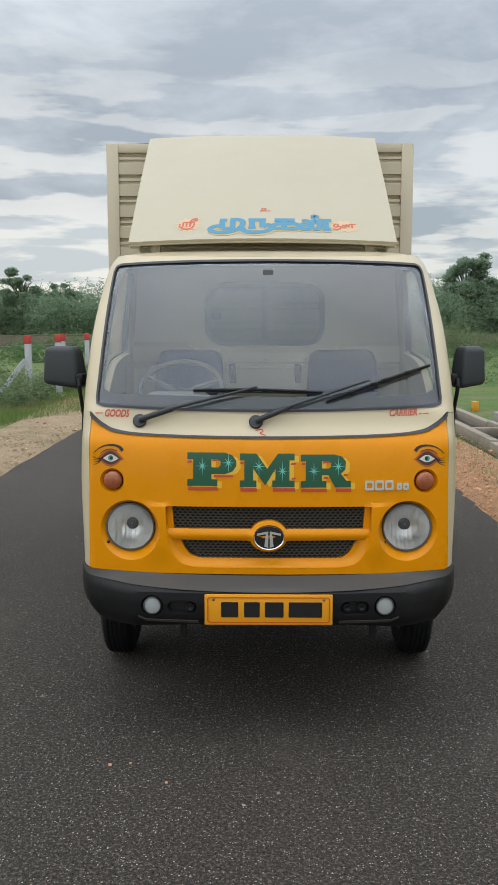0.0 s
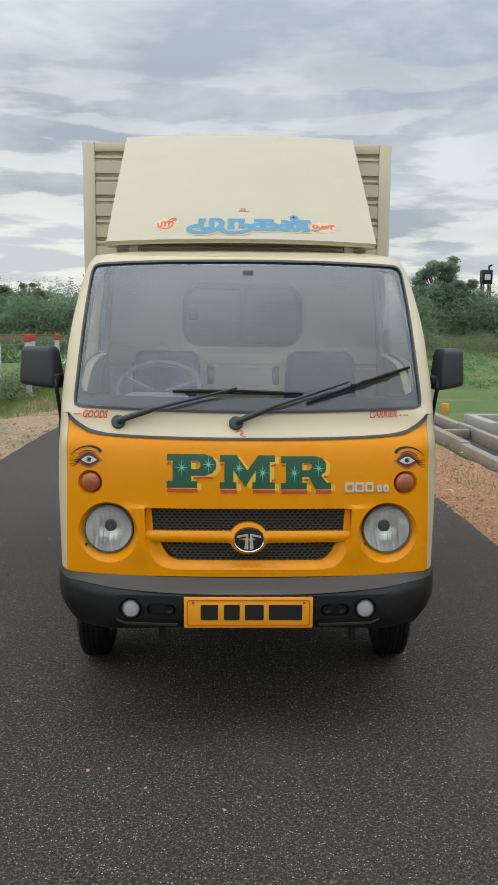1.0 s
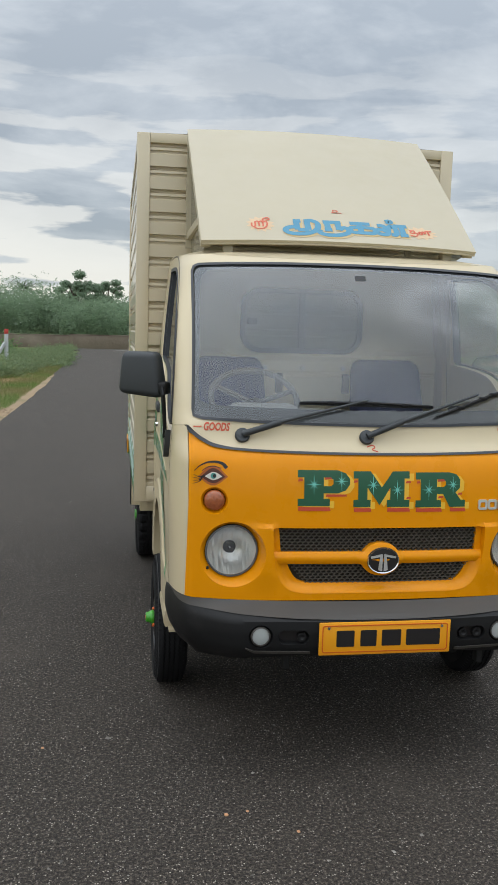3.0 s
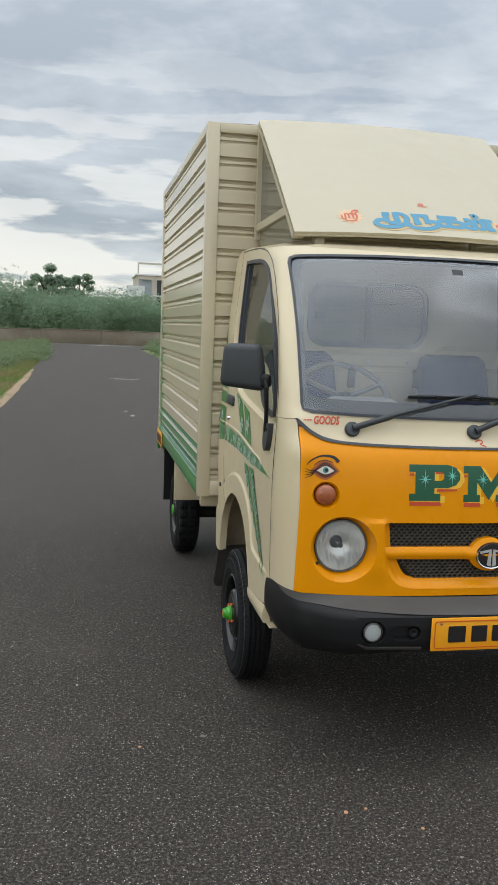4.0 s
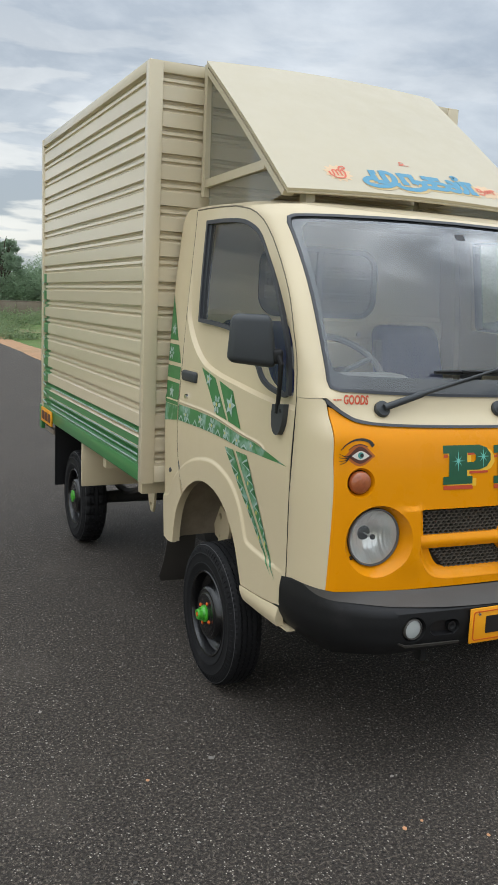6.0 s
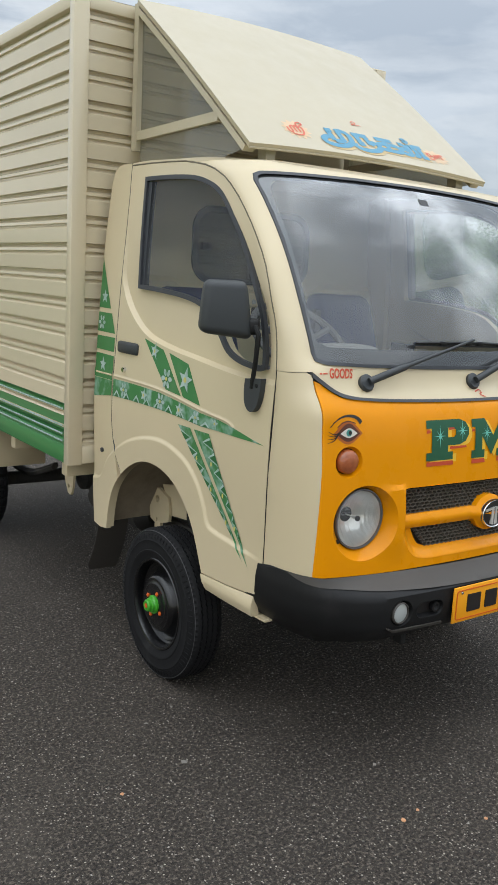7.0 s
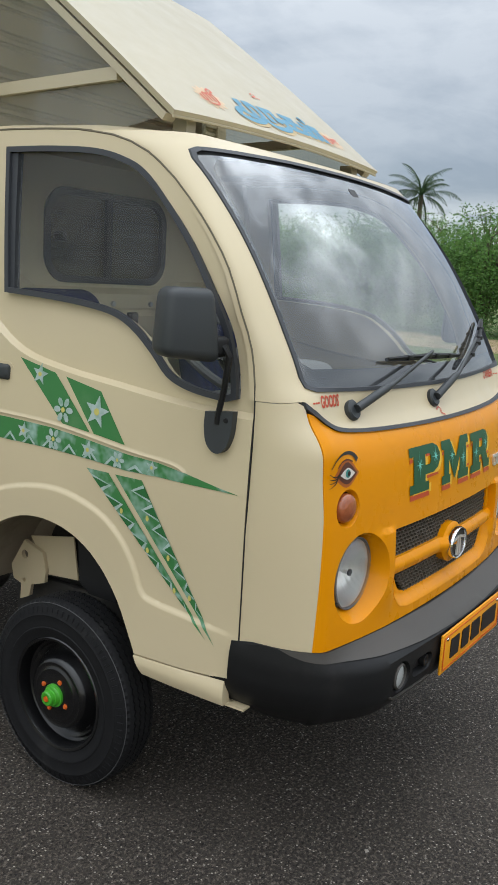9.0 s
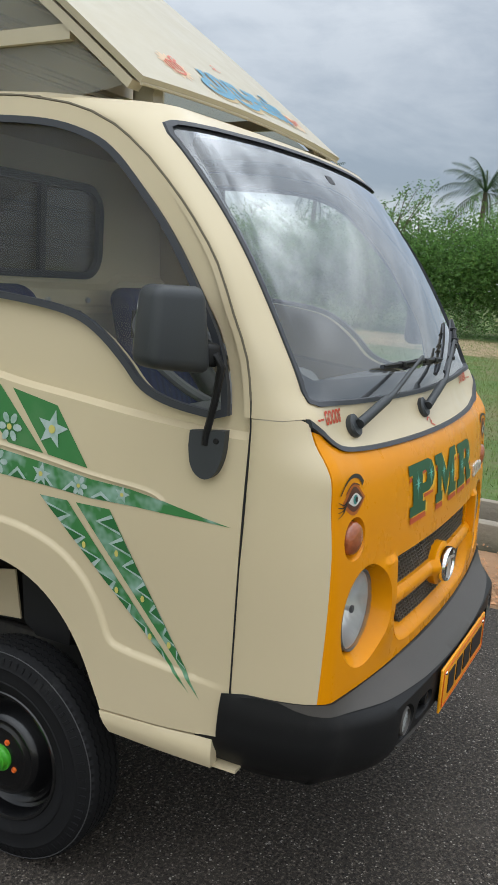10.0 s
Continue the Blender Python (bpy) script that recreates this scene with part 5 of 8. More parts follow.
# ---- lettering on the nose
LETTERS = {
    "P": (1.50, [[(0, 0), (0.92, 0), (0.92, 0.20), (0.74, 0.20), (0.74, 0.36), (1.15, 0.36), (1.38, 0.44), (1.50, 0.60), (1.50, 0.76), (1.38, 0.92), (1.15, 1.0), (0, 1.0), (0, 0.80), (0.18, 0.80), (0.18, 0.20), (0, 0.20)],
                 [(0.74, 0.56), (0.74, 0.80), (0.95, 0.80), (1.02, 0.74), (1.02, 0.62), (0.95, 0.56)]]),
    "M": (1.72, [[(0, 0), (0.52, 0), (0.52, 0.20), (0.42, 0.20), (0.42, 0.55), (0.80, 0.05), (1.12, 0.55), (1.12, 0.20), (1.02, 0.20), (1.02, 0), (1.72, 0), (1.72, 0.20), (1.56, 0.20), (1.56, 0.80), (1.72, 0.80), (1.72, 1.0), (1.20, 1.0), (0.86, 0.55), (0.52, 1.0), (0, 1.0), (0, 0.80), (0.14, 0.80), (0.14, 0.20), (0, 0.20)]]),
    "R": (1.60, [[(0, 0), (0.82, 0), (0.82, 0.20), (0.68, 0.20), (0.68, 0.38), (0.88, 0.38), (1.10, 0), (1.60, 0), (1.60, 0.20), (1.46, 0.20), (1.28, 0.42), (1.42, 0.54), (1.44, 0.78), (1.32, 0.94), (1.08, 1.0), (0, 1.0), (0, 0.80), (0.16, 0.80), (0.16, 0.20), (0, 0.20)],
                 [(0.68, 0.58), (0.68, 0.80), (0.90, 0.80), (0.97, 0.74), (0.97, 0.64), (0.90, 0.58)]]),
}


def paint_letter(ch, u0, z0, h, width):
    w, loops = LETTERS[ch]
    kx = width / w

    def at(loop, du=0.0, dz=0.0):
        return [(u0 + x * kx + du, z0 + y * h + dz) for x, y in loop]
    back = part("letter_shadow", sheet(at(loops[0], 0.017, -0.008), [at(q, 0.017, -0.008) for q in loops[1:]], 0.02, lambda u, z: skin(u, z, 0.0014)), LETTERYELLOW, nose)
    part("letter", sheet(at(loops[0]), [at(q) for q in loops[1:]], 0.02, lambda u, z: skin(u, z, 0.0026)), LETTERGREEN, nose, "hand-painted green block letter with red and yellow shade")
    feet = {"P": [(0.02, 0.92)], "M": [(0.02, 0.52), (1.04, 1.72)], "R": [(0.02, 0.82), (1.12, 1.6)]}[ch]
    for a, b in feet:
        part("letter_foot", sheet(at([(a, -0.030), (b, -0.030), (b + 0.03, -0.135), (a, -0.135)]), [], 0.03, lambda u, z: skin(u, z, 0.0024)), LETTERRED, nose)
    dabs = {"P": [(0.76, 0.74, 0.30, 0.07), (0.80, 0.26, 0.62, 0.07), (0.0, 0.68, 0.14, 0.08)], "M": [(0.0, 0.68, 0.12, 0.07), (1.60, 0.66, 0.16, 0.07), (1.0, 0.44, 0.10, 0.09), (1.62, 0.22, 0.14, 0.06)], "R": [(0.70, 0.73, 0.26, 0.07), (0.02, 0.68, 0.12, 0.07), (0.72, 0.25, 0.16, 0.07), (1.36, 0.34, 0.14, 0.07)]}[ch]
    for a, b, ww, hh in dabs:
        part("letter_dab", sheet(at([(a, b), (a + ww, b + 0.015), (a + ww * 0.96, b + hh), (a + 0.02, b + hh)]), [], 0.03, lambda u, z: skin(u, z, 0.0024)), LETTERRED, nose)
    for a, b in {"P": [(0.46, 0.60), (1.26, 0.70)], "M": [(0.60, 0.62), (1.34, 0.48)], "R": [(0.42, 0.50), (1.20, 0.64)]}[ch]:
        c = at([(a, b)])[0]
        rays = star(c[0], c[1], 0.027, 8, 90, 0.22)
        rays = [(c[0] + (x - c[0]) * (0.75 if k % 4 else 1.0), c[1] + (y - c[1]) * (1.45 if k % 8 == 0 else 0.85)) for k, (x, y) in enumerate(rays)]
        part("sparkle", sheet(rays, [], 0.03, lambda u, z: skin(u, z, 0.0036)), TEAL, nose)


paint_letter("P", -0.318, 1.006, 0.130, 0.192)
paint_letter("M", -0.112, 1.003, 0.130, 0.213)
paint_letter("R", 0.125, 1.001, 0.128, 0.196)


def written(word, size, place, material, parent, name, bold=0.0, shear=0.0, width=None, label=""):
    """A word in the built-in font, laid on a surface by place(a, b); its left end and foot at 0, 0."""
    cu = bpy.data.curves.new("word", "FONT")
    cu.body, cu.size, cu.offset, cu.shear, cu.resolution_u = word, size, bold, shear, 3
    ob = new("word", cu)
    me = bpy.data.meshes.new_from_object(ob.evaluated_get(bpy.context.evaluated_depsgraph_get()))
    bpy.data.objects.remove(ob)
    xs = [v.co.x for v in me.vertices]
    k = width / (max(xs) - min(xs)) if width else 1.0
    x0 = min(xs)
    bm = bmesh.new()
    bm.from_mesh(me)
    bpy.data.meshes.remove(me)
    bmesh.ops.triangulate(bm, faces=bm.faces)
    for v in bm.verts:
        v.co = place((v.co.x - x0) * k, v.co.y)
    return part(name, bm, material, parent, label, smooth=False)


written("GOODS", 0.040, lambda a, b: skin(-0.655 + a, 1.268 + b + a * -0.03, 0.0016), LETTERRED, truck, "lettering", 0.0012, 0.25, 0.098, "small red hand-painted word")
written("CARRIER", 0.038, lambda a, b: skin(0.482 + a, 1.270 + b + a * 0.03, 0.0016), LETTERRED, truck, "lettering", 0.0008, 0.25, 0.112, "small red hand-painted word")
for u in (-0.690, -0.678, -0.668, 0.606, 0.622, 0.634):
    part("painted_dash", sheet(rounded(u - 0.005, u + 0.005, 1.279, 1.283, 0.0018, 3), [], 0.02, lambda a, z: skin(a, z, 0.0016)), LETTERRED, truck)


def stroke(pts, w, place, n=5):
    """A painted brush stroke through points, as a flat ribbon of width w."""
    line = smooth_line(pts, n)
    bm, prev = bmesh.new(), None
    for i, q in enumerate(line):
        a, b = line[max(i - 1, 0)], line[min(i + 1, len(line) - 1)]
        d = Vector((b[0] - a[0], b[1] - a[1])).normalized()
        ww = w(i / (len(line) - 1)) if callable(w) else w
        l, r = bm.verts.new(place(q[0] - d.y * ww / 2, q[1] + d.x * ww / 2)), bm.verts.new(place(q[0] + d.y * ww / 2, q[1] - d.x * ww / 2))
        if prev:
            bm.faces.new((prev[0], prev[1], r, l))
        prev = (l, r)
    bm.normal_update()
    return bm


# a small red flourish between the wipers
part("painted_flourish", stroke([(-0.052, 1.216), (-0.030, 1.222), (-0.022, 1.214), (-0.034, 1.208), (-0.012, 1.200)], 0.004, lambda u, z: skin(u, z, 0.0018)), LETTERRED, truck)

# painted almond ornaments over the indicators
def almond(u0, u1, z, up, down, n=12):
    return [(u0 + (u1 - u0) * k / n, z + up * math.sin(math.pi * k / n) ** 1.2) for k in range(n)] + [(u1 - (u1 - u0) * k / n, z - down * math.sin(math.pi * k / n) ** 1.2) for k in range(n)]


for s in (-1, 1):
    def on(u, z, pr=0.002, s=s):
        return skin(s * u, z, pr)
    part("ornament_halo", sheet(almond(0.570, 0.680, 1.107, 0.040, 0.032), [], 0.02, lambda u, z: on(u, z, 0.0008)), HALO, nose)
    part("painted_ornament", sheet(almond(0.580, 0.668, 1.107, 0.031, 0.024), [], 0.02, lambda u, z: on(u, z, 0.0014)), BROWNPAINT, nose, "painted almond-shaped ornament")
    part("ornament_field", sheet(almond(0.591, 0.655, 1.108, 0.016, 0.013), [], 0.02, lambda u, z: on(u, z, 0.0026)), LETTERWHITE, nose)
    part("ornament_disc", sheet(ring_of(0.623, 1.110, 0.0105, 18), [], 0.02, lambda u, z: on(u, z, 0.0036)), DEEPTEAL, nose)
    part("ornament_dot", sheet(ring_of(0.620, 1.110, 0.0062, 14), [], 0.02, lambda u, z: on(u, z, 0.0046)), BLACKPAINT, nose)
    part("ornament_arc", stroke([(0.692, 1.128), (0.672, 1.146), (0.645, 1.158), (0.615, 1.160), (0.590, 1.153), (0.576, 1.138)], lambda t: 0.003 + 0.011 * t ** 1.5, on), BLACKPAINT, nose)
    part("ornament_arc", stroke([(0.665, 1.127), (0.645, 1.141), (0.620, 1.144), (0.597, 1.137)], 0.003, on), BROWNPAINT, nose)
    for k in range(4):
        part("ornament_streak", stroke([(0.655 + 0.004 * k, 1.110 - 0.004 * k), (0.675, 1.106 - 0.006 * k), (0.698, 1.116 - 0.012 * k)], lambda t: 0.004 * (1 - t) + 0.0008, on, 3), BLACKPAINT, nose)

# silver model badge, as plain shapes
for u0, u1 in ((0.376, 0.413), (0.416, 0.452), (0.456, 0.490), (0.503, 0.524), (0.528, 0.551)):
    h = 0.038 if u0 < 0.5 else 0.028
    part("badge_shape", sheet(rounded(u0, u1, 0.988, 0.988 + h, 0.007), [rounded(u0 + 0.008, u1 - 0.008, 0.996, 0.988 + h - 0.010, 0.003)], 0.02, lambda u, z: skin(u, z, 0.005), thick=0.005), SILVER, truck)

# ---- wind deflector over the cab
DX, VB, VT = -0.024, Vector((0, 0.513, 2.000)), Vector((0, 1.357, 2.628))


def deflector(x, t):
    """x across, t from foot to head; slightly bowed both ways."""
    w = 0.604
    q = VB.lerp(VT, t)
    n = Vector((0, -0.597, 0.802))
    bow = 0.008 * math.sin(math.pi * t) + 0.020 * (1 - (x / w) ** 2)
    return Vector((DX + x, q.y, q.z)) + n * bow


bm = bmesh.new()
nx, nt_ = 28, 22
grid = [[bm.verts.new(deflector(-0.604 + 1.208 * i / nx, j / nt_)) for i in range(nx + 1)] for j in range(nt_ + 1)]
for j in range(nt_):
    for i in range(nx):
        bm.faces.new((grid[j][i], grid[j][i + 1], grid[j + 1][i + 1], grid[j + 1][i]))
bm.normal_update()
rim = [e for e in bm.edges if e.is_boundary]
ex = bmesh.ops.extrude_edge_only(bm, edges=rim)["geom"]
for v in [g for g in ex if isinstance(g, bmesh.types.BMVert)]:
    v.co += Vector((0, 0.009, -0.015)) + Vector((-0.004 if v.co.x > DX else 0.004, 0, 0))
visor = part("wind_deflector", bm, CREAMFLAT, truck, "sloping cream wind deflector with painted lettering")
part("deflector_lip", tube([deflector(-0.60 + 1.2 * k / 20, 0) + Vector((0, 0.008, -0.015)) for k in range(21)], 0.004, 6), CREAMFLAT, visor)
for s in (-1, 1):
    x = DX + s * 0.586
    up = [deflector(s * 0.580, t) + Vector((0, 0.597, -0.802)) * 0.036 for t in (0.02, 0.25, 0.5, 0.75, 0.97)]
    for a, b in zip(up, up[1:]):
        part("deflector_frame", bar(a, b, 0.022, 0.045, (1, 0, 0)), CREAMFLAT, visor)
    part("deflector_post", block(x - 0.015, x + 0.015, 1.35, 1.385, 2.045, 2.615), CREAMFLAT, visor)
    part("deflector_strut", bar((x, 1.36, 2.102), (x, 0.735, 2.112), 0.020, 0.036), CREAMFLAT, visor)
    part("deflector_foot", block(x - s * 0.10 - 0.02, x - s * 0.10 + 0.02, 0.55, 0.60, 1.95, 2.004), CREAMFLAT, visor)
    for lp in ([(1.352, 2.118), (0.752, 2.126), (1.352, 2.580)], [(1.352, 2.086), (0.735, 2.096), (0.585, 1.990), (0.75, 1.965), (1.352, 1.970)]):
        pane_ = part("smoked_pane", sheet(lp, [], 0.06, lambda y, z: Vector((x - s * 0.006 + 0.004 * math.sin(9 * y + 4 * z), y, z)), (s, 0, 0)), SMOKED, visor, "grey smoked plastic sheet")
        pane_.visible_shadow = False


def on_visor(x, s, pr=0.0015):
    """x across from the truck's middle, s metres up the slope."""
    t = s / (VT - VB).length
    return deflector(x - DX, t) + Vector((0, -0.597, 0.802)) * pr


# painted word in rounded strokes: a blue body on a tan shade
GLYPHS = [
    # the first letter, with its tail sweeping under to the left
    [[(0.10, 0.90), (0.10, 0.16)], [(0.10, 0.16), (0.52, 0.16)], [(0.50, 0.16), (0.50, 0.90)], [(0.0, 0.92), (0.28, 0.92)], [(0.42, 0.92), (0.66, 0.98), (0.86, 0.82), (0.88, 0.48), (0.74, 0.12), (0.42, -0.14), (0.02, -0.20), (-0.28, -0.08), (-0.34, 0.16), (-0.18, 0.36), (0.02, 0.40)]],
    # the second: two stems under a bar, with the same tail
    [[(0.06, 0.92), (0.74, 0.92)], [(0.20, 0.90), (0.20, 0.24)], [(0.06, 0.24), (0.34, 0.24)], [(0.60, 0.90), (0.60, 0.24)], [(0.60, 0.26), (0.78, 0.46), (0.96, 0.36), (0.94, 0.10), (0.72, -0.12), (0.40, -0.22), (0.06, -0.20), (-0.16, -0.02), (-0.14, 0.22)]],
    [[(0.02, 0.92), (0.80, 0.92)], [(0.38, 0.90), (0.38, 0.14)], [(0.36, 0.58), (0.08, 0.54), (-0.06, 0.34), (0.06, 0.14), (0.38, 0.12), (0.80, 0.12), (0.96, 0.34), (0.82, 0.56), (0.40, 0.58)]],
    [[(0.30, 0.36), (0.20, 0.50), (0.00, 0.48), (-0.10, 0.28), (0.06, 0.12), (0.32, 0.14), (0.40, 0.50), (0.26, 0.84), (0.02, 0.86)], [(0.40, 0.50), (0.56, 0.88), (0.74, 0.60), (0.68, 0.14), (0.48, 0.14)], [(0.70, 0.92), (1.24, 0.92)], [(1.00, 0.90), (1.00, 0.12)], [(0.84, 0.12), (1.18, 0.12)], [(0.46, 1.24), (0.56, 1.33), (0.64, 1.24), (0.54, 1.17), (0.46, 1.24)]],
]
X0, S0, HH = -0.245, 0.068, 0.092
for g, (x, wk) in zip(GLYPHS, ((X0 + 0.025, 0.120), (X0 + 0.150, 0.118), (X0 + 0.275, 0.118), (X0 + 0.400, 0.112))):
    for layer, (dx, ds, ww, m, pr) in enumerate(((0.006, -0.007, 0.036, TANPAINT, 0.0008), (0.0, 0.0, 0.027, BLUEPAINT, 0.0018))):
        for i, st in enumerate(g):
            part("word_shadow" if layer == 0 else "word_stroke", stroke([(x + a * wk + dx, S0 + b * HH + ds) for a, b in st], ww, lambda a, b, pr=pr + 0.00015 * i: on_visor(a, b, pr)), m, visor)
# small red words at both ends and above
WORDS = {
    "opening": [[(0.02, 0.62), (0.02, 0.15), (0.18, 0.10), (0.22, 0.45), (0.22, 0.80)], [(0.22, 0.75), (0.36, 0.85), (0.42, 0.60), (0.42, 0.12)], [(0.42, 0.70), (0.56, 0.86), (0.64, 0.60), (0.64, 0.10)],
                [(0.64, 0.62), (0.80, 0.86), (0.88, 0.45), (0.70, -0.12), (0.32, -0.20), (0.12, -0.05)], [(0.64, 0.85), (0.72, 1.20), (0.95, 1.36), (1.03, 1.12), (0.82, 0.98)]],
    "closing": [[(0.0, 0.80), (0.24, 0.82)], [(0.10, 0.78), (0.02, 0.45), (0.14, 0.28), (0.22, 0.50), (0.22, 0.80)], [(0.22, 0.48), (0.35, 0.28), (0.24, -0.12), (-0.03, -0.08)],
                [(0.42, 0.38), (0.48, 0.66), (0.58, 0.42), (0.50, 0.20), (0.41, 0.38)], [(0.57, 0.34), (0.63, 0.76), (0.70, 0.34)], [(0.70, 0.34), (0.77, 0.80), (0.86, 0.78), (0.88, 0.15)], [(0.84, 0.84), (1.06, 0.88)]],
    "curl": [[(0.30, 0.55), (0.22, 0.90), (0.55, 1.12), (0.82, 0.88), (0.70, 0.50), (0.30, 0.30), (0.0, 0.02)], [(0.0, 0.02), (1.35, 0.06)]],
}
for word, x, s0, kx, ks in (("opening", -0.405, 0.098, 0.078, 0.055), ("closing", 0.300, 0.088, 0.098, 0.046), ("curl", -0.035, 0.232, 0.036, 0.022)):
    if word != "curl":
        part("word_glow", sheet([(x + kx * 0.5 + kx * (0.82 if k % 2 else 0.6) * math.cos(2 * math.pi * k / 24), s0 + ks * 0.45 + ks * (1.15 if k % 2 else 0.85) * math.sin(2 * math.pi * k / 24)) for k in range(24)], [], 0.03, lambda a, b: on_visor(a, b, 0.0008), (0, -0.6, 0.8)), PALEORANGE, visor)
    for i, st in enumerate(WORDS[word]):
        part("word_stroke", stroke([(x + a * kx, s0 + b * ks) for a, b in st], 0.0078 if word != "curl" else 0.0045, lambda a, b, i=i: on_visor(a, b, 0.0018 + 0.0002 * i)), REDWORD, visor)

# ---- cargo box
CX0, CX1, CY0, CY1, CZ0, CZ1 = -0.874, 0.801, 1.410, 3.760, 0.715, 2.615
cargo = part("cargo_box", block(CX0 + 0.03, CX1 - 0.03, CY0 + 0.03, CY1 - 0.02, CZ0 + 0.02, CZ0 + 0.05), UNDER, truck, "tall cream cargo box of corrugated sheet with green foot")
PERIOD, FIRST = 0.1135, 2.566


def rib_lines(z0):
    """(height, depth) of the pressed sheet from the top rail down to z0."""
    out, z = [], FIRST
    while z > z0:
        for dz, dep in ((0.0, 0.0), (0.0015, 0.019), (0.013, 0.020), (0.021, 0.005), (0.034, 0.004), (0.0355, 0.015), (0.043, 0.015), (0.0535, 0.0)):
            if z - dz > z0:
                out.append((z - dz, dep))
        z -= PERIOD
    out.append((z0, out[-1][1]))
    return out


def ribbed(name, z0, ys, place, out, paints, parent):
    lines = rib_lines(z0)
    cuts = [c for lo, hi in paints for c in (lo, hi)]
    for c in cuts:
        zz = [q[0] for q in lines]
        if zz[-1] < c < zz[0] and min(abs(c - q) for q in zz) > 0.001:
            dep = float(np.interp(-c, [-q for q in zz], [q[1] for q in lines]))
            lines.append((c, dep))
            lines.sort(key=lambda q: -q[0])
    bm = bmesh.new()
    grid = [[bm.verts.new(place(y, z, d)) for y in ys] for z, d in lines]
    for r0, r1, l0, l1 in zip(grid, grid[1:], lines, lines[1:]):
        for k in range(len(ys) - 1):
            f = bm.faces.new((r0[k], r0[k + 1], r1[k + 1], r1[k]))
            y, z = (ys[k] + ys[k + 1]) / 2, (l0[0] + l1[0]) / 2
            if any(lo < z < hi for lo, hi in paints) or (paints and z < 1.72 and y > 3.50 + 0.16 * (z - 0.75) + 0.03 * math.sin(z * 40)):
                f.material_index = 1
    bm.normal_update()
    t = Vector((0, 0, 0))
    for f in bm.faces:
        t += f.normal
    if t.dot(Vector(out)) < 0:
        bmesh.ops.reverse_faces(bm, faces=bm.faces)
    ob = part(name, bm, CREAMSHEET, parent, mats=(SHEETGREEN,))
    return ob


YS = [1.456 + (3.715 - 1.456) * k / 46 for k in range(47)]
BANDS = [(0.944, 0.972), (0.884, 0.922), (0.70, 0.870)]
for xs, s in ((CX0, -1), (CX1, 1)):
    ribbed("side_panel", CZ0 + 0.075, YS, lambda y, z, d, xs=xs, s=s: Vector((xs - s * (0.006 + d), y, z)), (s, 0, 0), BANDS, cargo)
    part("bottom_rail", block(min(xs, xs - s * 0.03), max(xs, xs - s * 0.03), 1.454, 3.72, CZ0, CZ0 + 0.078, 0.003), SHEETGREEN, cargo)
    part("top_rail", block(min(xs, xs - s * 0.03), max(xs, xs - s * 0.03), 1.454, 3.72, FIRST, CZ1, 0.004), CREAMSHEET, cargo)
    for y0, y1 in ((CY0, 1.458), (3.712, CY1)):
        part("corner_post", block(min(xs + s * 0.002, xs - s * 0.064), max(xs + s * 0.002, xs - s * 0.064), y0 - 0.002, y1, CZ0 - 0.004, CZ1 - 0.001, 0.004), CREAMSHEET, cargo)
    for z in (0.955, 0.880, 0.845, 0.812):
        part("painted_line", bar((xs + s * 0.0035, 1.47, z), (xs + s * 0.0035, 3.40, z), 0.003, 0.006), WHITEPAINT, cargo)
    for k in range(14):
        z = 0.83 + 0.063 * k
        part("painted_tick", bar((xs + s * 0.0035, 3.56 + 0.012 * k, z), (xs + s * 0.0035, 3.68, z + 0.012), 0.003, 0.010), WHITEPAINT, cargo)
XS = [CX0 + 0.064 + (CX1 - CX0 - 0.128) * k / 8 for k in range(9)]
ribbed("front_wall", CZ0 + 0.075, XS, lambda x, z, d: Vector((x, CY0 + 0.006 + d, z)), (0, -1, 0), [], cargo)
ribbed("rear_wall", CZ0 + 0.075, XS, lambda x, z, d: Vector((x, CY1 - 0.006 - d, z)), (0, 1, 0), [], cargo)
part("front_foot_rail", block(CX0 + 0.064, CX1 - 0.064, CY0, CY0 + 0.03, CZ0, CZ0 + 0.078, 0.003), CREAMSHEET, cargo)
part("front_head_rail", block(CX0 + 0.064, CX1 - 0.064, CY0, CY0 + 0.03, FIRST, CZ1 - 0.001, 0.003), CREAMSHEET, cargo)
part("rear_head_rail", block(CX0 + 0.064, CX1 - 0.064, CY1 - 0.03, CY1, FIRST, CZ1 - 0.001, 0.003), CREAMSHEET, cargo)
bm = bmesh.new()
g = [[bm.verts.new((CX0 + 0.004 + (CX1 - CX0 - 0.008) * i / 12, CY0 + 0.004 + (CY1 - CY0 - 0.008) * j / 20, CZ1 - 0.006 + 0.008 * math.sin(math.pi * i / 12) + (0.004 if j % 4 == 0 else 0))) for i in range(13)] for j in range(21)]
for j in range(20):
    for i in range(12):
        bm.faces.new((g[j][i], g[j][i + 1], g[j + 1][i + 1], g[j + 1][i]))
bm.normal_update()
part("box_roof", bm, CREAMSHEET, cargo)
tail = part("side_plate", block(CX0 - 0.012, CX0 - 0.002, 3.37, 3.71, 0.690, 0.792, 0.003), PLATEORANGE, cargo, "small orange plate with dark bars")
for k in range(3):
    part("plate_bar", block(CX0 - 0.0155, CX0 - 0.012, 3.40 + 0.10 * k, 3.475 + 0.10 * k, 0.712, 0.770), BROWNPAINT, tail)
part("rope_rail", bar((CX0 + 0.03, 3.42, 0.645), (CX0 + 0.03, 3.70, 0.645), 0.03, 0.03), MUDWALL, cargo)
part("tail_board", block(CX0 - 0.006, CX0 + 0.022, 3.722, 3.80, 0.63, 0.80, 0.004), SHEETGREEN, cargo)

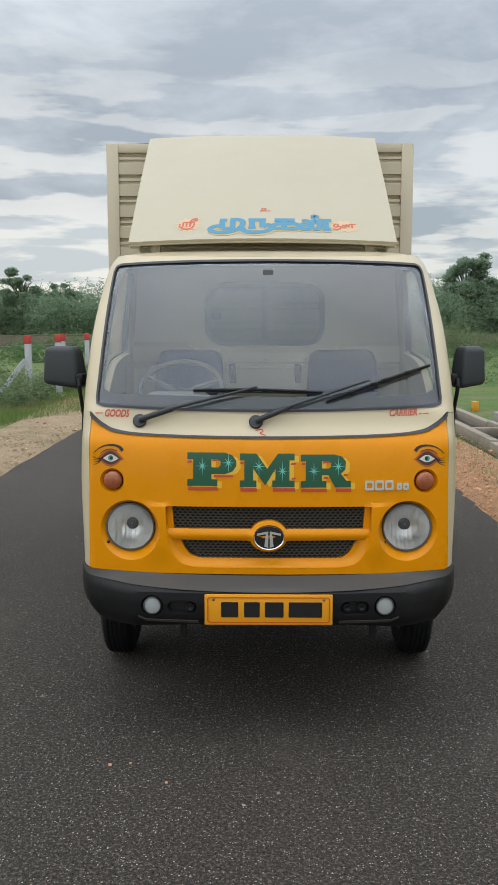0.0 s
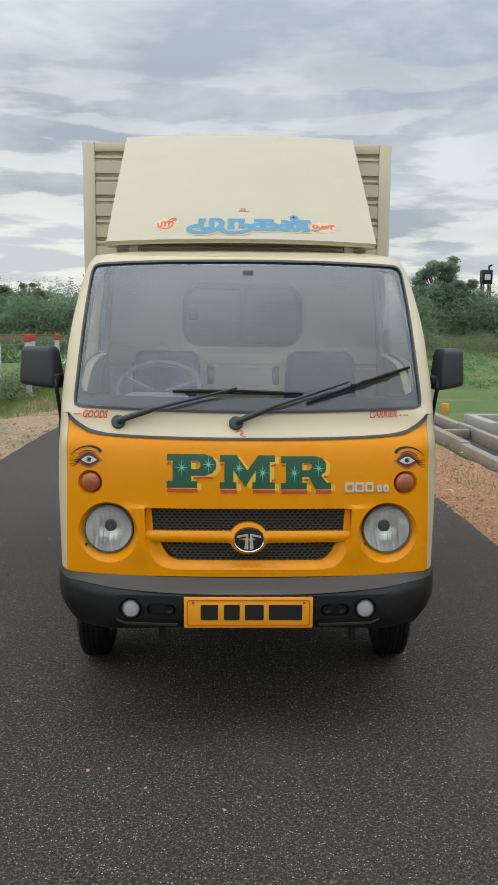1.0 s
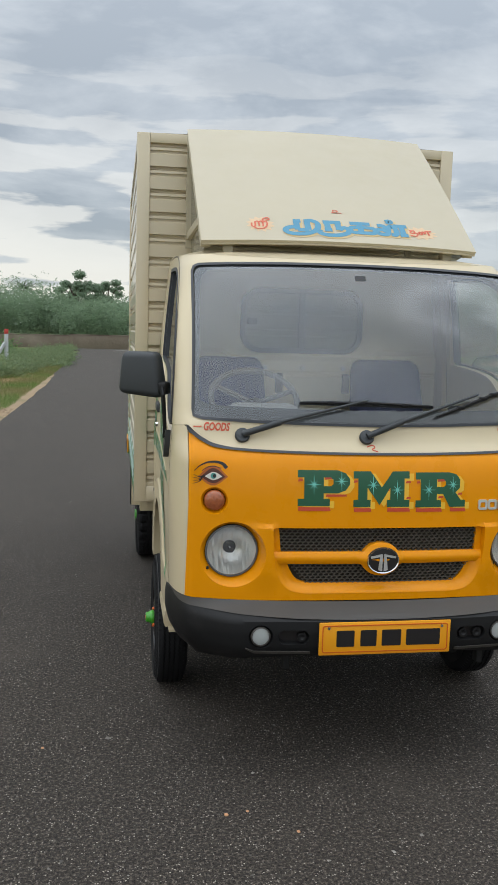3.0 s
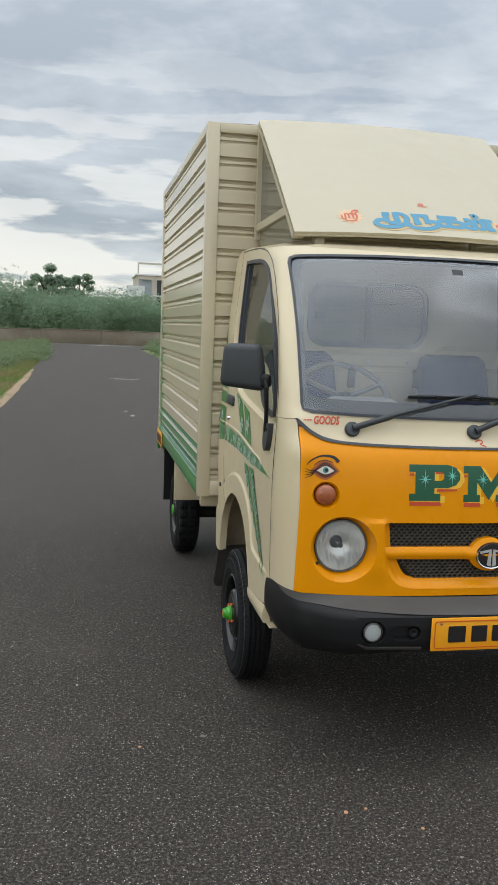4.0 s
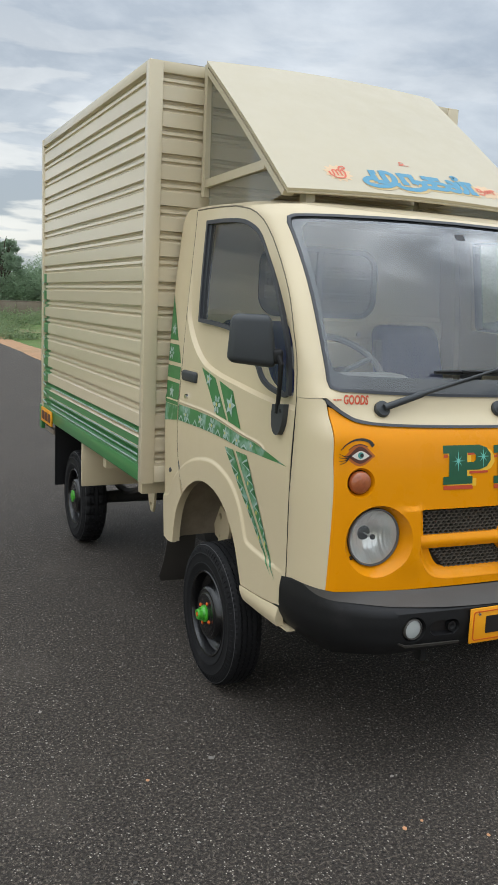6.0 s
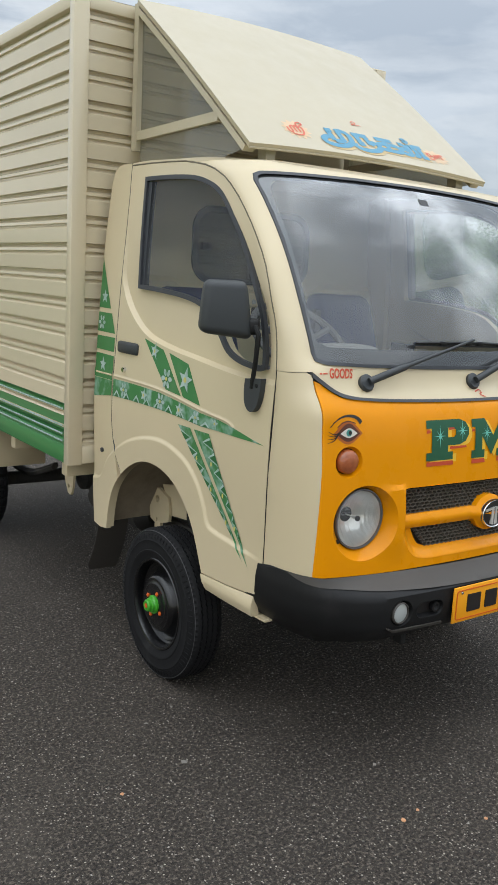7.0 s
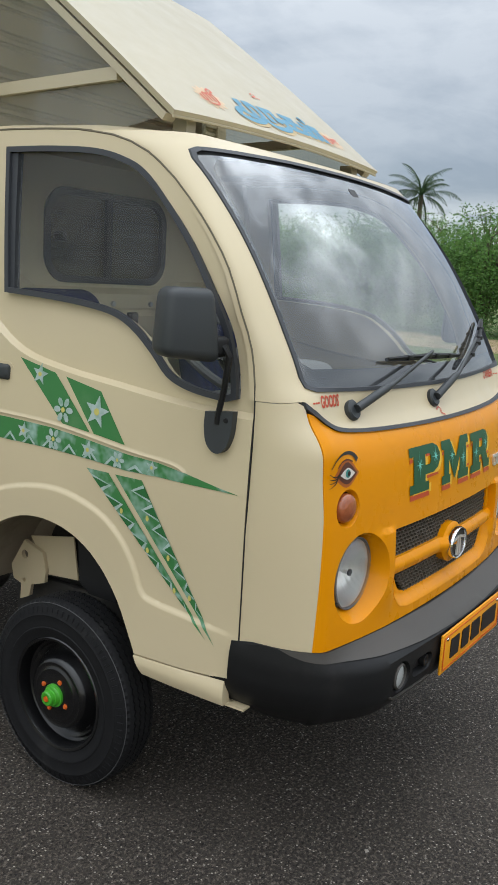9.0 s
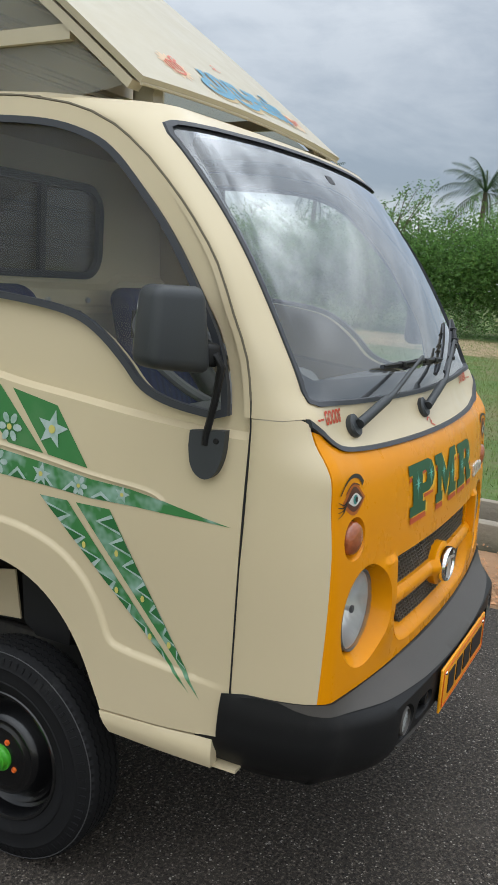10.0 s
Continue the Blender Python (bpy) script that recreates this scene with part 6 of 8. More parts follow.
# ---- chassis and running gear
for s in (-1, 1):
    part("chassis_rail", block(s * 0.33 - 0.03, s * 0.33 + 0.03, 0.0, 3.70, 0.50, 0.62, 0.006), CREAM, truck)
    part("leaf_spring", tube(smooth_line([(s * 0.50, 2.45, 0.46), (s * 0.50, 2.75, 0.36), (s * 0.50, 2.95, 0.335), (s * 0.50, 3.15, 0.36), (s * 0.50, 3.45, 0.46)], 4), 0.025, 6, flat=0.7), UNDER, truck)
    part("box_bearer", block(min(s * 0.56, s * 0.61), max(s * 0.56, s * 0.61), 1.40, 3.55, 0.64, 0.7135, 0.004), CREAM, truck)
    hanger = [(1.80, 0.72), (1.98, 0.72), (1.97, 0.60), (1.93, 0.50), (1.90, 0.455), (1.865, 0.45), (1.845, 0.49), (1.83, 0.58)]
    part("spring_hanger", sheet(hanger, [ring_of(1.89, 0.49, 0.012, 10)], 0.04, lambda y, z: Vector((s * 0.66, y, z)), (s, 0, 0), 0.012), CREAM, truck)
    part("guard_board", block(min(s * 0.865, s * 0.50), max(s * 0.865, s * 0.50), 2.59, 2.61, 0.445, 0.713, 0.004), CREAM, truck)
    part("rear_flap", block(min(s * 0.86, s * 0.60), max(s * 0.86, s * 0.60), 3.36, 3.368, 0.29, 0.713), PLASTIC, truck, "black rubber mud flap")
    part("cross_outrigger", block(min(s * 0.84, s * 0.30), max(s * 0.84, s * 0.30), 1.50, 1.56, 0.64, 0.714, 0.004), CREAM, truck)
    part("cross_outrigger", block(min(s * 0.84, s * 0.30), max(s * 0.84, s * 0.30), 2.15, 2.21, 0.64, 0.714, 0.004), CREAM, truck)
part("box_sill", block(-0.60, 0.56, 1.43, 1.50, 0.63, 0.714, 0.004), CREAM, truck)
part("cab_rear_rail", block(-0.42, 0.42, 1.30, 1.37, 0.56, 0.68, 0.006), CREAM, truck)
part("rear_axle", tube([(-0.66, 2.96, 0.284), (-0.14, 2.96, 0.278), (-0.11, 2.96, 0.278), (0.11, 2.96, 0.278), (0.14, 2.96, 0.278), (0.66, 2.96, 0.278)], [0.04, 0.04, 0.11, 0.11, 0.04, 0.04], 14), UNDER, truck)
part("front_axle", tube([(-0.62, 0.80, 0.278), (0.62, 0.80, 0.278)], 0.035, 12), UNDER, truck)
part("propeller_shaft", tube([(0, 1.1, 0.42), (0, 2.9, 0.30)], 0.035, 12), UNDER, truck)
part("silencer", tube([(-0.42, 1.45, 0.42), (-0.42, 1.50, 0.42), (-0.42, 2.0, 0.40), (-0.42, 2.05, 0.40)], [0.03, 0.085, 0.085, 0.03], 16), UNDER, truck)
# unseen tray, added to darken the ground under the nose
part("under_tray", block(-0.66, 0.66, 0.0, 0.45, 0.452, 0.470, 0.006), UNDER, truck)
# dark walls added inboard of the front wheels to block light
for s in (-1, 1):
    part("wheel_housing", block(min(s * 0.47, s * 0.50), max(s * 0.47, s * 0.50), 0.40, 1.28, 0.31, 0.50, 0.01), UNDER, truck)
part("gearbox", block(-0.17, 0.17, 1.30, 1.95, 0.30, 0.55, 0.06), UNDER, truck)
part("engine_block", block(-0.30, 0.30, 0.35, 1.30, 0.28, 0.62, 0.05), UNDER, truck)
# unseen dark box closing the cab from below, added to block light
part("floor_pan", block(-0.40, 0.40, 0.02, 1.36, 0.60, 0.66), UNDER, truck)
part("fuel_tank", block(0.36, 0.74, 1.62, 2.10, 0.34, 0.62, 0.04), UNDER, truck)
part("brake_hose", tube(smooth_line([(-0.55, 0.62, 0.62), (-0.60, 0.64, 0.50), (-0.64, 0.72, 0.40), (-0.62, 0.78, 0.30)], 4), 0.012, 8), BLACK, truck)

R = 0.295


def tyre_mesh(lugs):
    prof = [(-0.068, 0.175), (-0.076, 0.200), (-0.0795, 0.206), (-0.0798, 0.211), (-0.0775, 0.213), (-0.078, R - 0.067), (-0.0768, R - 0.049), (-0.0785, R - 0.046), (-0.0752, R - 0.042), (-0.0745, R - 0.037), (-0.067, R - 0.016), (-0.061, R - 0.0065), (-0.053, R - 0.001)]
    mid = []
    for x in (-0.036, -0.012, 0.012, 0.036):
        mid += [(x - 0.0032, R), (x - 0.0022, R - 0.008), (x + 0.0022, R - 0.008), (x + 0.0032, R)]
    prof = prof + mid + [(-a, r) for a, r in reversed(prof)]
    n0 = 13

    def zig(i, k):
        return (0.0032 if k % 2 else -0.0032) if n0 <= i < n0 + len(mid) else 0.0
    seg = 112 if lugs else 168
    bm = lathe(prof, "x", (0, 0, 0), seg, zig)
    if not lugs:
        for v in bm.verts:
            r = math.hypot(v.co.y, v.co.z)
            if R - 0.02 < r < R - 0.0005 and abs(v.co.x) > 0.05 and int(round(math.atan2(v.co.z, v.co.y) / (2 * math.pi) * seg)) % 2:
                v.co.y, v.co.z = v.co.y * (1 - 0.004 / r), v.co.z * (1 - 0.004 / r)
                v.co.x *= 0.965
    if lugs:
        for v in bm.verts:
            r = math.hypot(v.co.y, v.co.z)
            if r > R - 0.016:
                k = int(round(math.atan2(v.co.z, v.co.y) / (2 * math.pi) * 112)) % 4
                if k == 0 and abs(v.co.x) > 0.012:
                    f = 1 - 0.012 / r
                    v.co.y, v.co.z = v.co.y * f, v.co.z * f
    return bm


def shoulder_blocks(n=76):
    """Short raised bars round the outer shoulder of the tyre."""
    bm = bmesh.new()
    for k in range(n):
        a = 2 * math.pi * k / n
        c, q = math.cos(a), math.sin(a)
        vs = []
        for r_, x in ((R - 0.038, -0.0735), (R - 0.021, -0.0675)):
            for w, dx in ((-0.0035, 0.0), (-0.0028, -0.0035), (0.0028, -0.0035), (0.0035, 0.0)):
                vs.append(bm.verts.new((x + dx, r_ * c - w * q, r_ * q + w * c)))
        for f in ((0, 1, 5, 4), (1, 2, 6, 5), (2, 3, 7, 6), (0, 3, 2, 1), (4, 5, 6, 7)):
            bm.faces.new([vs[i] for i in f])
    bmesh.ops.recalc_face_normals(bm, faces=bm.faces)
    return bm


def wheel_disc():
    prof = [(-0.060, 0.176), (-0.068, 0.181), (-0.073, 0.177), (-0.070, 0.169), (-0.052, 0.163), (-0.030, 0.160), (-0.024, 0.152), (-0.030, 0.147), (-0.026, 0.140), (-0.018, 0.132), (-0.030, 0.122), (-0.052, 0.113), (-0.066, 0.107), (-0.070, 0.100), (-0.0675, 0.094), (-0.069, 0.088), (-0.074, 0.080), (-0.072, 0.070), (-0.076, 0.060), (-0.076, 0.0)]
    bm = lathe(prof, "x", (0, 0, 0), 56)
    return join(bm, lathe([(-0.02, 0.16), (0.06, 0.165), (0.068, 0.176)], "x", (0, 0, 0), 40))


first = {}
for lugs, y in ((False, 0.760), (True, 2.985)):
    for s in (-1, 1):
        m = pose(s * (0.723 if not lugs else 0.745), y, R, 0, 0, 0 if s < 0 else 180) @ Matrix.Diagonal((1.0 if lugs else 0.91, 1, 1, 1))
        key = "rear" if lugs else "front"
        if key not in first:
            disc_ = part("wheel", wheel_disc(), RIM, truck, "black steel wheel" if lugs else "black steel wheel with green hub")
            part("tyre", tyre_mesh(lugs), RUBBER, disc_, "worn black tyre")
            blocks = part("shoulder_tread", shoulder_blocks(), RUBBER, disc_, smooth=False)
            blocks["kind"] = "stuff"
            line = part("tyre_line", lathe([(-0.0642, R - 0.0115), (-0.0654, R - 0.010), (-0.0632, R - 0.0085)], "x", (0, 0, 0), 72), SCUFF, disc_)
            hub_long = [(-0.074, 0.036), (-0.084, 0.036), (-0.086, 0.031), (-0.091, 0.029), (-0.098, 0.028), (-0.100, 0.024), (-0.112, 0.023), (-0.116, 0.019), (-0.116, 0.012), (-0.111, 0.010), (-0.111, 0.0)]
            hub_flat = [(-0.074, 0.040), (-0.084, 0.038), (-0.088, 0.030), (-0.090, 0.0)]
            part("hub", lathe(hub_flat if lugs else hub_long, "x", (0, 0, 0), 24), HUBGREEN, disc_, "" if lugs else "bright green painted hub")
            caps = [] if lugs else [part("hub_pin", lathe([(-0.111, 0.0095), (-0.117, 0.009), (-0.118, 0.0)], "x", (0, 0, 0), 10), NUTORANGE, disc_)]
            for k in range(4):
                a = radians(25 + 90 * k)
                nut = lathe([(-0.074, 0.0085), (-0.081, 0.0078), (-0.083, 0.0048), (-0.081, 0.0038), (-0.081, 0.0)], "x", (0, 0.052 * math.cos(a), 0.052 * math.sin(a)), 6)
                caps.append(part("wheel_nut", nut, UNDER if lugs else NUTORANGE, disc_))
            for k in range(8):
                a = radians(45 * k)
                slot = part("wheel_slot", lathe([(-0.0195, 0.011), (-0.0185, 0.0)], "x", (0, 0.130 * math.cos(a), 0.130 * math.sin(a)), 12), BLACK, disc_)
                caps.append(slot)
            disc_.matrix_basis = m
            first[key] = disc_
        else:
            src = first[key]
            cp = new("wheel", src.data)
            cp.parent = truck
            cp["label"] = "black steel wheel" if lugs else "black steel wheel with green hub"
            cp.matrix_basis = m
            for ch in src.children:
                c2 = new(ch.name.split(".")[0], ch.data)
                c2.parent = cp
                if "kind" in ch:
                    c2["kind"] = "stuff"

# ---- inside the cab
part("cab_floor", block(-0.41, 0.41, 0.06, 1.33, 0.72, 0.76), DASH, truck)
back_hole = rounded(-0.335, 0.322, 1.520, 1.860, 0.10, 8)


LEDGE = [(-0.735, 1.542), (-0.43, 1.542), (-0.37, 1.505), (0.36, 1.505), (0.42, 1.542), (0.735, 1.542)]


def back_wall(x, z):
    t = max(0.0, min(1.0, (np.interp(x, [q[0] for q in LEDGE], [q[1] for q in LEDGE]) - z) / 0.022))
    y = 1.345 - 0.024 * t + 0.010 * max(0.0, min(1.0, (1.430 - z) / 0.010)) - 0.010 * max(0.0, min(1.0, (1.408 - z) / 0.010))
    return Vector((x, y, z))


part("back_wall", sheet([(-0.735, 0.76), (0.735, 0.76), (0.735, 1.5), (0.70, 1.96), (-0.70, 1.96), (-0.735, 1.5)], [back_hole], 0.022, back_wall, (0, -1, 0), 0.02, [LEDGE, [(x, z - 0.022) for x, z in LEDGE]] + [[(-0.73 + 0.02 * k, z) for k in range(74)] for z in (1.430, 1.420, 1.408, 1.398)]), CABINLIFTED, truck)
part("back_window", sheet(back_hole, [], 0.1, lambda x, z: Vector((x, 1.358, z))), DARKGLASS, truck, "sliding rear cab window")
part("back_window_seal", sheet(back_hole, [inset(back_hole, 0.026)], 0.02, lambda x, z: Vector((x, 1.334, z)), thick=0.02), SEAL, truck)
part("window_divider", block(-0.022, 0.006, 1.337, 1.355, 1.53, 1.85), SEAL, truck)
part("window_catch", block(-0.30, -0.25, 1.31, 1.335, 1.665, 1.70, 0.006), BLACKPAINT, truck)
for x in (-0.46, -0.20, 0.0, 0.22, 0.46):
    part("wall_bolt", lathe([(1.323, 0.012), (1.312, 0.010), (1.311, 0.0)], "y", (x, 0, 1.445), 10), SILVER, truck)
for x0, x1 in ((-0.61, -0.21), (0.20, 0.615)):
    bm = block(x0, x1, 0.98, 1.10, 0.95, 1.50, 0.055, 5)
    for v in bm.verts:
        v.co.y += 0.16 * (v.co.z - 0.95) / 0.55
        c = (x0 + x1) / 2
        v.co.x = c + (v.co.x - c) * (1 - 0.16 * max(0, (v.co.z - 1.25) / 0.25))
    seat = part("seat", block(x0, x1, 0.52, 1.02, 0.86, 1.00, 0.045, 4), FABRIC, truck, "seat in dark blue patterned fabric")
    part("seat_back", bm, FABRIC, seat)
    part("seat_box", block(x0 + 0.02, x1 - 0.02, 0.56, 1.0, 0.76, 0.87), DASH, seat)
for x in (-0.175, 0.165):
    part("belt_buckle", block(x - 0.018, x + 0.018, 1.04, 1.07, 1.33, 1.43, 0.006), BLACKPAINT, truck)
bm = block(-0.72, 0.72, 0.0, 0.34, 0.95, 1.265, 0.05, 4)
for v in bm.verts:
    v.co.y += 0.05 - 0.10 * (1 - (v.co.x / 0.72) ** 2) * (1 if v.co.y < 0.2 else 0.0)
part("dashboard", bm, DASH, truck, "dark grey dashboard")
bm = block(-0.54, -0.24, 0.16, 0.34, 1.22, 1.345, 0.05, 4)
part("dial_hood", bm, DASHLIGHT, truck)
wheel_c, tilt = Vector((-0.393, 0.47, 1.345)), radians(38)
ring_pts = [wheel_c + Vector((0.185 * math.cos(a), 0.185 * math.sin(a) * math.cos(tilt), 0.185 * math.sin(a) * math.sin(tilt))) for a in [2 * math.pi * k / 40 for k in range(41)]]
sw = part("steering_wheel", tube(ring_pts, 0.013, 8, False), DASH, truck, "dark grey steering wheel")
for a in (20, 160, 270):
    e = ring_pts[int(a / 9)]
    part("wheel_spoke", tube([wheel_c + Vector((0, -0.01, -0.02)), e], 0.012, 6), DASH, sw)
part("steering_column", tube([wheel_c + Vector((0, 0, -0.01)), wheel_c + Vector((0, -0.22, -0.28))], 0.03, 10), BLACKPAINT, sw)
part("wiper_panel", block(-0.70, 0.70, 0.02, 0.10, 1.24, 1.275, 0.01), BLACKPAINT, truck)
part("firewall", block(-0.70, 0.70, -0.02, 0.02, 0.66, 1.20), BLACK, truck)

# ---------------------------------------------------------------- ground and road
rng = np.random.default_rng(7)


def grid_sheet(x0, x1, y0, y1, nx, ny, height):
    bm = bmesh.new()
    g = [[bm.verts.new((x0(j / ny) + (x1(j / ny) - x0(j / ny)) * i / nx, y0 + (y1 - y0) * j / ny, 0)) for i in range(nx + 1)] for j in range(ny + 1)]
    for r in g:
        for v in r:
            v.co.z = height(v.co.x, v.co.y)
    for j in range(ny):
        for i in range(nx):
            bm.faces.new((g[j][i], g[j][i + 1], g[j + 1][i + 1], g[j + 1][i]))
    bm.normal_update()
    return bm


def nz(x, y, k=1.0):
    return noise.noise(Vector((x * k, y * k, 3.7)))


bm = bmesh.new()
ticks = [-1500, -400, -150, -80, -40, -20, -8, -3.2, -2.6, 0, 1.8, 2.5, 6, 12, 20, 40, 80, 150, 400, 1500]
gv = [[bm.verts.new((x, y, -0.045)) for x in ticks] for y in ticks]
for j in range(len(ticks) - 1):
    for i in range(len(ticks) - 1):
        bm.faces.new((gv[j][i], gv[j][i + 1], gv[j + 1][i + 1], gv[j + 1][i]))
bm.normal_update()
tagged(part("ground", bm, GROUND, None), "green and brown grassy ground on both sides of the road", "ground", kind="structure")


def road_left(y):
    return -2.90 + 0.05 * nz(0, y, 0.6) + 0.03 * nz(4, y, 2.3) - 0.5 * max(0, min(1, (y - 22) / 14)) - 3.0 * max(0, (y - 56) / 6)


def road_right(y):
    return 1.95 + 0.05 * nz(9, y, 0.6) + 0.03 * nz(7, y, 2.3) + 0.25 * max(0, min(1, (y - 14) / 14)) + 4.0 * max(0, (y - 52) / 10)


Y0, Y1, NY = -40.0, 62.0, 340
bm = grid_sheet(lambda t: road_left(Y0 + (Y1 - Y0) * t), lambda t: road_right(Y0 + (Y1 - Y0) * t), Y0, Y1, 12, NY, lambda x, y: 0.0)
rim = [e for e in bm.edges if e.is_boundary]
ex = bmesh.ops.extrude_edge_only(bm, edges=rim)["geom"]
for v in [g for g in ex if isinstance(g, bmesh.types.BMVert)]:
    v.co.z = -0.06
    v.co.x += 0.03 * (1 if v.co.x > 0 else -1)
tagged(part("road", bm, ASPHALT, None, smooth=False), "dark grey asphalt road with pale stone chips", "road", kind="structure")

tagged(part("verge_right", grid_sheet(lambda t: 1.88, lambda t: 2.95 + 0.25 * nz(t * 9, 1), -25, 34, 14, 270, lambda x, y: -0.030 + 0.035 * max(0, min(1, (x - 1.95) * 3)) + 0.022 * nz(x, y, 3)), SOIL, None), "strip of red-brown soil and brick rubble beside the road", "verge", kind="structure")
tagged(part("verge_left", grid_sheet(lambda t: -4.3 + 0.5 * nz(t * 9, 5), lambda t: -2.84, -25, 40, 14, 260, lambda x, y: -0.025 + 0.02 * max(0, min(1, (-2.95 - x) * 3)) + 0.020 * nz(x, y, 3)), SOILTAN, None), "strip of tan gravelly soil beside the road", "verge", kind="structure")


def scatter_stones(name, pts, sizes, material, label, category, parent=None):
    """Small rough stones in one mesh."""
    base = np.array([(1, 0, 0), (-1, 0, 0), (0, 1, 0), (0, -1, 0), (0, 0, 0.8), (0, 0, -0.6)], float)
    tri = np.array([(0, 2, 4), (2, 1, 4), (1, 3, 4), (3, 0, 4), (2, 0, 5), (1, 2, 5), (3, 1, 5), (0, 3, 5)])
    V, F = [], []
    for i, (q, r) in enumerate(zip(pts, sizes)):
        a = rng.uniform(0, 6.28)
        sc = r * rng.uniform(0.55, 1.25, 3) * (1, 1, 0.7)
        b = base * sc + rng.normal(0, 0.18 * r, (6, 3))
        c, s = math.cos(a), math.sin(a)
        b = np.stack([b[:, 0] * c - b[:, 1] * s, b[:, 0] * s + b[:, 1] * c, b[:, 2]], 1) + np.array(q)
        V.append(b)
        F.append(tri + 6 * i)
    me = bpy.data.meshes.new(name)
    me.from_pydata(np.concatenate(V).tolist(), [], np.concatenate(F).tolist())
    me.materials.append(material)
    return tagged(new(name, me), label, category, kind="stuff")


n = 18000
xx = 1.95 + np.abs(rng.normal(0, 0.5, n)) % 1.15
yy = rng.uniform(-3, 16, n)
scatter_stones("rubble", [(x, y, -0.005 + 0.03 * min(1, (x - 1.95) * 3)) for x, y in zip(xx, yy)], rng.gamma(1.8, 0.0034, n) + 0.003, RUBBLE, "broken red brick rubble lying along the road edge", "rubble")
n = 3600
xx, yy = -2.93 - np.abs(rng.normal(0, 0.75, n)), 2 + 12 * rng.random(n)
scatter_stones("gravel", list(zip(xx, yy, np.full(n, -0.004))), rng.gamma(1.8, 0.005, n) + 0.004, TANGRAVEL, "tan gravel lying along the road edge", "gravel")
n = 14000
xx, yy = rng.uniform(-2.8, 1.9, n), -2.9 + 9.5 * rng.random(n) ** 1.4
scatter_stones("road_chips", list(zip(xx, yy, np.full(n, 0.0015))), rng.gamma(1.5, 0.0010, n) + 0.0014, CHIPS, "pale stone chips lying loose on asphalt", "stone chips")
for x, y, r in ((-0.592, -0.420, 0.009), (-0.517, -0.405, 0.006), (-1.245, 0.115, 0.007), (-0.368, -0.541, 0.007), (-0.60, 11.85, 0.05), (-0.68, 12.6, 0.035)):
    bm = bmesh.new()
    bmesh.ops.create_icosphere(bm, subdivisions=1, radius=r)
    for v in bm.verts:
        v.co = v.co * (1 + 0.35 * noise.noise(v.co * 90 + Vector((x * 9, y * 7, 0))))
        v.co.z = max(v.co.z * 0.6, -0.2 * r) + 0.2 * r
    ob = part("pebble", bm, RUBBLE if r < 0.02 else CHIPS, None, smooth=False)
    ob.location = (x, y, 0.0)
    tagged(ob, "small brown pebble lying on asphalt", "pebble", "pebbles on the road")
for x, y, w, d in ((-0.25, 21.9, 0.8, 0.07), (-0.5, 22.2, 0.4, 0.05), (0.5, 58.5, 3.2, 0.4)):
    lp = [(x + w / 2 * math.cos(a) * (1 + 0.25 * nz(a * 3, x)), y + d * math.sin(a) * (1 + 0.5 * nz(a * 5, y))) for a in [2 * math.pi * k / 26 for k in range(26)]]
    tagged(part("road_stain", sheet(lp, [], 0.3, lambda a, b: Vector((a, b, 0.004)), (0, 0, 1)), CONCRETE, None), "pale dusty patch on the asphalt", "patch", kind="structure")

# ---- concrete drain beside the verge
drain = thing("drain_channel", "weathered concrete drain channel with two low walls, running along the grass", "drain", (3.3, 4, -0.045))
for x0, x1 in ((3.035, 3.15), (3.60, 3.715)):
    y = -9.0
    while y < 17:
        ln = 2.4
        bm = block(x0 - 3.3 + rng.uniform(-0.02, 0.02), x1 - 3.3 + rng.uniform(-0.02, 0.02), y - 4, y - 4 + ln - 0.015, 0.0, 0.175 + rng.uniform(-0.015, 0.015), 0.012)
        part("wall_segment", bm, DRAINSTONE, drain)
        y += ln
for y in (-6, -1.2, 3.6, 6.6, 9.4, 12.2, 15):
    part("cross_beam", block(3.152 - 3.3, 3.598 - 3.3, y - 4, y - 4 + 0.12, 0.06, 0.155, 0.008), DRAINSTONE, drain)
part("channel_floor", block(3.152 - 3.3, 3.598 - 3.3, -13, 13, 0.002, 0.012), UNDER, drain)
chamber = thing("concrete_chamber", "pale grey open concrete chamber standing in grass beside the drain", "concrete chamber", (4.62, 10.9, -0.05))
for x0, x1, y0, y1 in ((-0.50, 0.50, -0.75, -0.57), (-0.50, 0.50, 0.57, 0.75), (-0.50, -0.33, -0.568, 0.568), (0.33, 0.50, -0.568, 0.568)):
    part("chamber_wall", block(x0, x1, y0, y1, 0, 0.19, 0.012), CONCRETE, chamber)
part("chamber_floor", block(-0.328, 0.328, -0.567, 0.567, 0.0, 0.03), UNDER, chamber)
for x, y, w, h in ((4.28, 13.6, 0.115, 0.155), (16.9, 4.45, 0.18, 0.38)):
    ob = part("marker_block", block(x - w / 2, x + w / 2, y - 0.1, y + 0.1, -0.05, h, 0.015), MARKER, None)
    tagged(ob, "small orange boundary marker standing in grass", "marker", "orange markers")

tagged(part("bare_soil", grid_sheet(lambda t: 20.5 + 1.5 * nz(t * 14, 2), lambda t: 28.0 + 0.8 * nz(t * 11, 8), -8, 55, 10, 200, lambda x, y: -0.038), SOILTAN, None), "bare tan strip of soil before the thicket", "soil", kind="structure")

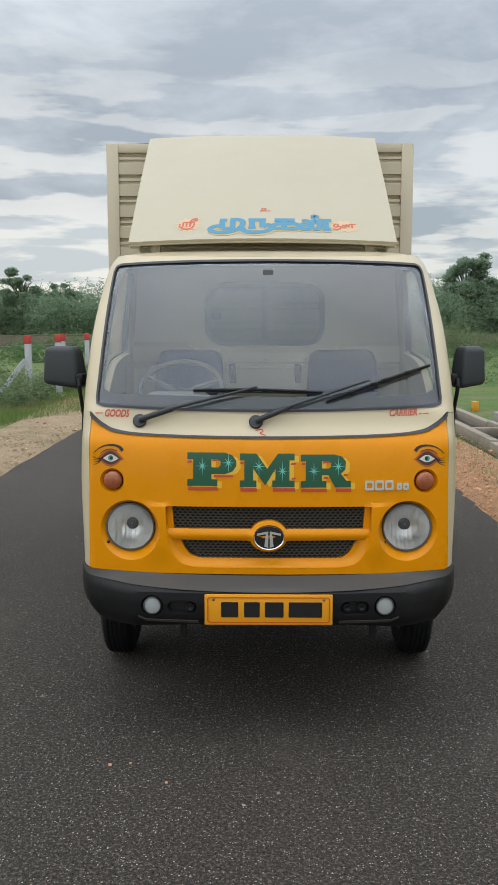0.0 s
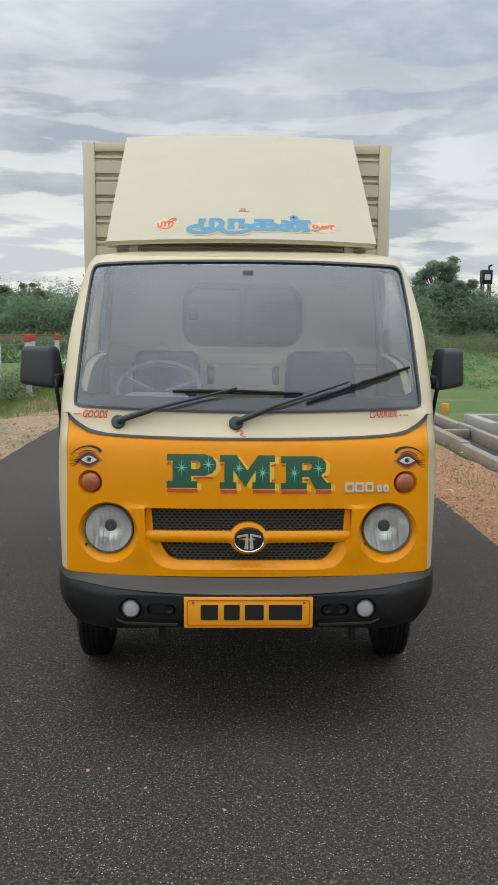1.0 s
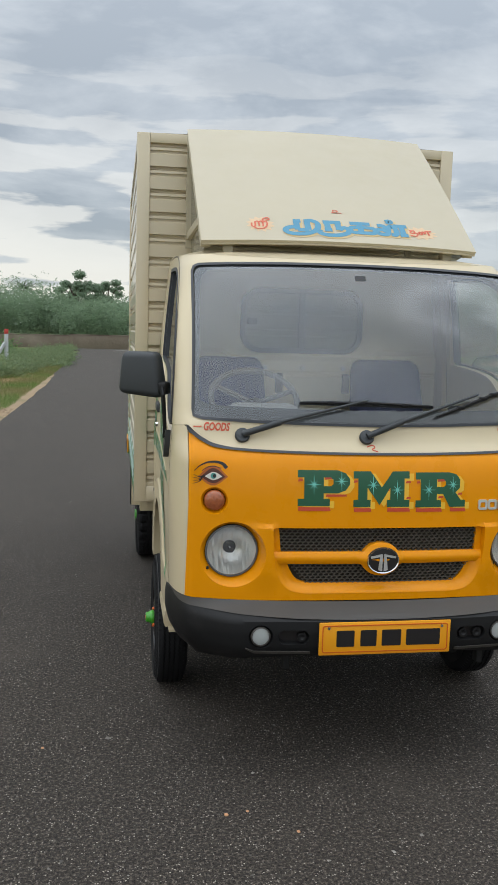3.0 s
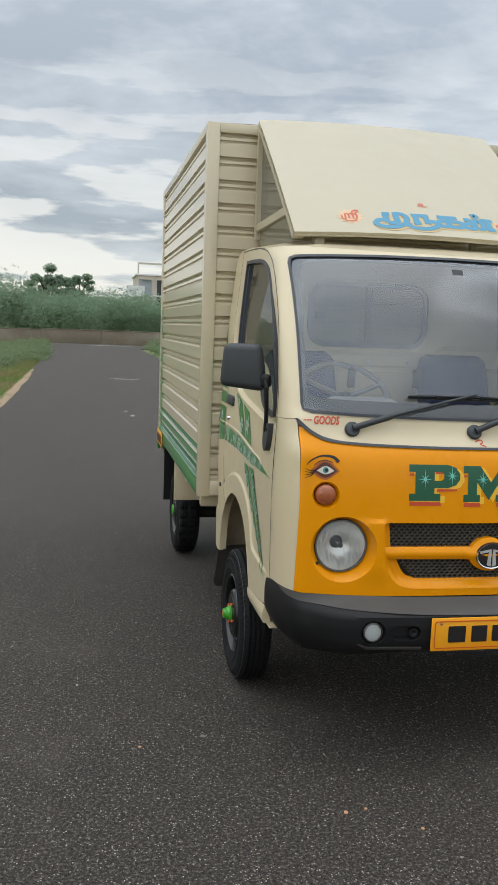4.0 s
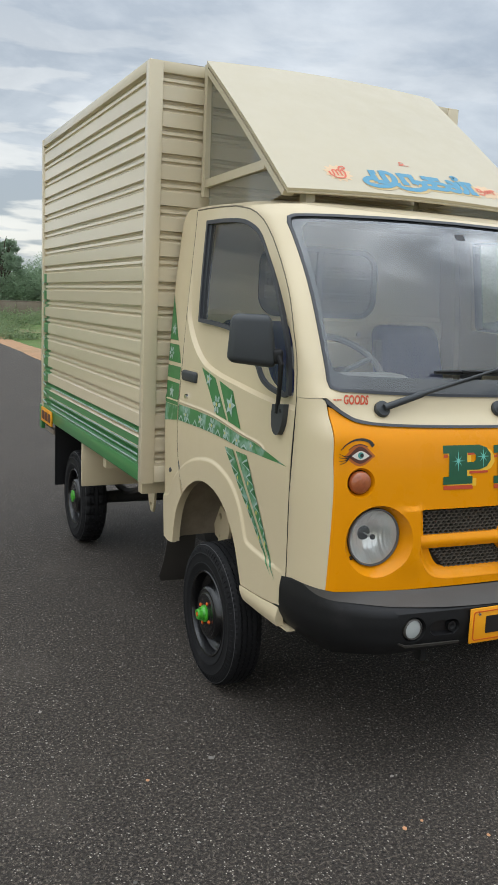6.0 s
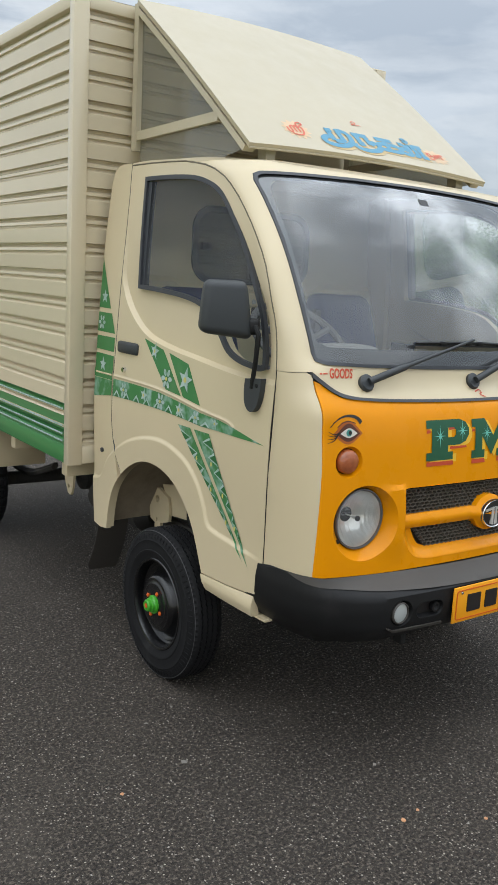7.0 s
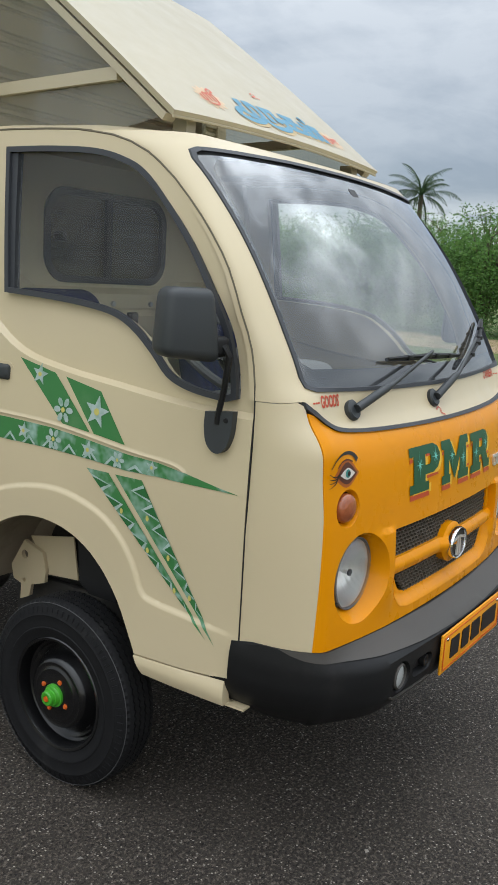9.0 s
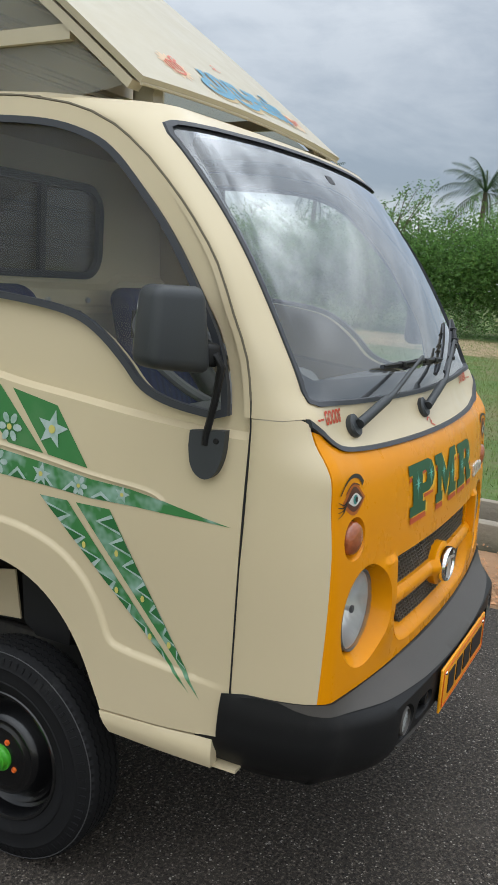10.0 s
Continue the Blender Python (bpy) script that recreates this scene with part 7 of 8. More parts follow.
lp = [(-4.2 + 0.75 * math.cos(a) * (1 + 0.3 * nz(a * 3, 1)), 24.5 + 2.6 * math.sin(a) * (1 + 0.3 * nz(a * 4, 5))) for a in [2 * math.pi * k / 30 for k in range(30)]]
tagged(part("bare_soil", sheet(lp, [], 0.25, lambda a, b: Vector((a, b, 0.022 + 0.006 * nz(a, b, 4))), (0, 0, 1), 0.05), SOIL, None), "patch of bare red soil on the verge", "soil", kind="structure")

# ---- fence posts
posts = [(-5.5, 13.8), (-5.2, 15.6), (-4.95, 17.4), (-5.25, 19.2), (-4.95, 20.9), (-5.3, 26.0), (-5.35, 29.4), (-5.4, 32.8)]


def fence_post(brace):
    ob = thing("fence_post", "whitewashed fence post with red top" + (" and slanting brace" if brace else "") + " in weeds", "fence post", group="posts of the roadside fence")
    part("shaft", block(-0.065, 0.065, -0.065, 0.065, -0.06, 1.30, 0.012), WHITEWASH, ob)
    part("cap", block(-0.068, 0.068, -0.068, 0.068, 1.30, 1.49, 0.012), POSTRED, ob, "red painted top")
    if brace:
        part("brace", bar((-0.75, -0.3, -0.02), (-0.06, -0.02, 0.95), 0.10, 0.10), WHITEWASH, ob)
    return ob


p_plain, p_brace = fence_post(False), fence_post(True)
p_plain.matrix_basis, p_brace.matrix_basis = pose(*posts[0], -0.045, 0, 0, 3), pose(*posts[1], -0.045)
for i, (x, y) in enumerate(posts[2:]):
    copy_thing(p_brace if i in (3, 5) else p_plain, pose(x, y, -0.045, 0, 0, 5 * i))
wire = [bar((x0, y0, z), (x1, y1, z), 0.006, 0.006) for z in (0.45, 0.85, 1.22) for (x0, y0), (x1, y1) in zip(posts, posts[1:])]
tagged(part("fence_wire", join(*wire), STEEL, None), "thin wires strung between the fence posts", "wire", kind="stuff")

# ---- low wall across the end of the road
wall = thing("boundary_wall", "low weathered mud-brown wall across the end of the road", "wall", (0, 63.2, -0.045), kind="structure")
for k in range(-13, 10):
    x = k * 4.5
    h = 1.02 + 0.12 * nz(k * 1.7, 2)
    part("wall_bay", block(x, x + 4.49, -0.15, 0.15, 0, h, 0.02), MUDWALL, wall)
    part("coping", block(x - 0.01, x + 4.48, -0.19, 0.19, h + 0.001, h + 0.05, 0.015), MUDWALL, wall)

# ---- street lamp with solar panel
lamp_post = thing("solar_street_lamp", "tall grey street lamp with solar panel, standing by the far wall", "street lamp", (5.15, 59.0, -0.045))
part("pole", tube([(0, 0, 0), (0, 0, 7.25)], [0.085, 0.055], 12), STEEL, lamp_post)
bm = block(-0.75, 0.75, -0.45, 0.45, -0.03, 0.03, 0.01)
bmesh.ops.rotate(bm, cent=(0, 0, 0), matrix=Matrix.Rotation(radians(18), 3, "X") @ Matrix.Rotation(radians(8), 3, "Y"), verts=bm.verts)
bmesh.ops.translate(bm, vec=(0.15, 0, 7.36), verts=bm.verts)
part("solar_panel", bm, PANEL, lamp_post)
part("lamp_arm", tube([(0, 0, 5.9), (-0.45, 0, 6.55)], 0.035, 8), STEEL, lamp_post)
part("lamp_head", block(-0.80, -0.38, -0.14, 0.14, 6.50, 6.66, 0.04, 3), STEEL, lamp_post)
part("battery_box", block(0.10, 0.42, -0.18, 0.18, 5.3, 5.6, 0.02), STEEL, lamp_post)
ob = part("feeder_box", block(5.35, 5.85, 55.0, 55.35, -0.05, 0.95, 0.02), WHITEWASH, None)
tagged(ob, "small pale cabinet standing in weeds by the wall", "cabinet")

# ---- far buildings


def house(name, label, x0, x1, y0, y1, h, storeys, bays, wall_m, parapet=0.9, balcony=()):
    ob = thing(name, label, "building", ((x0 + x1) / 2, y0, 0))
    w = (x1 - x0) / 2
    part("wall", block(-w, w, 0, y1 - y0, 0, h), wall_m, ob)
    part("roof", block(-w - 0.25, w + 0.25, -0.25, y1 - y0 + 0.2, h, h + 0.18), PLASTERWHITE, ob)
    for a, b in ((-w, -w + 0.2), (w - 0.2, w)):
        part("parapet_post", block(a, b, 0, 0.2, h + 0.18, h + parapet), wall_m, ob)
    part("parapet_beam", block(-w, w, 0, 0.2, h + parapet, h + parapet + 0.25), wall_m, ob)
    if bays:
        part("stair_head", block(w * 0.25, w, 0.25, 3.0, h + 0.18, h + 1.9), wall_m, ob)
    sh = h / storeys
    for s in range(storeys):
        part("storey_band", block(-w - 0.1, w + 0.1, -0.12, -0.002, s * sh - 0.12, s * sh + 0.12), PLASTERWHITE, ob)
        for b in range(bays):
            c = -w + (b + 0.5) * 2 * w / bays
            ww, z0 = 0.36 * w / bays * 1.3, s * sh + sh * 0.30
            win = part("window", block(c - ww, c + ww, -0.04, -0.004, z0, z0 + sh * 0.48), PLASTERWHITE, ob)
            part("pane", block(c - ww * 0.82, c + ww * 0.82, -0.055, -0.042, z0 + 0.08, z0 + sh * 0.48 - 0.08), WINDOWDARK, win)
            part("shade", block(c - ww * 1.25, c + ww * 1.25, -0.55, -0.005, z0 + sh * 0.50, z0 + sh * 0.50 + 0.12), wall_m, win)
            if b in balcony and s:
                part("balcony", block(c - ww * 1.6, c + ww * 1.6, -1.0, -0.01, z0 - 0.5, z0 - 0.35), PLASTERWHITE, ob)
                part("balcony_rail", block(c - ww * 1.6, c + ww * 1.6, -1.0, -0.9, z0 - 0.349, z0 + 0.35), wall_m, ob)
    return ob


flats = house("apartment_building", "three-storey beige and pink building with balconies, behind the trees", 6.0, 13.4, 117, 127, 8.3, 3, 3, PLASTER, 1.5, (2,))
part("stair_tower", block(1.0, 3.9, -0.7, 4.0, 0, 10.9), PLASTERPINK, flats)
part("side_wing", block(3.92, 5.0, 0.5, 6.0, 0, 8.6), OCHRE, flats)
part("window_strip", block(-1.0, 0.35, -0.10, -0.056, 3.0, 7.7), WINDOWDARK, flats)
part("grey_bay", block(-3.5, -1.75, -0.12, -0.057, 2.9, 7.8), PLASTERGREY, flats)
# loggias and terrace opening: flat dark blocks paint the shade of a recess
for z in (3.4, 6.1):
    part("loggia", block(1.5, 3.4, -0.74, -0.702, z, z + 1.5), WINDOWDARK, flats)
    part("balcony", block(1.2, 3.7, -1.5, -0.705, z - 0.25, z - 0.05), PLASTERWHITE, flats)
    part("balcony_rail", block(1.2, 3.7, -1.5, -1.4, z - 0.049, z + 0.6), PLASTERPINK, flats)
part("terrace_opening", block(1.7, 2.6, -0.74, -0.702, 8.9, 9.8), WINDOWDARK, flats)
house("small_house", "low white flat-roofed house, behind the trees", 0.5, 6.4, 108, 114, 4.6, 1, 3, PLASTERWHITE, 0.5)
house("white_shed", "plain white walled building, behind the hedge", 33.5, 50.0, 84, 96, 7.4, 1, 0, PLASTERWHITE, 0.3)
stand = thing("water_tank", "small dark water tank on legs rising over the hedge", "water tank", (23.05, 74, 0))
for x in (-0.32, 0.32):
    for y in (-0.32, 0.32):
        part("leg", block(x - 0.06, x + 0.06, y - 0.06, y + 0.06, -0.05, 5.75), UNDER, stand)
part("tank", block(-0.46, 0.46, -0.46, 0.46, 5.75, 7.0, 0.05, 3), BLACKPAINT, stand)
part("tank_label", block(-0.26, 0.26, -0.468, -0.462, 6.1, 6.6), PLASTERWHITE, stand)
part("float_valve", tube([(0.25, 0, 7.0), (0.25, 0, 7.35), (0.5, 0, 7.45)], 0.10, 8), BLACKPAINT, stand)

# ---------------------------------------------------------------- plants


def leaf_mesh(name, centres, sizes, material, droop=0.0, slim=0.45):
    """Many small leaves: each a folded blade of four corners, turned any way."""
    n = len(centres)
    c = np.asarray(centres)
    d = rng.normal(0, 1, (n, 3))
    d[:, 2] = d[:, 2] * 0.6 - droop
    d /= np.linalg.norm(d, axis=1)[:, None]
    face = rng.normal(0, 1, (n, 3)) + (-0.25, -0.5, 1.1)
    o = np.cross(d, face)
    o /= np.linalg.norm(o, axis=1)[:, None] + 1e-9
    L = np.asarray(sizes)[:, None]
    V = np.stack([c - d * L / 2, c + o * L * slim / 2, c + d * L / 2, c - o * L * slim / 2], 1).reshape(-1, 3)
    F = np.arange(4 * n).reshape(n, 4)
    me = bpy.data.meshes.new(name)
    me.from_pydata(V.tolist(), [], F.tolist())
    me.materials.append(material)
    return me


def in_lumps(lumps, n, shell=0.55):
    """Places in and mostly near the skin of rounded, ragged clumps (x, y, z, rx, ry, rz)."""
    lm = np.array(lumps)
    w = (lm[:, 3] * lm[:, 4] * lm[:, 5]) ** (2 / 3)
    k = rng.choice(len(lm), n, p=w / w.sum())
    d = rng.normal(0, 1, (n, 3))
    d /= np.linalg.norm(d, axis=1)[:, None]
    rag = 1 + 0.35 * np.sin(d[:, 0] * 7 + k) * np.sin(d[:, 1] * 8 + 2 * k) * np.sin(d[:, 2] * 6 + 3 * k)
    r = (shell + (1 - shell) * rng.random(n) ** 0.5) * rag
    q = lm[k, :3] + d * r[:, None] * lm[k, 3:6]
    q[:, 2] = np.maximum(q[:, 2], 0.03)
    return q


def sprays(lumps, n, per, length, shell):
    """Leaf places along short twigs that stand out of the clumps."""
    lm = np.array(lumps)
    q = in_lumps(lumps, n // per, shell)
    d = rng.normal(0, 0.75, q.shape)
    d[:, 2] += 0.45
    near_ = np.array([lm[np.argmin(((lm[:, :3] - p_) ** 2).sum(1)), :3] for p_ in q]) if len(q) < 4000 else q
    d += 0.8 * (q - near_) / (np.linalg.norm(q - near_, axis=1)[:, None] + 1e-6)
    d /= np.linalg.norm(d, axis=1)[:, None]
    L = rng.uniform(length[0], length[1], len(q))
    t = np.tile(np.linspace(0, 1, per), len(q))
    c = np.repeat(q, per, 0) + np.repeat(d * L[:, None], per, 0) * t[:, None]
    c[:, 2] -= 0.35 * np.repeat(L, per) * t * t
    c += rng.normal(0, 1, c.shape) * (0.16 * np.repeat(L, per) * (1.1 - 0.7 * t))[:, None]
    c[:, 2] = np.maximum(c[:, 2], 0.02)
    return c


def bushes(name, label, lumps, n, size, material, category="bushes", twigs=0, slim=0.45, shell=0.45):
    c = sprays(lumps, n, 9, (size[1] * 2.0, size[1] * 4.2), shell)
    ob = new(name, leaf_mesh(name, c, rng.uniform(size[0], size[1], len(c)), material, 0.2, slim))
    tagged(ob, label, category, kind="stuff")
    small = [(x, y, z, rx * 0.72, ry * 0.72, rz * 0.80) for x, y, z, rx, ry, rz in lumps]
    k = max(300, len(c) // 2)
    inner = new("inner_growth", leaf_mesh("inner_growth", in_lumps(small, k, 0.0), rng.uniform(size[1] * 0.8, size[1] * 1.3, k), material, 0.2, 0.55))
    inner.parent = ob
    inner["kind"] = "stuff"
    if twigs:
        parts_, tips = [], []
        for _ in range(twigs):
            x, y, z, rx, ry, rz = lumps[rng.integers(len(lumps))]
            a = rng.uniform(0, 6.28)
            q = Vector((x + rx * 0.5 * math.cos(a), y + ry * 0.5 * math.sin(a), z + rz * 0.8))
            e = q + Vector((rng.normal(0, 0.5), rng.normal(0, 0.5), rng.uniform(0.3, 0.8))) * rz * 0.42
            m = q.lerp(e, 0.5) + Vector((0.05, 0.03, 0.08))
            parts_.append(tube([q, m, e], [0.022, 0.014, 0.005], 5))
            tips += [tuple(q.lerp(m, t)) for t in (0.3, 0.6, 0.9)] + [tuple(m.lerp(e, t)) for t in (0.2, 0.4, 0.6, 0.8, 1.0)]
        st = part("twigs", join(*parts_), BARK, ob)
        st["kind"] = "stuff"
        tips = np.repeat(np.array(tips), 7, 0) + rng.normal(0, size[1] * 0.8, (7 * len(tips), 3))
        tl = new("twig_leaves", leaf_mesh("twig_leaves", tips, rng.uniform(size[0], size[1], len(tips)), material, 0.2, slim))
        tl.parent = ob
        tl["kind"] = "stuff"
    return ob


# wood behind the wall at the end of the road
lumps = []
x = -38.0
while x < 30:
    h = 3.6 + 0.9 * max(0, min(1, (-5 - x) / 5)) + 0.9 * nz(x, 0, 0.12) + 0.5 * rng.random()
    if x > 4:
        h = h * 0.92 + 1.6 * max(0, min(1, (x - 11) / 3))
    lumps.append((x, 67.5 + rng.uniform(-1, 2.5), h * 0.48, 2.0 + rng.random(), 1.8, h * 0.52))
    lumps.append((x + 1, 71 + rng.uniform(-1, 2), h * 0.62, 2.4, 2.0, h * 0.52))
    x += 1.9
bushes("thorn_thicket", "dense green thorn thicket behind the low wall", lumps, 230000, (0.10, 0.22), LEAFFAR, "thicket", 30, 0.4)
# thicket along the right of the grass
lumps = []
y = 2.0
while y < 75:
    h = 4.15 + 0.5 * nz(3, y, 0.2) + 0.5 * rng.random()
    if y > 36:
        h += 1.35
    lumps.append((30.2 + rng.uniform(-0.9, 0.9), y, h * 0.45, 1.7, 1.5 + 0.5 * rng.random(), h * 0.52))
    lumps.append((32.6 + rng.uniform(-0.9, 0.9), y + 0.8, h * 0.60, 2.0, 1.8, h * 0.48))
    y += 1.7
near = [q for q in lumps if q[1] < 34]
bushes("thorn_thicket", "tall green thicket along the far side of the grass", near, 190000, (0.07, 0.16), LEAFBRIGHT, "thicket", 60, 0.42)
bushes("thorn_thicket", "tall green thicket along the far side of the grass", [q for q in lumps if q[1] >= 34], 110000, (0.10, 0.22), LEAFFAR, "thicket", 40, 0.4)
# growth right of the road end, in front of the wall
lumps = [(14 + 2.2 * k + rng.uniform(-0.5, 0.5), 60 + rng.uniform(-3, 3), 0.55, 1.5, 1.2, 0.9 + 0.5 * rng.random()) for k in range(7)] + [(3.4 + 0.9 * k, 52 - 6.0 * k % 17, 0.30, 0.9, 1.2, 0.55) for k in range(9)] + [(2.7 + abs(rng.normal(0, 0.9)), 28 + 0.8 * k, 0.10, 0.6, 0.7, rng.uniform(0.10, 0.42)) for k in range(38)]
lumps += [(14.6 + 0.8 * k + rng.uniform(-0.3, 0.3), 44 + rng.uniform(-0.8, 0.8), 0.9, 0.75, 0.8, 0.9 + 0.32 * k) for k in range(5)] + [(10.6, 44, 0.8, 0.8, 0.8, 1.5), (11.5, 44.5, 0.7, 0.7, 0.8, 1.2)]
bushes("weeds", "green weeds growing in front of the low wall", lumps, 42000, (0.04, 0.11), LEAFWEED, "weeds")
# weeds along the left verge
lumps = []
for k in range(60):
    y = 10.5 + 0.62 * k + rng.uniform(-0.3, 0.3)
    x = -4.7 - abs(rng.normal(0, 0.7)) - (0.5 if y < 14 else 0) + (0.75 if 25 < y < 38 else 0)
    hh = rng.uniform(0.18, 0.55) if y < 24 else rng.uniform(0.2, 0.5)
    lumps.append((x, y, hh * 0.4, rng.uniform(0.35, 0.7), rng.uniform(0.4, 0.8), hh))
for k in range(26):
    y = 24 + 1.3 * k
    lumps.append((-3.9 - 0.5 * rng.random() + (0.9 if 31 < y < 40 else 0), y, rng.uniform(0.1, 0.3), rng.uniform(0.35, 0.8), rng.uniform(0.4, 0.9), rng.uniform(0.10, 0.42)))
bushes("weeds", "leafy green weeds along the road verge", lumps, 45000, (0.03, 0.085), LEAFWEED, "weeds", 0, 0.5, 0.1)
lumps = [(rng.uniform(-40, -7), rng.uniform(20, 60), 0.3, 1.3, 1.3, rng.uniform(0.4, 1.1)) for _ in range(60)]
bushes("scrub", "low green scrub over the field", lumps, 36000, (0.07, 0.18), LEAF, "scrub")
lumps = [(rng.uniform(6.5, 29), rng.uniform(15, 60), 0.12, rng.uniform(0.4, 1.1), rng.uniform(0.4, 1.1), rng.uniform(0.06, 0.28)) for _ in range(230)] + [(27.5 + rng.uniform(-0.5, 1.0), 3 + 1.0 * k, 0.35, 0.9, 0.8, rng.uniform(0.5, 1.0)) for k in range(26)]
bushes("scrub", "low green scrub in front of the thicket", lumps, 110000, (0.022, 0.060), LEAF, "scrub")


def grass(name, label, pts, hts, material):
    n = len(pts)
    p_ = np.asarray(pts)
    a = rng.uniform(0, 6.28, n)
    dx, dy = np.cos(a), np.sin(a)
    w, h = 0.0025 + 0.004 * rng.random(n), np.asarray(hts)
    lean = rng.normal(0, 0.4, (n, 2)) * h[:, None]
    base = np.stack([p_[:, 0], p_[:, 1], np.full(n, -0.045)], 1)
    V = np.stack([base + np.stack([dx * w, dy * w, 0 * w], 1), base - np.stack([dx * w, dy * w, 0 * w], 1), base + np.concatenate([lean, h[:, None]], 1)], 1).reshape(-1, 3)
    me = bpy.data.meshes.new(name)
    me.from_pydata(V.tolist(), [], np.arange(3 * n).reshape(n, 3).tolist())
    me.materials.append(material)
    tagged(new(name, me), label, "grass", kind="stuff")


n = 190000
r = rng.random(n) ** 0.7
xx = 3.8 + 24.5 * r
yy = rng.uniform(0, 1, n) * (6 + 34 * r) + 0.2
grass("grass", "patchy green grass on the open ground", np.stack([xx, yy], 1), rng.uniform(0.015, 0.055, n), GRASS)
n = 70000
yy = 8 + 30 * rng.random(n) ** 0.8
xx = -3.1 - 1.7 * np.minimum(1, np.maximum(0, (14 - yy) / 4)) - np.abs(rng.normal(0, 1.5, n))
grass("grass", "patchy green grass along the road verge", np.stack([xx, yy], 1), rng.uniform(0.05, 0.20, n), GRASS)
n = 4000
grass("grass", "thin green tufts between rubble and drain", np.stack([rng.uniform(2.3, 2.98, n), np.concatenate([rng.normal(c, 0.35, n // 8) for c in (1.6, 3.4, 5.2, 6.3, 7.7, 8.6, 10.2, 12)])], 1), rng.uniform(0.04, 0.12, n), GRASS)


def tree(x, y, h, crown, n, leaf, label, material):
    ob = thing("tree", label, "tree", (x, y, -0.05))
    limbs = [tube([(0, 0, 0), (0.12, 0.05, h * 0.25), (0.05, 0.1, h * 0.5), (0.1, 0, h * 0.72)], [0.20, 0.16, 0.11, 0.05], 8)]
    lumps = []
    for k in range(crown):
        a, t = 2.4 * k, 0.45 + 0.5 * k / crown
        e = Vector((math.cos(a) * h * 0.22 * (1.2 - t * 0.5), math.sin(a) * h * 0.22 * (1.2 - t * 0.5), h * (t + 0.08)))
        limbs.append(tube([(0.08, 0.05, h * t * 0.72), e * 0.6 + Vector((0, 0, h * t * 0.34)), e], [0.07, 0.045, 0.015], 6))
        w = h * rng.uniform(0.05, 0.115)
        e += Vector(rng.normal(0, 0.055 * h, 3).tolist())
        lumps.append((e.x, e.y, e.z, w, w, w * 0.7))
    part("trunk", join(*limbs), BARK, ob)
    cr = new("crown", leaf_mesh("crown", in_lumps(lumps, n, 0.05), rng.uniform(leaf[0], leaf[1], n), material))
    cr.parent = ob
    return ob


RISING, ROUNDED = "broad green tree rising over the thicket", "rounded green tree among the thicket"
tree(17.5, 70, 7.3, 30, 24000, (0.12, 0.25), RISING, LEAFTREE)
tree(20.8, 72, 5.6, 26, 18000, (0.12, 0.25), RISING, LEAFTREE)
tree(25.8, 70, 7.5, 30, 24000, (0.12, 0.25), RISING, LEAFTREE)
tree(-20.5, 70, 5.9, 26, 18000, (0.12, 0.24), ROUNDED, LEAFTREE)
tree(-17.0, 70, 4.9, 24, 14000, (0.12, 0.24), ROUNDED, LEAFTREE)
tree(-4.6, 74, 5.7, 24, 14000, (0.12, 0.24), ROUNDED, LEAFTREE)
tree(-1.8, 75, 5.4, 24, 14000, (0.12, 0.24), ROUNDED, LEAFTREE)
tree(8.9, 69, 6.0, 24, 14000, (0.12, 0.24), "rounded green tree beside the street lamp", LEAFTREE)


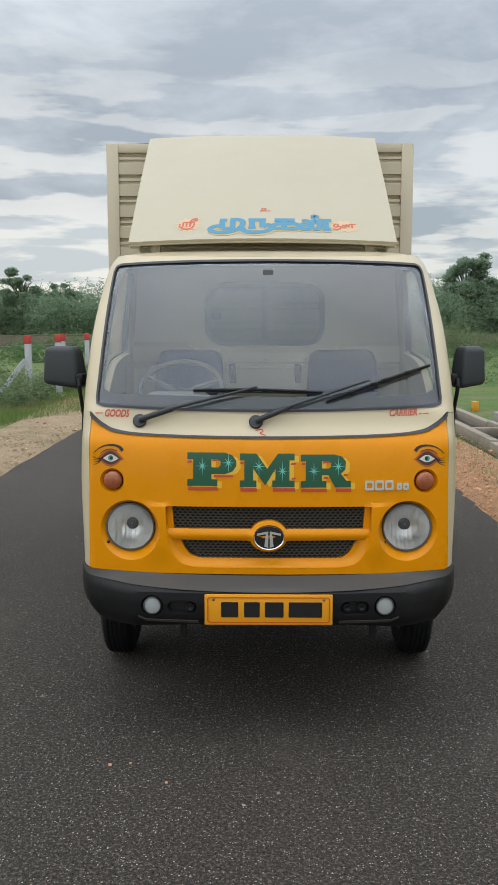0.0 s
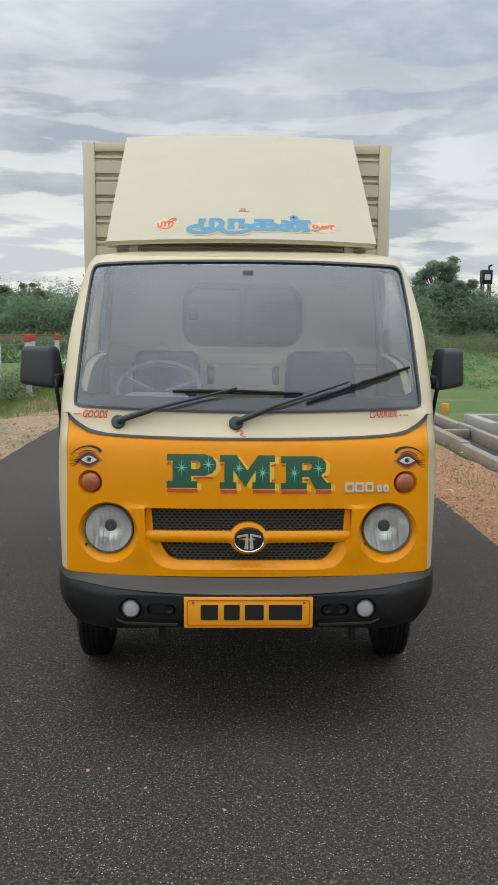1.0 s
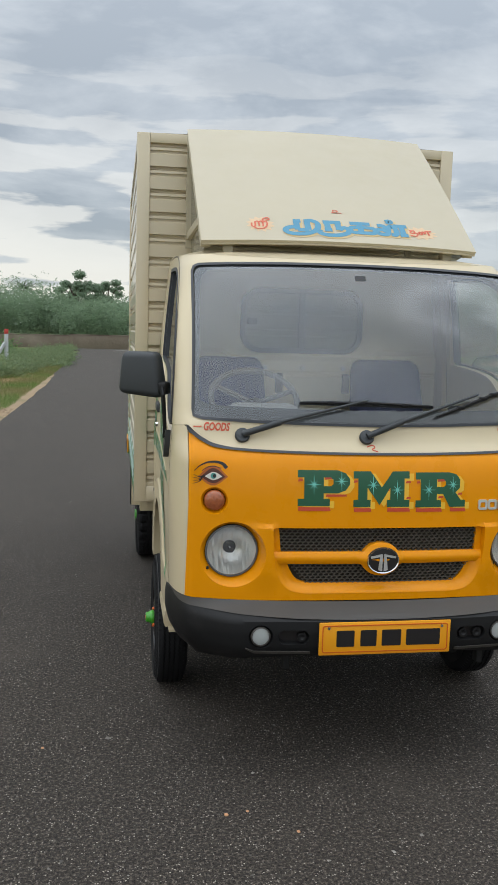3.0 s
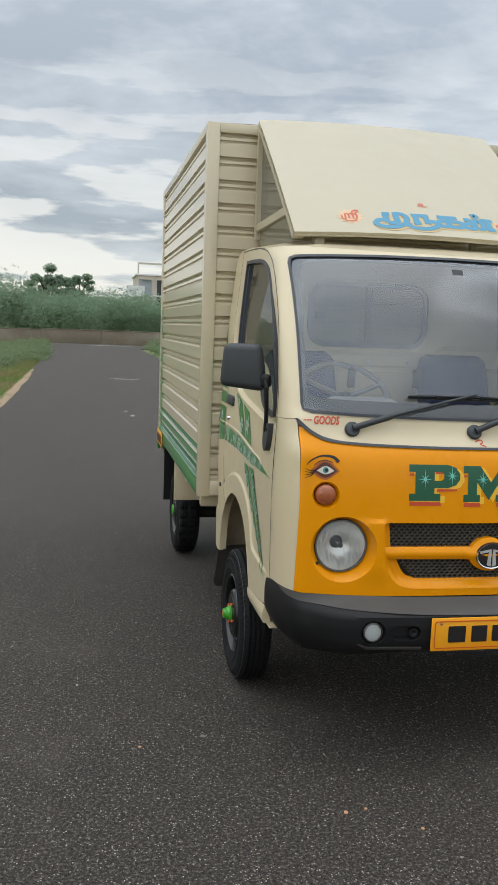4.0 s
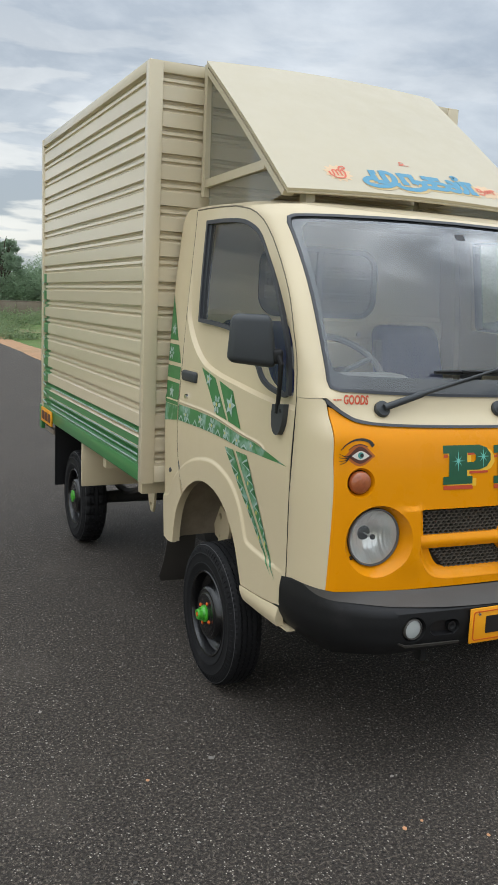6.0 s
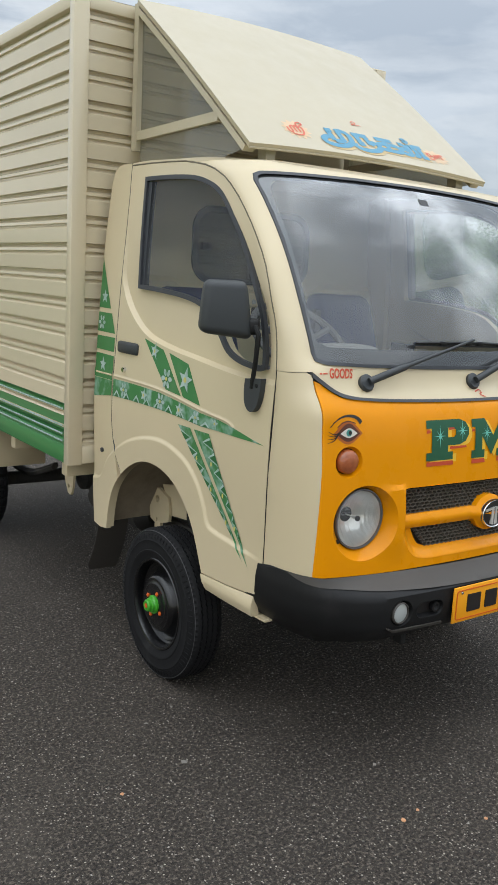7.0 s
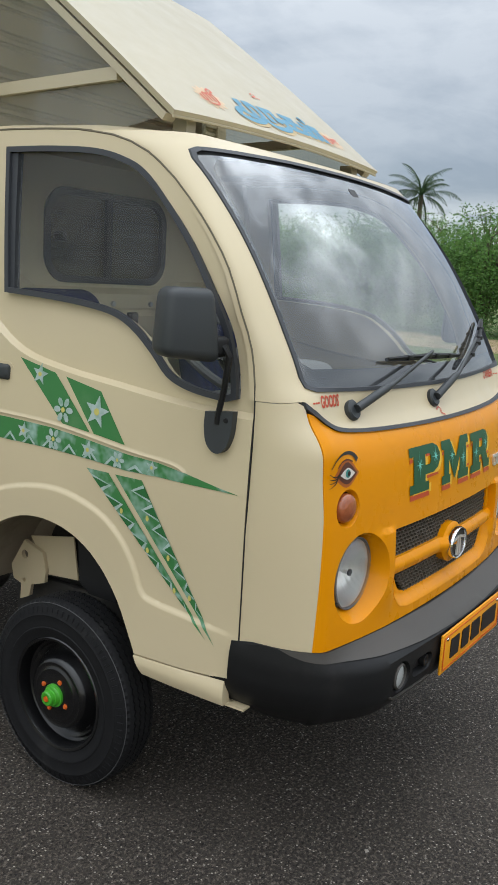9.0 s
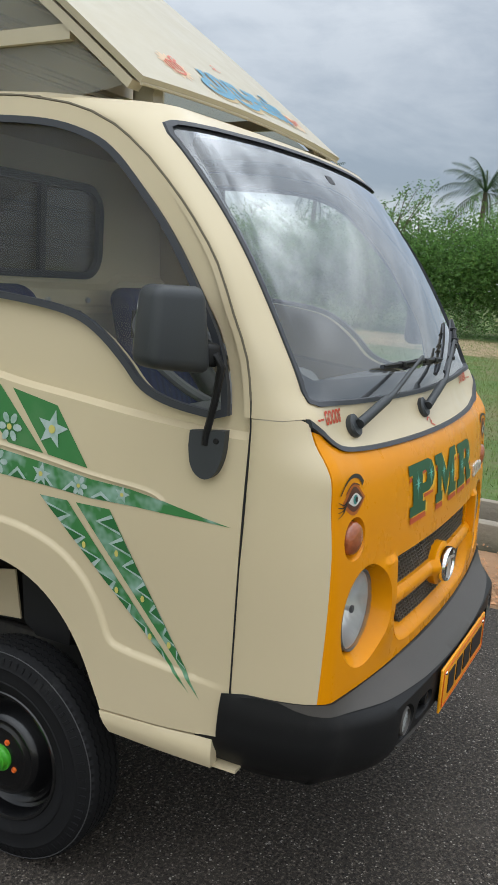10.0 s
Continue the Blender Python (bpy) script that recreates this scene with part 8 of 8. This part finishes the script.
def palm(x, y, h, r):
    ob = thing("palm_tree", "tall coconut palm with drooping fronds, behind the thicket", "palm tree", (x, y, -0.05))
    part("trunk", tube([(0, 0, 0), (0.2, 0.1, h * 0.5), (0.1, 0, h)], [0.20, 0.14, 0.11], 8), BARK, ob)
    for k in range(24):
        a = 2.4 * k + 0.3 * rng.random()
        rise = radians(-25 + 100 * (k / 23) ** 0.8 + rng.uniform(-6, 6))
        length = r * rng.uniform(0.85, 1.1)
        d = Vector((math.cos(a), math.sin(a), 0))
        sd = Vector((-d.y, d.x, 0))
        V, F = [], []
        q, n_ = Vector((0.1, 0, h)), 20
        for i in range(n_ + 1):
            t = i / n_
            e = rise - radians(75) * t ** 1.6
            run = d * math.cos(e) + Vector((0, 0, math.sin(e)))
            nxt = q + run * (length / n_)
            n0 = len(V)
            w = 0.045 * (1 - t) + 0.012
            V += [tuple(q + sd * w), tuple(q - sd * w), tuple(nxt - sd * w), tuple(nxt + sd * w)]
            F.append((n0, n0 + 1, n0 + 2, n0 + 3))
            ln = length * 0.24 * math.sin(math.pi * min(1, 0.15 + 0.80 * t)) ** 0.8
            for s in (-1, 1):
                if t < 0.12:
                    continue
                tip = q + sd * (s * ln * 0.55) + run * (ln * 0.5) - Vector((0, 0, ln * 0.75 * rng.uniform(0.6, 1.1)))
                n0 = len(V)
                V += [tuple(q), tuple(q + run * 0.055), tuple(tip)]
                F.append((n0, n0 + 1, n0 + 2))
            q = nxt
        me = bpy.data.meshes.new("frond")
        me.from_pydata(V, [], F)
        me.materials.append(PALM)
        fr = new("frond", me)
        fr.parent = ob


palm(38.6, 8.8, 6.25, 2.5)
palm(36.0, 16.2, 6.0, 1.8)
palm(-9.5, 78, 4.9, 1.2)


def shoot(x, y, top, lean, n):
    """A thin arching shoot with small feathery leaves."""
    ob = thing("sapling", "thin sapling with feathery leaves arching out of the thicket", "sapling", (x, y, -0.05))
    stems, leaf_at = [], []
    for k in range(n):
        a = rng.uniform(0, 6.28)
        b = Vector((0.3 * math.cos(a), 0.3 * math.sin(a), top * 0.55))
        e = Vector((0.9 * math.cos(a), lean * (0.4 + 1.0 * k / n) + 0.3 * math.sin(a), top * rng.uniform(0.88, 1.0)))
        line = [Vector(q) for q in smooth_line([(0, 0, 0), tuple(b), tuple(b.lerp(e, 0.55) + Vector((0, 0, 0.25))), tuple(e)], 5)]
        stems.append(tube(line, [0.035 - 0.030 * i / (len(line) - 1) for i in range(len(line))], 5))
        for i in range(len(line) // 2, len(line)):
            leaf_at += [tuple(line[i] + Vector(rng.normal(0, 0.11, 3).tolist())) for _ in range(16)]
    part("stem", join(*stems), BARK, ob)
    cr = new("crown", leaf_mesh("crown", np.array(leaf_at), rng.uniform(0.06, 0.15, len(leaf_at)), LEAFBRIGHT, 0.3, 0.4))
    cr.parent = ob


shoot(30.2, 10.4, 5.7, -1.3, 6)
shoot(30.3, 10.9, 5.1, 0.6, 5)
